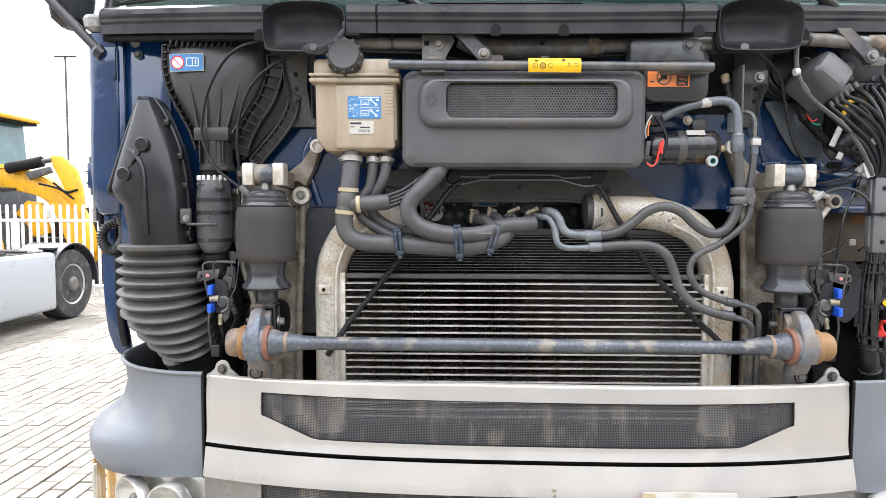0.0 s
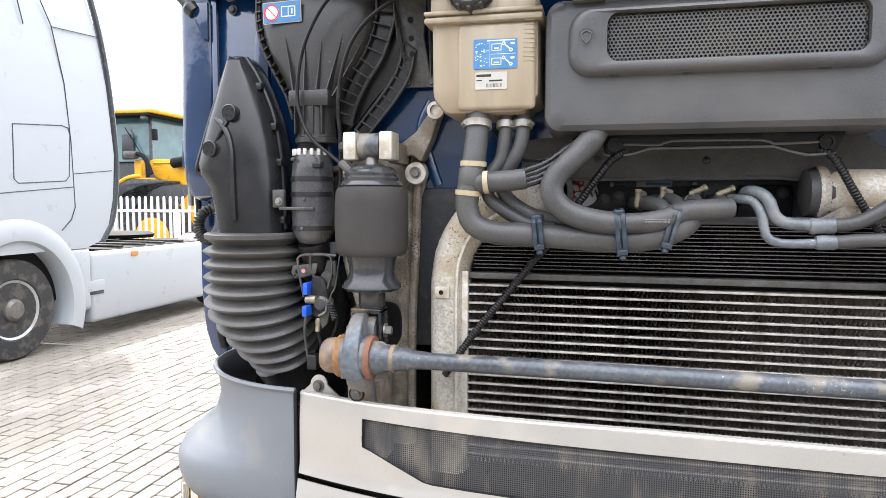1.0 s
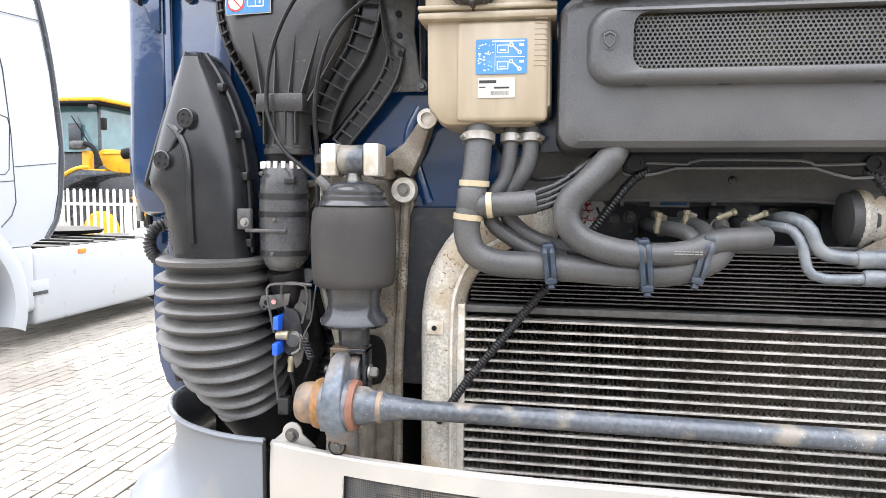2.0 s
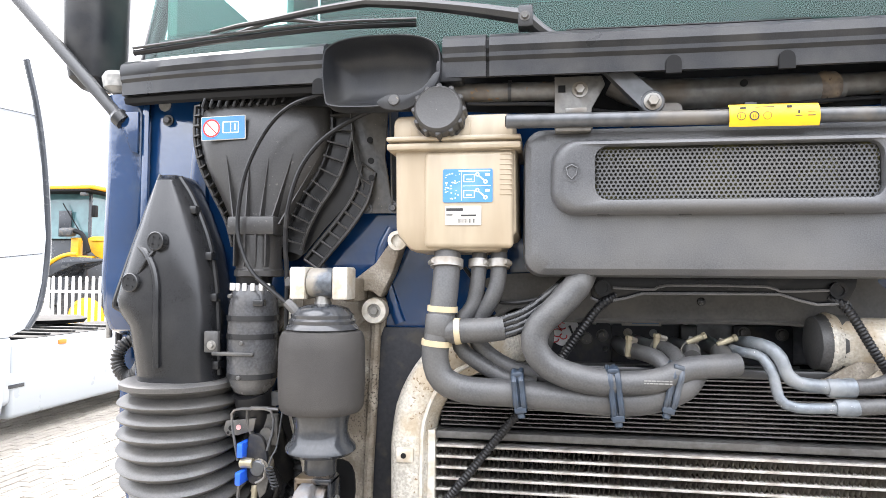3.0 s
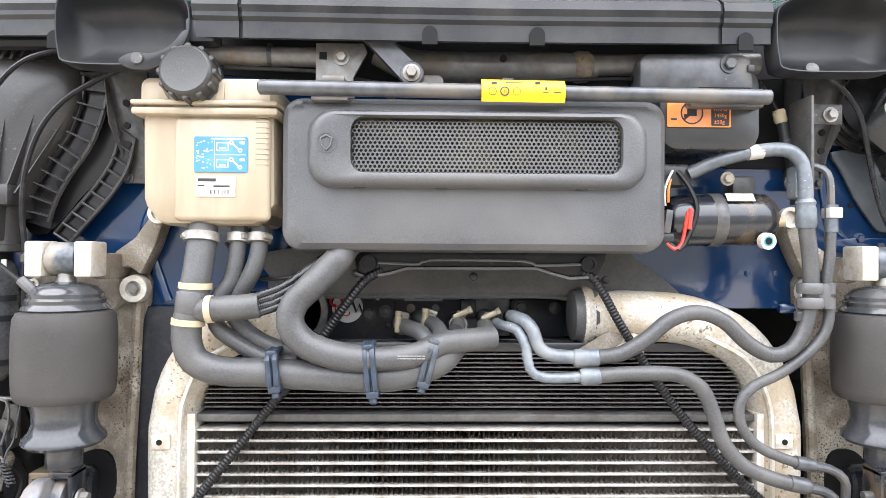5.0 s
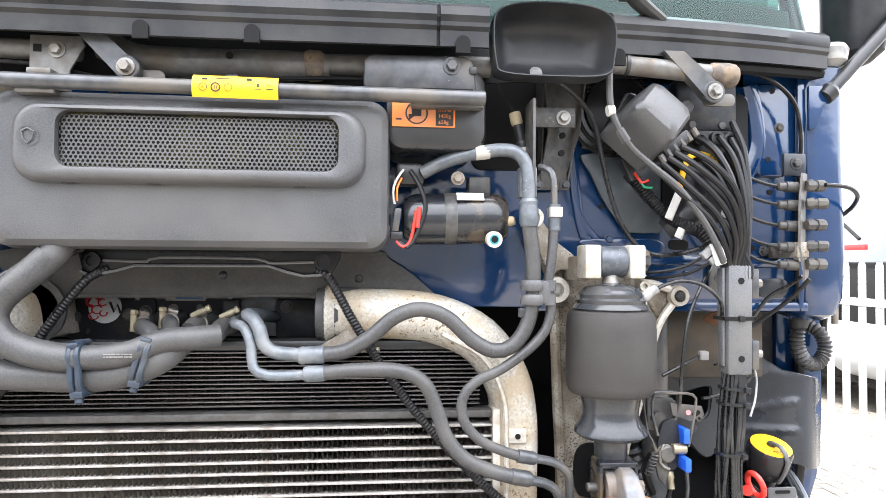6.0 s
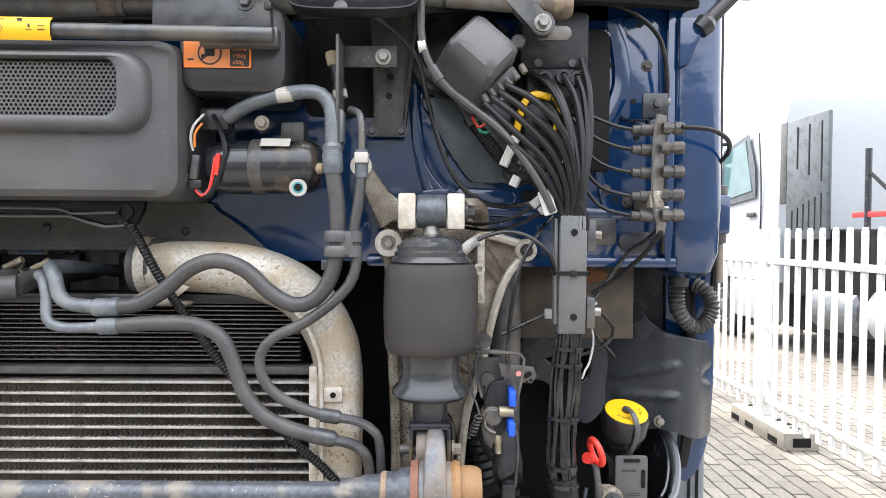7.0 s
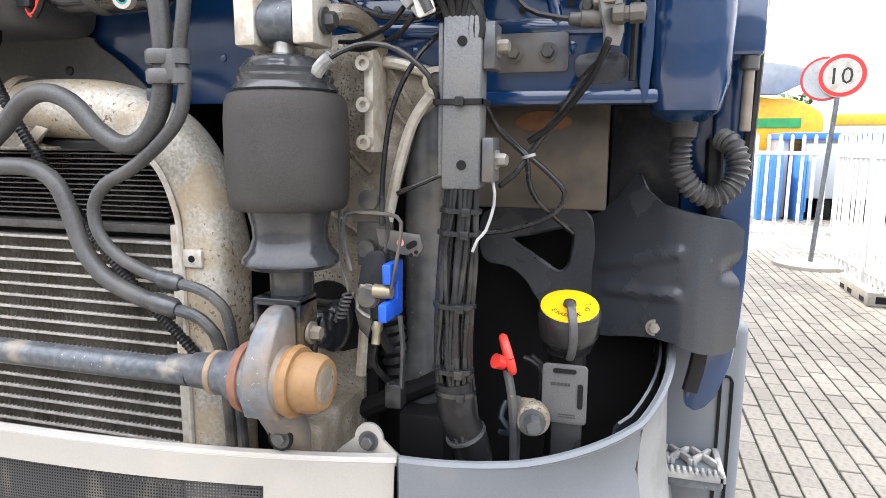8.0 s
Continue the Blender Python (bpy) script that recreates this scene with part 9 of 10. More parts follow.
# ---- ribbed hoses at the door hinges ----
for side in (1, -1):
    X = (lambda x: x) if side > 0 else mx
    o = thing("door_cable_hose", (X(1.45), 1.93, 1.46), "dusty grey ribbed rubber cable hose between pillar and door", "hose", group="door hoses")
    part("ribbed_hose", corrugated([(X(1.412), 1.925, 1.560), (X(1.410), 1.928, 1.530), (X(1.416), 1.93, 1.500), (X(1.434), 1.935, 1.478), (X(1.458), 1.94, 1.470), (X(1.480), 1.945, 1.484), (X(1.490), 1.95, 1.512), (X(1.482), 1.96, 1.540), (X(1.466), 1.98, 1.552)], 0.0165, 0.0085, 0.28, 16), RUBBER, o)
    part("collar", lathe([(0, 0.018), (0.022, 0.020), (0.026, 0.030), (0.032, 0.030)], (X(1.412), 1.925, 1.552), (0, 0, 1), 20), RUBBER, o)

# ---- wheel arch liner and filler ----
lin = thing("wheel_arch_liner", (1.40, 1.98, 1.22), "dark grey moulded plastic wheel arch liner with pressed ribs", "liner")
def along(knots, u):
    """A place between the knots (u, value)."""
    return float(np.interp(u, [k[0] for k in knots], [k[1] for k in knots]))


L_TOP = ((1.289, 1.43), (1.305, 1.437), (1.332, 1.462), (1.352, 1.492), (1.361, 1.497), (1.372, 1.473), (1.396, 1.453), (1.44, 1.443), (1.491, 1.431), (1.508, 1.418))
L_BOT = ((1.289, 1.235), (1.326, 1.240), (1.36, 1.249), (1.393, 1.255), (1.424, 1.252), (1.443, 1.244), (1.471, 1.236), (1.495, 1.234), (1.508, 1.242))
L_DEP = ((1.289, 2.03), (1.332, 2.004), (1.372, 1.979), (1.40, 1.960), (1.42, 1.950), (1.434, 1.9445), (1.446, 1.9445), (1.458, 1.951), (1.471, 1.961), (1.49, 1.981), (1.508, 1.998))
rows = []
NU, NV = 44, 44
for j in range(NV + 1):
    v = j / NV
    row = []
    for i in range(NU + 1):
        x = 1.289 + 0.219 * i / NU
        zt, zb = along(L_TOP, x), along(L_BOT, x)
        z = zt + (zb - zt) * v
        y = along(L_DEP, x) + 0.02 * max(0.0, (z - 1.44) / 0.05) ** 1.5
        for za, xa, zb2, xb in ((1.355, 1.315, 1.388, 1.419), (1.316, 1.320, 1.325, 1.419)):     # two pressed ribs
            if xa - 0.012 < x < xb + 0.012:
                zr = za + (zb2 - za) * (x - xa) / (xb - xa)
                y -= 0.007 * math.exp(-((z - zr) / 0.0075) ** 2) * min(1.0, (x - xa + 0.012) / 0.012, (xb + 0.012 - x) / 0.012)
        nick = 0.014 * math.exp(-((z - 1.36) / 0.014) ** 2) * max(0.0, (x - 1.47) / 0.038)
        row.append((x - nick, y, z))
    rows.append(row)
part("shell", sheet(rows, 0.004), GREY_PANEL, lin)
part("edge_bead", tube([p for p in rows[0][8:]] + [r[-1] for r in rows[1:]], 0.0032, 6), GREY_PANEL, lin)
part("screw", bolt((1.391, 1.962, 1.271), 0.0085, 0.006), ZINC, lin)
fw = thing("liner_frame", (1.2, 2.03, 1.25), "dark grey plastic frame with a triangular opening", "frame")
f_out = smooth_outline([(1.115, 1.43), (1.19, 1.441), (1.262, 1.441), (1.29, 1.421), (1.297, 1.38), (1.292, 1.334), (1.290, 1.286), (1.251, 1.250), (1.208, 1.29), (1.19, 1.318), (1.16, 1.342), (1.115, 1.355)], 4)
f_in = smooth_outline([(1.160, 1.388), (1.20, 1.400), (1.250, 1.412), (1.264, 1.402), (1.262, 1.37), (1.256, 1.346), (1.239, 1.336), (1.20, 1.360)], 4)
bm = bmesh.new()
edges = []
for ol in (f_out, f_in):
    vs = [bm.verts.new((x, 2.028, z)) for x, z in ol]
    edges += [bm.edges.new((vs[k], vs[(k + 1) % len(vs)])) for k in range(len(vs))]
bmesh.ops.triangle_fill(bm, edges=edges, use_beauty=True)
bmesh.ops.recalc_face_normals(bm, faces=bm.faces)
bmesh.ops.solidify(bm, geom=list(bm.faces), thickness=0.012)
part("frame", bm, GREY_PANEL, fw, smooth=0)
part("outer_bead", tube([(x, 2.026, z) for x, z in f_out] + [(f_out[0][0], 2.026, f_out[0][1])], 0.004, 6, smooth=False), GREY_PANEL, fw)
part("inner_bead", tube([(x, 2.024, z) for x, z in f_in] + [(f_in[0][0], 2.024, f_in[0][1])], 0.0045, 6, smooth=False), GREY_PANEL, fw)
fil = thing("oil_filler", (1.28, 1.82, 1.0), "black ribbed oil filler cap with a yellow top", "filler cap")
ax = Vector((0.05, -0.36, 1.0)).normalized()
base = Vector((1.276, 1.815, 1.262))
part("neck", tube([base + ax * 0.01, base - ax * 0.05, (1.27, 1.86, 1.12), (1.26, 1.9, 1.0)], 0.026, 18), RUBBER_BLACK, fil)
prof = [(0, 0.028), (0.006, 0.035), (0.018, 0.037), (0.021, 0.0395), (0.027, 0.0415), (0.056, 0.043), (0.063, 0.042), (0.067, 0.0395)]
bm = lathe(prof, base, ax, 12)
capb = part("cap", bevel(bm, 0.002, 2, 20), INTAKE, fil, "black faceted cap")
part("yellow_disc", lathe([(0.0665, 0.0385), (0.0685, 0.038), (0.069, 0.032)], base, ax, 32), YELLOW, fil, "yellow top disc with black lettering")
part("knob", lathe([(0.068, 0.009), (0.074, 0.008), (0.075, 0.005)], base, ax, 12), PLASTIC_DARK, fil)
q = Vector((0, 0, 1)).rotation_difference(ax).to_matrix().to_4x4()
for k, ch in enumerate("ENGINE OIL"):
    if ch == " ":
        continue
    a = radians(215 + 17 * k)
    m = Matrix.Translation(base + ax * 0.0695) @ q @ pose(0.0275 * math.cos(a), 0.0275 * math.sin(a), 0, 0, 0, math.degrees(a) + 90)
    cu = text(ch, (0, 0, 0), 0.010, PRINT_BLACK, fil, "lettering", (0, 0, 0))
    cu.data.transform(m)
part("strap", tube([base + ax * 0.0735, base + ax * 0.071 + Vector((0.004, -0.025, 0)), base + ax * 0.05 + Vector((0.010, -0.045, -0.004)), base + ax * 0.02 + Vector((0.010, -0.043, -0.006)), (1.283, 1.775, 1.258)], 0.0058, 8, squash=0.5), PLASTIC, fil)
fil.location += Vector((-0.002, 0.022, 0.006))
tagp = thing("grey_bracket_plate", (1.275, 1.785, 1.15), "grey plastic plate with a slot and unreadable stamping", "plate")
part("plate", plate(rounded(1.248, 1.182, 1.306, 1.262, 0.006), 1.778, 1.784, 0.002), PLASTIC, tagp)
part("slot", plate(rounded(1.294, 1.205, 1.301, 1.238, 0.003), 1.7765, 1.7785, 0.0), DARK, tagp)
part("slot", plate(rounded(1.262, 1.251, 1.292, 1.257, 0.003), 1.7765, 1.7785, 0.0), DARK, tagp)
bars(1.253, 1.232, 0.032, 0.008, 1.7774, 1, "", tagp, PLASTIC_DARK, 0.9, 2, "stamping")
bars(1.270, 1.190, 0.022, 0.007, 1.7774, 2, "", tagp, PLASTIC_DARK, 0.9, 3, "stamping")
part("stem", box((1.26, 1.786, 1.0), (1.30, 1.80, 1.19), 0.003), PLASTIC_DARK, tagp)
bt = thing("rubber_mount", (1.235, 1.765, 1.1), "dirty beige rubber mount with a bolt on a steel strip", "mount")
part("disc", lathe([(0, 0.024), (0.012, 0.022), (0.016, 0.016)], (1.237, 1.778, 1.187), (0.25, -1, 0), 22), CASTING, bt)
part("bolt", bolt((1.239, 1.763, 1.187), 0.0115, 0.016, (0.25, -1, 0)), STEEL_GREY, bt)
part("strip", box((1.212, 1.772, 1.03), (1.222, 1.776, 1.215), 0.001), STEEL_GREY, bt)
part("pad", box((1.212, 1.777, 1.165), (1.24, 1.786, 1.21), 0.002), CASTING, bt)
dip = thing("dipstick", (1.207, 1.755, 1.10), "red plastic dipstick ring handle", "dipstick")
ring = []
for k in range(25):
    a = 2 * math.pi * k / 24
    ring.append((1.207 + 0.0055 * math.cos(a) - 0.006 * math.sin(a), 1.752 - 0.016 * math.cos(a), 1.278 + 0.021 * math.sin(a)))
part("ring", tube(ring, 0.0055, 10, smooth=False, caps=False), RED, dip)
part("stem", tube([(1.206, 1.755, 1.256), (1.210, 1.757, 1.235), (1.214, 1.76, 1.20), (1.215, 1.77, 1.12)], 0.006, 8), STEEL_GREY, dip)
part("plug", lathe([(0, 0.009), (0.014, 0.010)], (1.2, 1.762, 1.262), (-0.5, -0.5, 0.3), 12), RED, dip)
for pts, m in (([(1.20, 1.79, 1.20), (1.195, 1.78, 1.18), (1.21, 1.78, 1.16), (1.19, 1.80, 1.15)], CLAMP_BLUE), ([(1.22, 1.80, 1.26), (1.24, 1.80, 1.25), (1.245, 1.80, 1.22), (1.235, 1.81, 1.18)], RUBBER_BLACK), ([(1.23, 1.81, 1.26), (1.25, 1.81, 1.24), (1.25, 1.81, 1.20)], RUBBER_BLACK)):
    o = thing("small_cable", pts[-1], "thin coloured cable near the oil filler", "cable")
    part("cable", tube(pts, 0.004, 8), m, o)

# ---- side of the cab below the door, step ----
step = thing("cab_step", (1.46, 2.35, 0.3), "grey plastic step well side with ridged aluminium tread", "step")
part("side_panel", box((1.40, 2.10, 0.35), (1.548, 2.9, 1.25), 0.015, 3), CORNER, step)
for x in (1.506, 1.524):
    part("panel_groove", box((x, 2.096, 0.90), (x + 0.005, 2.104, 1.15), 0.0), DARK, step)
part("groove_arch", tube([(1.5085, 2.099, 1.15), (1.512, 2.099, 1.158), (1.522, 2.099, 1.158), (1.5265, 2.099, 1.15)], 0.0025, 6), DARK, step)
TZ = 1.020
part("tread_frame", box((1.36, 2.0, TZ - 0.02), (1.510, 2.10, TZ), 0.006), ALU_PIPE, step)
part("tread_rail", box((1.372, 1.99, TZ), (1.510, 2.0, TZ + 0.012), 0.002), PALE, step)
part("tread_rail", box((1.502, 1.99, TZ), (1.512, 2.095, TZ + 0.012), 0.002), PALE, step)
for i in range(4):
    for s in (-1, 1):
        part("tread_bar", turned(box((1.375 + 0.035 * i, 2.03, TZ), (1.383 + 0.035 * i, 2.095, TZ + 0.012), 0.002), about((1.379 + 0.035 * i, 2.07, TZ), 0, 0, 35 * s)), PALE, step)
for i in range(15):
    part("tread_tooth", box((1.374 + 0.0092 * i, 1.988, TZ + 0.010), (1.379 + 0.0092 * i, 2.002, TZ + 0.018), 0.001, 1), PALE, step)

# ---- mirrors, wipers ----
for side in (1, -1):
    X = (lambda x: x) if side > 0 else mx
    mir = thing("door_mirror", (X(1.5), 1.95, 2.02), "dark grey plastic mirror housing with black arm", "mirror", group="door mirrors")
    secs = []
    for z, w, d in ((2.13, 0.025, 0.03), (2.15, 0.042, 0.06), (2.22, 0.048, 0.075), (2.6, 0.052, 0.08), (2.75, 0.04, 0.06)):
        secs.append([(X(1.55) + w * math.copysign(abs(math.cos(a)) ** 0.6, math.cos(a)), 1.93 + d * math.copysign(abs(math.sin(a)) ** 0.6, math.sin(a)), z) for a in [2 * math.pi * k / 24 for k in range(24)]])
    part("housing", loft(secs), TRIM, mir)
    # stands in as the cowl's pale corner trim, grouped with the mirror
    part("lower_cap", lathe([(0, 0.015), (0.012, 0.032), (0.035, 0.036), (0.045, 0.03)], (X(1.432), 1.85, 2.095), (0, 0, 1), 20), PALE, mir, "pale weathered end trim of the cowl")
    part("arm", rod((X(1.412), 1.83, 2.035), (X(1.74), 1.86, 2.37), 0.0135, 14, 0.002), PLASTIC_DARK, mir)
    part("arm_joint", lathe([(0, 0.018), (0.02, 0.02), (0.03, 0.014)], (X(1.405), 1.832, 2.028), (side, 0, 1), 14), PLASTIC_DARK, mir)
    part("arm_bracket", plate([(X(x), z) for x, z in ((1.37, 2.05), (1.41, 2.05), (1.41, 2.02), (1.385, 1.965), (1.37, 1.96))], 1.826, 1.834, 0.002), BLUE, mir)
for pts, arm in (([(-0.70, 1.722, 2.170), (-0.64, 1.712, 2.176), (-0.574, 1.704, 2.180), (-0.47, 1.698, 2.192), (-0.385, 1.695, 2.199)], [(-0.385, 1.695, 2.199), (-0.30, 1.688, 2.188), (-0.20, 1.680, 2.170), (-0.10, 1.674, 2.148)]),
                 ([(0.30, 1.66, 2.225), (0.42, 1.66, 2.225), (0.55, 1.66, 2.22), (0.68, 1.665, 2.215), (0.76, 1.667, 2.205)], [(0.70, 1.665, 2.215), (0.78, 1.668, 2.20), (0.86, 1.67, 2.185), (0.93, 1.675, 2.165)])):
    o = thing("wiper", (arm[-1][0] + 0.05, 1.70, 2.12), "black windscreen wiper arm with blade", "wiper", group="wipers")
    part("arm", tube(pts, lambda t: 0.0045 + 0.006 * t, 8, 0.03, squash=0.7), PLASTIC_DARK, o)
    part("root_arm", tube(arm, lambda t: 0.010 + 0.007 * t, 8, 0.03, squash=0.8), PLASTIC_DARK, o)
    ex, ey, ez = arm[-1]
    part("head", box((ex - 0.012, ey - 0.016, ez - 0.022), (ex + 0.014, ey + 0.014, ez + 0.016), 0.004), PLASTIC_DARK, o)
    part("head_bolt", bolt((ex, ey - 0.016, ez - 0.004), 0.006, 0.004), STEEL, o)
    part("foot", tube([(ex, ey, ez), (ex + 0.025, ey + 0.008, ez - 0.022), (ex + 0.075, ey + 0.03, ez - 0.045)], lambda t: 0.017 - 0.003 * t, 10, squash=0.8), PLASTIC_DARK, o)
    if ex < 0:
        blade = [(-0.845, 1.695, 2.127), (-0.70, 1.722, 2.152), (-0.56, 1.726, 2.164), (-0.44, 1.728, 2.170), (-0.30, 1.728, 2.168)]
    else:
        blade = [(p[0] + 0.035, p[1] + 0.014, p[2] - 0.012 - 0.002 * k) for k, p in enumerate(pts)]
    part("blade", tube(blade, 0.0055, 6, 0.03), RUBBER_BLACK, o)
    part("blade_rail", tube([(p[0], p[1] - 0.004, p[2] + 0.008) for p in blade], 0.003, 6, 0.03), PLASTIC_DARK, o)
    mid = blade[2]
    part("blade_yoke", tube([(mid[0] - 0.09, mid[1], mid[2] + 0.004), (mid[0], mid[1] - 0.006, mid[2] + 0.022), (mid[0] + 0.09, mid[1], mid[2] + 0.012)], 0.004, 6), PLASTIC_DARK, o)

# ---- yard: parked trucks, loader, fences, sign ----
def wheel(parent_name, at, axis, r=0.5, width=0.3, label="black truck tyre on a grey steel rim", parent=None):
    """A truck wheel whose outer face looks along axis."""
    w = part("wheel", lathe([(-width, r * 0.6), (-width, r * 0.93), (-width + 0.03, r), (-0.03, r), (0, r * 0.95), (0.0, r * 0.62), (-0.02, r * 0.58)], at, axis, 40), TYRE, parent, "black tyre")
    part("rim", lathe([(-0.03, r * 0.60), (-0.005, r * 0.585), (-0.02, r * 0.54), (-0.10, r * 0.50), (-0.12, r * 0.40), (-0.07, r * 0.30), (-0.06, r * 0.22), (0.0, r * 0.21), (0.02, r * 0.17)], at, axis, 36), RIM, w)
    part("hub", lathe([(-0.115, r * 0.43), (-0.08, r * 0.42), (-0.066, r * 0.30), (-0.055, r * 0.24), (0.003, r * 0.215), (0.026, r * 0.16), (0.03, 0.0)], at, axis, 30), DULL_ZINC, w, "grey hub")
    a = Vector(axis).normalized()
    q = Vector((0, 0, 1)).rotation_difference(a)
    for k in range(10):
        t = 2 * math.pi * k / 10
        p = Vector(at) + q @ Vector((r * 0.345 * math.cos(t), r * 0.345 * math.sin(t), -0.085))
        part("wheel_nut", rod(p, p + a * 0.045, 0.018, 8, 0.004), ZINC, w)
        p = Vector(at) + q @ Vector((r * 0.455 * math.cos(t + 0.3), r * 0.455 * math.sin(t + 0.3), -0.098))
        part("hand_hole", rod(p, p + a * 0.006, 0.026, 10), DARK, w)
    return w


SX = -5.45
wt = thing("white_tractor_truck", (SX - 1.2, 7.0, 0.0), "parked white tractor truck with side skirt", "truck")
secs = []
for z, y0, y1, d in ((1.05, 4.35, 6.45, 0.0), (1.12, 4.33, 6.66, 0.0), (1.3, 4.30, 6.80, 0.0), (1.6, 4.30, 6.88, 0.0), (2.1, 4.32, 6.93, -0.01), (2.88, 4.4, 6.86, -0.03), (3.47, 4.5, 6.76, -0.06), (4.0, 4.7, 6.62, -0.12), (4.3, 5.0, 6.5, -0.3)):
    secs.append([(SX + d, y0, z), (SX + d, y1, z), (SX - 2.45 - d, y1, z), (SX - 2.45 - d, y0, z)])
part("cab", bevel(loft(secs), 0.06, 3, 30), WHITE_PAINT, wt)
part("rear_edge", tube([(SX - 0.01, 6.70, 1.12), (SX - 0.01, 6.84, 1.3), (SX - 0.01, 6.92, 1.6), (SX - 0.02, 6.97, 2.1), (SX - 0.03, 6.90, 2.88), (SX - 0.05, 6.80, 3.47), (SX - 0.10, 6.68, 4.0)], 0.035, 8, 0.1), GREY_PANEL, wt)
E = SX + 0.004
for pts in ([(5.59, 2.31), (6.19, 2.36), (6.27, 2.34), (6.29, 2.27), (6.25, 1.83), (6.20, 1.78), (5.62, 1.74), (5.57, 1.78), (5.59, 2.31)], [(5.2, 1.62), (5.52, 1.65), (6.31, 1.72)], [(6.0, 3.59), (6.12, 3.37), (6.25, 2.81), (6.30, 2.2), (6.31, 1.5), (6.25, 1.37), (6.12, 1.26)], [(6.13, 3.36), (6.8, 3.41)], [(6.32, 1.86), (6.88, 1.92)], [(5.2, 3.9), (5.7, 3.62), (5.78, 3.3)]):
    part("panel_gap", tube([(E - 0.02 * max(0, z - 1.4), y, z) for y, z in pts], 0.006, 6, smooth=False), GREY_PANEL, wt)
part("lower_cab", box((SX - 2.4, 6.22, 0.35), (SX + 0.01, 6.52, 1.06), 0.06, 3), WHITE_PAINT, wt)
rows = []
for rr, xx in ((0.66, SX - 0.30), (0.66, SX - 0.02), (0.69, SX + 0.03), (0.80, SX + 0.04), (0.88, SX + 0.005), (0.90, SX - 0.03)):
    rows.append([(xx, 5.56 + rr * 0.95 * math.cos(a), 0.50 + rr * math.sin(a)) for a in [math.pi * (-0.12 + 1.12 * k / 22) for k in range(23)]])
part("wheel_arch", sheet(rows, 0.01), WHITE_PAINT, wt)
# near-black filler box gives the shade inside the wheel arch
part("arch_inside", box((SX - 0.7, 4.95, 0.5), (SX - 0.16, 6.2, 1.1), 0.02), DARK, wt)
skirt = part("side_skirt", box((SX - 0.25, 6.50, 0.20), (SX, 8.78, 0.99), 0.05, 3), WHITE_PAINT, wt)
part("marker_lamp", box((SX - 0.002, 7.15, 0.93 - 0.02), (SX + 0.012, 7.27, 0.93 + 0.035), 0.004), ORANGE, skirt, "orange side marker lamp")
part("handle_recess", box((SX - 0.002, 6.39, 0.51), (SX + 0.004, 6.70, 0.68), 0.01), WHITE_PAINT, skirt)
part("handle_slot", box((SX + 0.002, 6.41, 0.52), (SX + 0.008, 6.68, 0.56), 0.004), GREY_PANEL, skirt)
part("chassis", box((SX - 1.7, 6.9, 0.55), (SX - 0.5, 10.0, 0.95), 0.03), DARK, wt)
part("deck_plate", box((SX - 2.2, 6.95, 0.97), (SX - 0.15, 8.7, 1.00), 0.01), DARK, wt)
part("fifth_wheel", lathe([(0, 0.45), (0.05, 0.48), (0.08, 0.40)], (SX - 1.2, 8.4, 1.05), (0, 0, 1), 24), DARK, wt)
for k in range(4):
    part("deck_strap", box((SX - 1.2, 7.2 + 0.4 * k, 1.0), (SX - 0.2, 7.28 + 0.4 * k, 1.03), 0.01), TYRE, wt)
fen = [(SX - 0.02, 9.25 + 0.60 * math.cos(a), 0.50 + 0.60 * math.sin(a)) for a in [math.pi * k / 14 for k in range(15)]]
bm = sheet([[(x, y, z) for x, y, z in fen], [(x - 0.6, y, z) for x, y, z in fen]], 0.02)
part("rear_fender", bm, GREY_PANEL, wt, "grey rear fender")
part("fender_lamp", box((SX - 0.3, 8.85, 1.02), (SX - 0.1, 9.0, 1.05), 0.01), GREY_PANEL, wt)
for y in (5.56, 9.25):
    wheel("", (SX - 0.05, y, 0.5), (1, 0, 0), 0.5, 0.3, parent=wt)
wheel("", (SX - 2.4, 5.56, 0.5), (-1, 0, 0), 0.5, 0.3, parent=wt)
wheel("", (SX - 2.4, 9.25, 0.5), (-1, 0, 0), 0.5, 0.3, parent=wt)


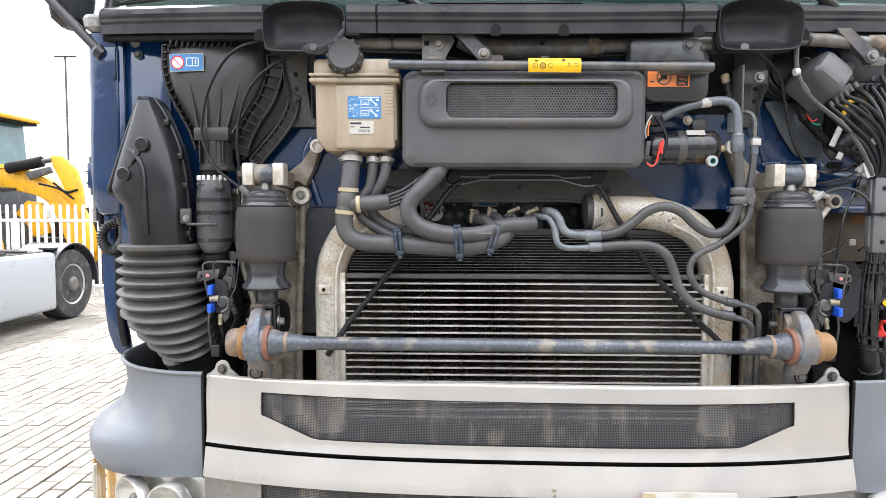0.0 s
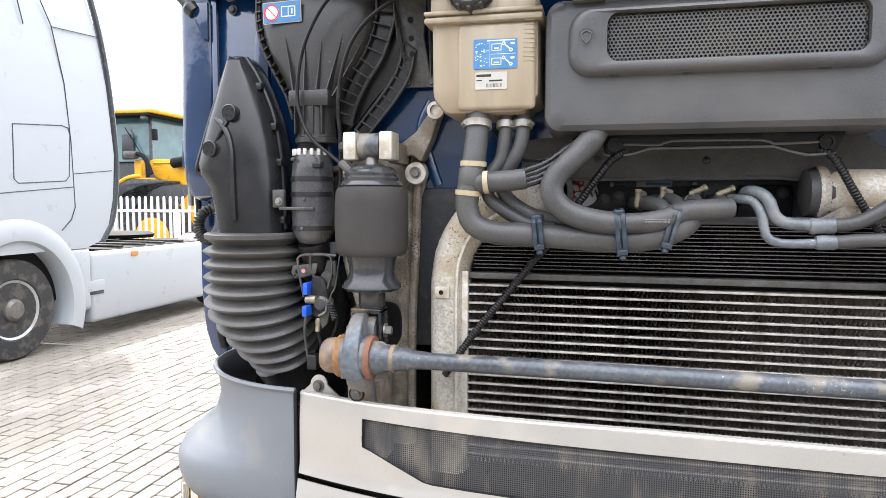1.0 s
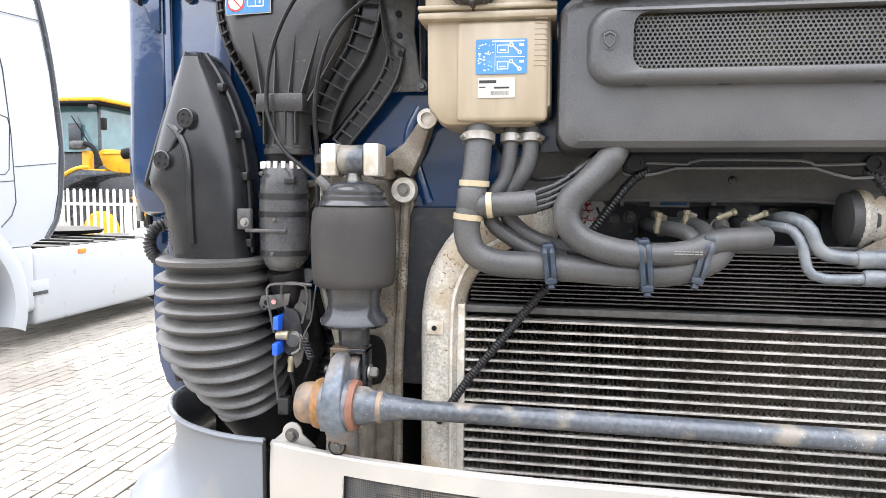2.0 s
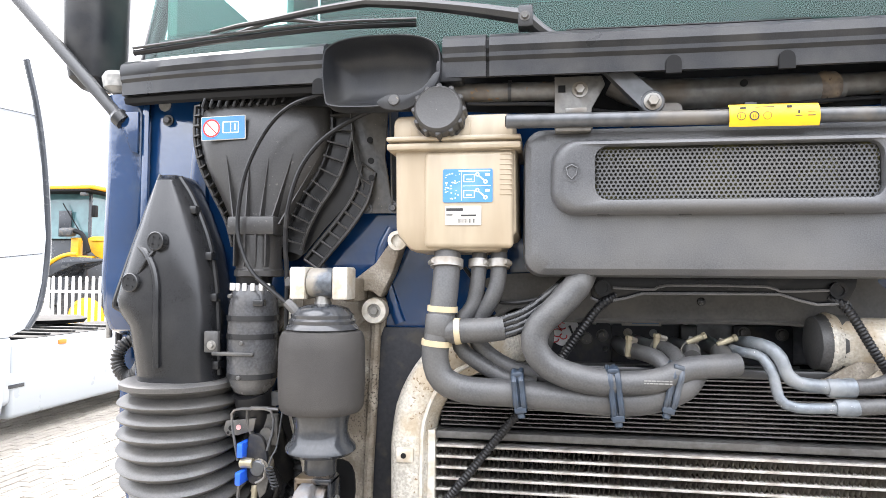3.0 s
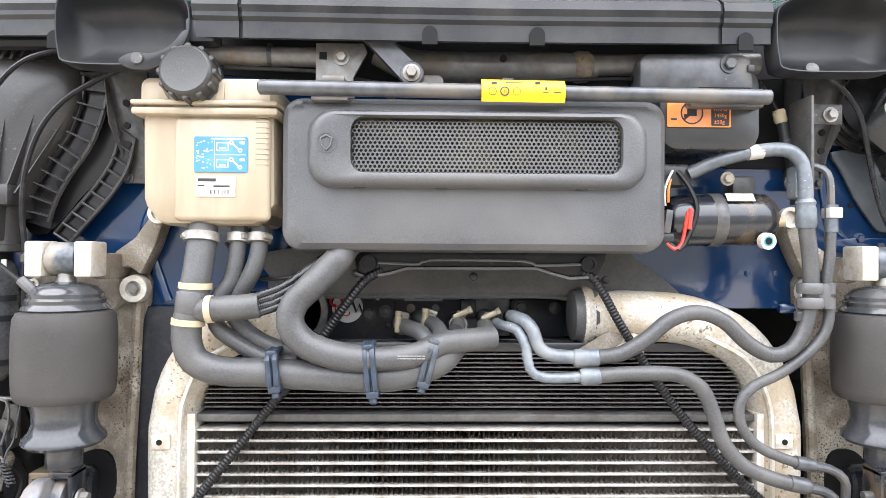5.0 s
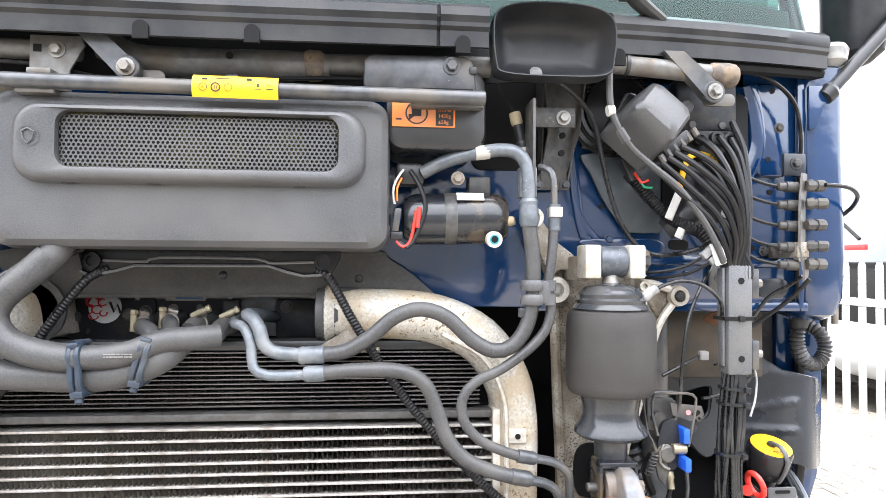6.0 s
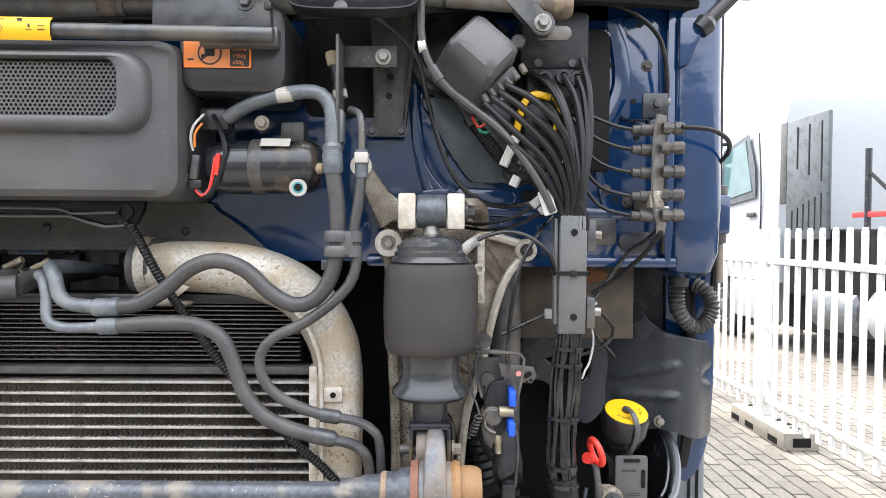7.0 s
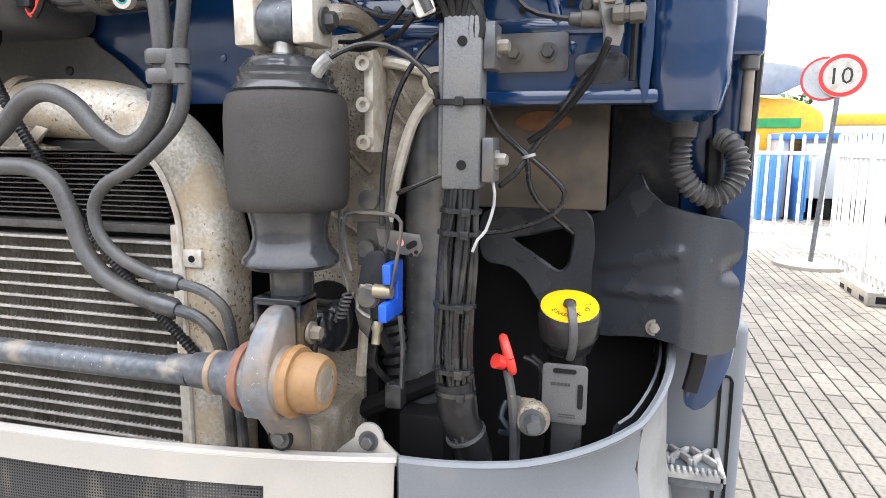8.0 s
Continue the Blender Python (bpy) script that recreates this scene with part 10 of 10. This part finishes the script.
def picket_fence(start, end, top, pitch, label, post_every=2.5, foot=True):
    """A white steel fence of pointed pickets between two places on the ground."""
    a, b = Vector((*start, 0)), Vector((*end, 0))
    d = (b - a).normalized()
    n = int((b - a).length / pitch)
    f = thing("picket_fence", a, label, "fence", group="yard fences")
    side = Vector((-d.y, d.x, 0))
    m = Matrix(((d.x, side.x, 0, 0), (d.y, side.y, 0, 0), (0, 0, 1, 0), (0, 0, 0, 1)))
    bm = plate([(-0.022, 0.14), (0.022, 0.14), (0.022, top - 0.03), (0.010, top), (-0.010, top), (-0.022, top - 0.03)], -0.012, 0.012, 0.0)
    first = part("picket", turned(bm, Matrix.Translation(a) @ m), FENCE_WHITE, f, smooth=0)
    for k in range(1, n):
        o = first.copy()
        scene.collection.objects.link(o)
        o.location = d * (k * pitch)
    for z in (top - 0.27, 0.28):
        r = box((0, -0.02, z - 0.025), ((b - a).length, 0.02, z + 0.025), 0.003)
        part("rail", turned(r, Matrix.Translation(a) @ m), FENCE_WHITE, f)
    L, k = 0.0, 0
    while L <= (b - a).length:
        p = box((L - 0.05, -0.04, 0), (L + 0.05, 0.04, top - 0.24), 0.006)
        part("post", turned(p, Matrix.Translation(a) @ m), FENCE_WHITE, f)
        if foot:
            q = thing("fence_foot", a + d * L, "grey recycled fence foot block with slots under the fence post", "fence foot", group="fence feet")
            p = box((L - 0.55, -0.16, 0.0), (L + 0.35, 0.12, 0.14), 0.012)
            part("block", turned(p, Matrix.Translation(a) @ m), CONCRETE, q)
            for s in (-0.38, 0.0, 0.25):
                part("slot", turned(box((L + s - 0.07, -0.162, 0.02), (L + s + 0.07, 0.122, 0.07), 0.0), Matrix.Translation(a) @ m), DARK, q)
            part("end_slot", turned(box((L - 0.552, -0.09, 0.03), (L - 0.5, 0.05, 0.10), 0.0), Matrix.Translation(a) @ m), DARK, q)
            for s in (-0.42, -0.3, -0.18, 0.18, 0.28):
                part("hole", turned(box((L + s - 0.03, -0.07, 0.138), (L + s + 0.02, 0.0, 0.1425), 0.0), Matrix.Translation(a) @ m), DARK, q)
        L += post_every
    return f


picket_fence((-12.6, 10.8), (-5.0, 10.8), 1.66, 0.13, "white pointed picket fence behind the parked tractor truck", 2.6, False)
picket_fence((3.75, 3.6), (3.75, 10.0), 1.72, 0.155, "white pointed picket fence standing on grey foot blocks", 2.5)
picket_fence((2.2, 11.6), (9.0, 11.6), 1.72, 0.155, "white pointed picket fence at the yard's end", 2.5, False)

# wheel loader behind the left fence
ld = thing("wheel_loader", (-8.8, 13.5, 0.0), "yellow wheel loader with glazed cab and boom", "loader")
part("boom", plate(smooth_outline([(-9.5, 2.46), (-8.8, 2.44), (-8.2, 2.22), (-7.7, 1.84), (-7.36, 1.25), (-7.34, 0.7), (-7.7, 0.75), (-8.0, 1.48), (-8.35, 1.84), (-9.3, 2.06)], 4), 12.85, 13.15, 0.03), LOADER_YELLOW, ld)
part("boom_tip", plate([(-7.98, 2.64), (-7.74, 2.63), (-7.47, 2.36), (-7.36, 1.96), (-7.34, 1.4), (-7.6, 1.75), (-7.78, 2.14), (-7.92, 2.42)], 12.70, 12.84, 0.03), LOADER_YELLOW, ld)
part("boom_edge", tube([(-9.4, 12.84, 2.40), (-8.8, 12.84, 2.38), (-8.2, 12.84, 2.15), (-7.75, 12.84, 1.78), (-7.45, 12.84, 1.2)], 0.02, 6, 0.1), LOADER_YELLOW, ld)
part("cylinder", rod((-8.85, 12.75, 2.38), (-8.15, 12.75, 2.52), 0.11, 16, 0.01), DARK, ld)
part("piston", rod((-8.15, 12.75, 2.52), (-7.85, 12.75, 2.57), 0.05, 12, 0.005), STEEL_GREY, ld)
part("linkage", plate([(-8.5, 2.3), (-8.0, 2.42), (-7.95, 2.3), (-8.4, 2.15)], 12.72, 12.80, 0.02), STEEL_GREY, ld)
part("hose", tube([(-7.9, 12.68, 2.1), (-7.65, 12.68, 1.92), (-7.42, 12.68, 1.96)], 0.022, 8), DARK, ld)
part("hose", tube([(-8.2, 12.7, 2.08), (-7.8, 12.68, 1.98), (-7.5, 12.68, 1.78)], 0.02, 8), DARK, ld)
part("body", box((-10.6, 13.1, 0.9), (-9.72, 15.0, 2.5), 0.08, 3), GREY_PANEL, ld, "dark cab base")
part("mast", box((-9.86, 12.8, 1.75), (-9.68, 12.95, 2.46), 0.02), LOADER_YELLOW, ld)
part("mast_cross", box((-9.86, 12.8, 1.95), (-9.35, 12.95, 2.08), 0.02), LOADER_YELLOW, ld)
part("frame", box((-10.2, 12.9, 0.6), (-7.6, 13.6, 1.0), 0.05), DARK, ld)
part("frame_plate", plate([(-9.0, 1.3), (-8.6, 1.75), (-8.3, 1.7), (-8.15, 1.1), (-8.9, 0.9)], 12.9, 13.0, 0.02), LOADER_YELLOW, ld)
part("cab_glass", loft([[(-10.9, 13.0, 2.45), (-9.55, 13.0, 2.45), (-9.55, 14.4, 2.45), (-10.9, 14.4, 2.45)], [(-10.9, 13.1, 3.48), (-9.62, 13.1, 3.48), (-9.62, 14.4, 3.48), (-10.9, 14.4, 3.48)]]), GLASS_DARK, ld, "green-tinted cab glass")
part("cab_seat", box((-10.3, 12.98, 2.5), (-10.0, 12.992, 3.05), 0.005), GREY_PANEL, ld)
for x in (-10.9, -9.57):
    part("cab_pillar", rod((x, 13.0, 2.4), (x - 0.06 * (x > -9.7), 13.08, 3.5), 0.035, 8), GREY_PANEL, ld)
part("wiper", rod((-10.2, 12.97, 3.2), (-9.75, 12.97, 2.55), 0.012, 6), DARK, ld)
part("cab_roof", box((-11.0, 12.7, 3.47), (-9.28, 14.5, 3.56), 0.03, 2), LOADER_YELLOW, ld)
part("roof_edge", box((-11.0, 12.69, 3.42), (-9.36, 14.5, 3.47), 0.01), DARK, ld)
part("work_lamp", box((-9.62, 12.72, 3.33), (-9.48, 12.82, 3.42), 0.02), STEEL_GREY, ld)
part("mirror", box((-9.48, 12.9, 2.9), (-9.38, 13.0, 3.15), 0.02), DARK, ld)
part("work_lamp", box((-10.0, 12.6, 2.48), (-9.7, 12.8, 2.66), 0.05, 2), STEEL_GREY, ld)
part("lamp_arm", tube([(-9.7, 12.7, 2.6), (-9.5, 12.7, 2.5), (-9.35, 12.7, 2.15)], 0.05, 8), DARK, ld)
part("fender", plate([(-10.05, 1.72), (-9.85, 1.95), (-9.55, 2.05), (-8.75, 2.0), (-8.75, 1.95), (-9.3, 1.9), (-9.7, 1.75), (-9.95, 1.62)], 12.3, 13.0, 0.02), GREY_PANEL, ld)
part("fender_edge", tube([(-10.1, 12.3, 1.68), (-9.9, 12.3, 1.92), (-9.6, 12.3, 2.07), (-9.3, 12.3, 2.1)], 0.04, 8, 0.1), LOADER_YELLOW, ld)
for wx, wy in ((-9.25, 12.55), (-7.75, 13.4)):
    tyre = part("tyre", lathe([(-0.5, 0.5), (-0.5, 0.72), (-0.42, 0.80), (-0.06, 0.80), (0, 0.72), (0, 0.40)], (wx, wy, 0.80), (0, -1, 0), 36), TYRE, ld)
    for k in range(18):
        a = 2 * math.pi * k / 18
        part("lug", rod((wx + 0.79 * math.cos(a), wy - 0.05, 0.80 + 0.79 * math.sin(a)), (wx + 0.79 * math.cos(a + 0.12), wy + 0.25, 0.80 + 0.79 * math.sin(a + 0.12)), 0.035, 6), TYRE, tyre)
    part("rim", lathe([(0.01, 0.42), (0.02, 0.36), (-0.08, 0.33), (-0.12, 0.2), (-0.05, 0.12)], (wx, wy, 0.80), (0, -1, 0), 28), LOADER_YELLOW, tyre)

# truck behind the right fence
RX = 5.8
rt = thing("white_parked_truck", (RX + 1.2, 10.0, 0.0), "parked white truck with grey vented side panel", "truck")
secs = []
for z, y0, y1, d in ((1.0, 9.75, 12.1, 0.0), (1.6, 9.75, 12.2, 0.0), (2.3, 9.75, 12.1, 0.02), (3.0, 9.75, 11.75, 0.05), (3.35, 9.75, 11.3, 0.1), (3.62, 9.78, 10.2, 0.2)):
    secs.append([(RX + d, y0, z), (RX + d, y1, z), (RX + 2.45 - d, y1, z), (RX + 2.45 - d, y0, z)])
part("cab", bevel(loft(secs), 0.05, 3, 25), WHITE_PAINT, rt)
part("window", sheet([[(RX - 0.035, 10.45, 2.35), (RX - 0.035, 11.4, 2.25)], [(RX + 0.0, 10.75, 3.15), (RX + 0.0, 11.45, 3.02)]], 0.01), GLASS_DARK, rt, "dark green side window")
part("window_surround", sheet([[(RX - 0.012, 10.36, 2.24), (RX - 0.012, 11.52, 2.14)], [(RX - 0.006, 10.40, 2.70), (RX - 0.006, 11.52, 2.58)], [(RX + 0.030, 10.68, 3.24), (RX + 0.030, 11.54, 3.08)]], 0.01), PANEL_MID, rt, "dark window frame")
part("door_seam", tube([(RX - 0.004, 10.30, 3.2), (RX - 0.004, 10.22, 2.3), (RX - 0.004, 10.25, 1.3)], 0.012, 6), GREY_PANEL, rt)
part("door_handle", box((RX - 0.03, 10.36, 1.95), (RX - 0.005, 10.62, 2.02), 0.01), GREY_PANEL, rt)
for z0, z1 in ((2.4, 2.88), (2.92, 3.22)):
    part("mirror", box((RX - 0.28, 11.75, z0), (RX - 0.05, 11.98, z1), 0.05, 3), GREY_PANEL, rt)
part("mirror_arm", rod((RX - 0.15, 11.8, 3.2), (RX + 0.1, 11.4, 3.2), 0.03, 8), DARK, rt)
vp = part("vent_panel", box((RX - 0.06, 8.5, 1.62), (RX, 9.45, 3.22), 0.03, 2), PANEL_MID, rt, "dark grey vented side panel")
for i in range(3):
    part("louvre", box((RX - 0.066, 8.62 + 0.27 * i, 2.35 + 0.1 * i), (RX - 0.058, 8.645 + 0.27 * i, 3.1), 0.0), DARK, vp)
for i in range(6):
    part("louvre", box((RX - 0.066, 8.62 + 0.13 * i, 1.75), (RX - 0.058, 8.64 + 0.13 * i, 2.20 - 0.04 * i), 0.0), DARK, vp)
part("mesh_strip", box((RX - 0.05, 9.46, 2.1), (RX - 0.01, 9.62, 3.22), 0.01), STEEL_GREY, rt)
part("chassis", box((RX + 0.3, 4.8, 0.35), (RX + 1.9, 10.0, 1.1), 0.03), DARK, rt)
part("engine_block", box((RX + 0.1, 6.4, 0.85), (RX + 1.6, 9.7, 1.75), 0.05), DARK, rt)
part("fuel_tank", lathe([(0, 0.30), (0.05, 0.36), (1.8, 0.36), (1.85, 0.30)], (RX + 0.32, 6.0, 0.78), (0, 1, 0), 28), WHITE_PAINT, rt)
part("silencer", lathe([(0, 0.24), (0.05, 0.3), (0.9, 0.3), (0.95, 0.24)], (RX + 0.3, 8.1, 0.75), (0, 1, 0), 24), ALU_PIPE, rt)
part("post", rod((RX, 7.85, 1.0), (RX, 7.85, 2.65), 0.035, 8), GREY_PANEL, rt)
part("post_brace", rod((RX, 7.85, 2.4), (RX, 7.3, 2.0), 0.02, 8), DARK, rt)
part("red_bar", box((RX - 0.02, 7.2, 1.88), (RX + 0.02, 8.1, 1.94), 0.005), PRINT_RED, rt)
part("step_box", box((RX - 0.02, 10.1, 0.4), (RX + 0.5, 11.0, 1.0), 0.04), WHITE_PAINT, rt)
part("orange_marker", box((RX - 0.035, 9.9, 0.75), (RX - 0.02, 10.0, 0.88), 0.0), ORANGE, rt)
for y in (11.5, 5.3):
    wheel("", (RX + 0.02, y, 0.5), (-1, 0, 0), 0.5, 0.3, parent=rt)
wheel("", (RX + 2.4, 11.5, 0.5), (1, 0, 0), 0.5, 0.3, parent=rt)
box_t = thing("white_trailer", (9.0, 7.0, 0.0), "tall white box body beyond the parked truck", "trailer")
part("box_body", box((8.6, 3.0, 1.0), (11.0, 13.5, 3.05), 0.03), FENCE_WHITE, box_t)
part("underframe", box((8.9, 3.2, 0.0), (10.7, 13.2, 1.0), 0.03), DARK, box_t)

# speed sign on its pole
sg = thing("speed_sign", (3.63, 10.33, 0.0), "round red and white speed limit sign on a leaning grey pole", "sign")
part("pole", rod((3.66, 10.33, 0.0), (3.82, 10.33, 2.68), 0.03, 14), ALU_PIPE, sg)
part("base", lathe([(0, 0.45), (0.04, 0.44), (0.06, 0.3), (0.06, 0.05)], (3.66, 10.33, 0.0), (0, 0, 1), 24), CONCRETE, sg)
ax = Vector((-0.35, -1, 0)).normalized()
sc = Vector((3.81, 10.29, 2.42))
part("plate", lathe([(-0.02, 0.27), (0.0, 0.27), (0.004, 0.266)], sc, ax, 40), LABEL_WHITE, sg)
part("red_ring", lathe([(0.0045, 0.258), (0.0065, 0.258)], sc, ax, 40), PRINT_RED, sg)
part("white_field", lathe([(0.0070, 0.21), (0.0085, 0.21)], sc, ax, 40), LABEL_WHITE, sg)
bk = sc + Vector((-0.17, 0.09, -0.03))
part("back_sign", lathe([(-0.02, 0.245), (0.008, 0.245)], bk, ax, 36), RIM, sg, "grey back of a second sign")
part("back_ring", lathe([(-0.01, 0.275), (0.004, 0.275)], bk, ax, 36), PRINT_RED, sg)
num = text("10", (0, 0, 0), 0.29, PRINT_BLACK, sg, "numerals", (0, 0, 0))
yaw = math.degrees(math.atan2(-0.35, 1.0))
num.data.transform(Matrix.Translation(sc + ax * 0.0105) @ pose(0, 0, 0, 90, 0, yaw) @ Matrix.Translation((-0.162, -0.102, 0)))

# machines and containers behind the far fence
for x0, x1, y, z0, z1, m, nm, lb, ct in ((3.95, 4.40, 16.0, 0.3, 1.45, material("blue_container", (0.05, 0.20, 0.50), 0.5), "blue_container", "blue steel container behind the far fence", "container"),
                                         (4.70, 4.86, 16.0, 0.3, 1.40, material("blue_container", (0.05, 0.20, 0.50), 0.5), "blue_container", "blue steel container behind the far fence", "container")):
    o = thing(nm, ((x0 + x1) / 2, y, 0), lb, ct)
    bmc = box((x0, y, 0.0), (x1, y + 2.4, z1), 0.02)
    part("body", bmc, m, o)
    for k in range(3):
        part("corrugation", box((x0 + 0.03 + k * (x1 - x0) / 3, y - 0.03, 0.2), (x0 + 0.07 + k * (x1 - x0) / 3, y, z1 - 0.15), 0.005), m, o)
vb = thing("white_box_body", (6.5, 16.5, 0), "white box body with a bright blue roof edge behind the fence", "trailer")
part("body", box((4.9, 16.5, 0.45), (9.5, 18.3, 1.62), 0.03), WHITE_PAINT, vb)
part("roof_edge", box((4.45, 16.45, 1.70), (9.5, 18.3, 1.84), 0.02), material("blue_roof_edge", (0.03, 0.16, 0.55), 0.4), vb, "bright blue roof edge")
for x in (5.3, 8.9):
    part("leg", box((x, 16.6, 0.0), (x + 0.2, 18.2, 0.46), 0.02), DARK, vb)
part("roof_stay", box((4.5, 16.7, 0.0), (4.62, 18.2, 1.71), 0.02), WHITE_PAINT, vb)
part("roof_joint", box((4.9, 16.6, 1.61), (9.5, 18.2, 1.71), 0.0), WHITE_PAINT, vb)
ex = thing("yellow_machine", (4.5, 19.0, 0.0), "yellow and green construction machine far behind the fence", "machine")
part("body", plate(smooth_outline([(3.6, 0.3), (3.6, 2.6), (4.55, 2.7), (5.04, 2.66), (5.6, 2.36), (5.7, 1.9), (5.6, 0.3)], 4), 18.5, 20.5, 0.05), LOADER_YELLOW, ex)
part("boom", box((5.9, 18.6, 2.05), (7.4, 18.9, 2.32), 0.05), LOADER_YELLOW, ex)
part("track", box((3.0, 18.4, 0.0), (7.4, 20.6, 0.8), 0.2, 3), TYRE, ex)
part("stripe", box((3.7, 18.47, 2.0), (5.2, 18.5, 2.22), 0.0), material("green_paint", (0.02, 0.25, 0.06), 0.4), ex)
part("arm", plate([(3.6, 3.6), (4.72, 3.47), (5.33, 3.33), (5.24, 3.07), (4.61, 2.75), (3.6, 2.8)], 18.2, 18.5, 0.05), material("grey_machine", (0.22, 0.24, 0.26), 0.5), ex)

# far lamp posts and small trees
for x, y, h in ((-36.0, 60.0, 15.5),):
    o = thing("lamp_post", (x, y, 0), "tall thin lamp post far across the yard", "lamp post")
    part("pole", rod((x, y, 0), (x, y, h), 0.09, 10), STEEL_GREY, o)
    part("head", box((x - 1.0, y - 0.2, h), (x + 1.0, y + 0.2, h + 0.12), 0.03), STEEL_GREY, o)
LEAF = material("far_foliage", (0.06, 0.11, 0.03), 0.7, vary=0.4, grain=2, bump=0)
rnd = random.Random(8)
for x, y, h in ((-33.5, 62.0, 6.6), (-44.0, 60.0, 6.2), (-48.0, 64.0, 6.8), (9.5, 60.0, 5.5), (13.0, 58.0, 6.0)):
    o = thing("far_tree", (x, y, 0), "small leafy green tree far beyond the yard", "tree", group="far trees")
    part("trunk", tube([(x, y, 0), (x + 0.1, y, h * 0.3), (x, y, h * 0.6)], lambda t: 0.18 - 0.1 * t, 8, 0.5), material("bark", (0.09, 0.07, 0.05), 0.9), o)
    b = bmesh.new()
    for k in range(260):
        p = Vector((rnd.gauss(0, 1), rnd.gauss(0, 1), rnd.gauss(0, 0.8)))
        p = p.normalized() * (rnd.random() ** 0.5) * Vector((1.6, 1.6, h * 0.28)).length * 0.6
        c = Vector((x, y, h * 0.72)) + Vector((p.x, p.y, p.z * 0.9))
        u, v = Vector((rnd.gauss(0, 1), rnd.gauss(0, 1), rnd.gauss(0, 1))).normalized() * 0.22, Vector((rnd.gauss(0, 1), rnd.gauss(0, 1), rnd.gauss(0, 1))).normalized() * 0.18
        b.faces.new([b.verts.new(c - u - v), b.verts.new(c + u - v), b.verts.new(c + u * 0.6 + v), b.verts.new(c - u * 0.6 + v)])
    part("crown", b, LEAF, o, smooth=0)

# ---- paving blocks ----
PW, PL, GAP = 0.108, 0.215, 0.010
def paver_mesh():
    bm = box((GAP / 2, GAP / 2, -0.04), (PW - GAP / 2, PL - GAP / 2, 0.0), 0.004, 1)
    me = bpy.data.meshes.new("paving_block")
    bm.to_mesh(me)
    bm.free()
    me.materials.append(PAVER)
    return me


block = paver_mesh()
near_n = 0
rnd = random.Random(21)
verts, faces = [], []
for i in range(-88, 70):
    for j in range(-12, 76):
        x, y = i * PW, j * PL + (PL / 2 if i % 2 else 0.0)
        z = rnd.uniform(-0.003, 0.0015)
        tx, ty = rnd.uniform(-0.010, 0.010), rnd.uniform(-0.010, 0.010)
        x, y = x + rnd.uniform(-0.0022, 0.0022), y + rnd.uniform(-0.004, 0.004)
        near = (1.75 < x < 3.3 and 2.9 < y < 5.1) or (-2.9 < x < -1.3 and 2.3 < y < 4.4)
        if near and near_n < 296:
            near_n += 1
            o = bpy.data.objects.new("paving_block", block)
            scene.collection.objects.link(o)
            o.location = (x, y, z)
            o.rotation_euler = (tx, ty, 0)
            o.parent = ground
            o.matrix_parent_inverse = Matrix.Translation((0, 0, 0.012))
        else:
            n = len(verts)
            g = GAP / 2
            c = 0.004
            corners = [(g, g), (PW - g, g), (PW - g, PL - g), (g, PL - g)]
            inner = [(g + c, g + c), (PW - g - c, g + c), (PW - g - c, PL - g - c), (g + c, PL - g - c)]
            for (a, b) in corners:
                verts.append((x + a, y + b, z - 0.014))
            for (a, b) in corners:
                verts.append((x + a, y + b, z - 0.003 + a * tx + b * ty))
            for (a, b) in inner:
                verts.append((x + a, y + b, z + a * tx + b * ty))
            faces.append((n + 8, n + 9, n + 10, n + 11))
            for k in range(4):
                k2 = (k + 1) % 4
                faces.append((n + 4 + k, n + 4 + k2, n + 8 + k2, n + 8 + k))
                faces.append((n + k, n + k2, n + 4 + k2, n + 4 + k))
me = bpy.data.meshes.new("paving")
me.from_pydata(verts, [], faces)
PAVER2 = PAVER.copy()
PAVER2.name = "concrete_paver_field"
for nd in PAVER2.node_tree.nodes:
    if nd.type == "OBJECT_INFO":
        geo = PAVER2.node_tree.nodes.new("ShaderNodeNewGeometry")
        for lk in list(nd.outputs["Random"].links):
            PAVER2.node_tree.links.new(geo.outputs["Random Per Island"], lk.to_socket)
        break
me.materials.append(PAVER2)
pv = new("paving", me)
pv.parent = ground
pv.matrix_parent_inverse = Matrix.Translation((0, 0, 0.012))
tagged(pv, "grey-beige concrete paving blocks with sandy joints", kind="stuff")
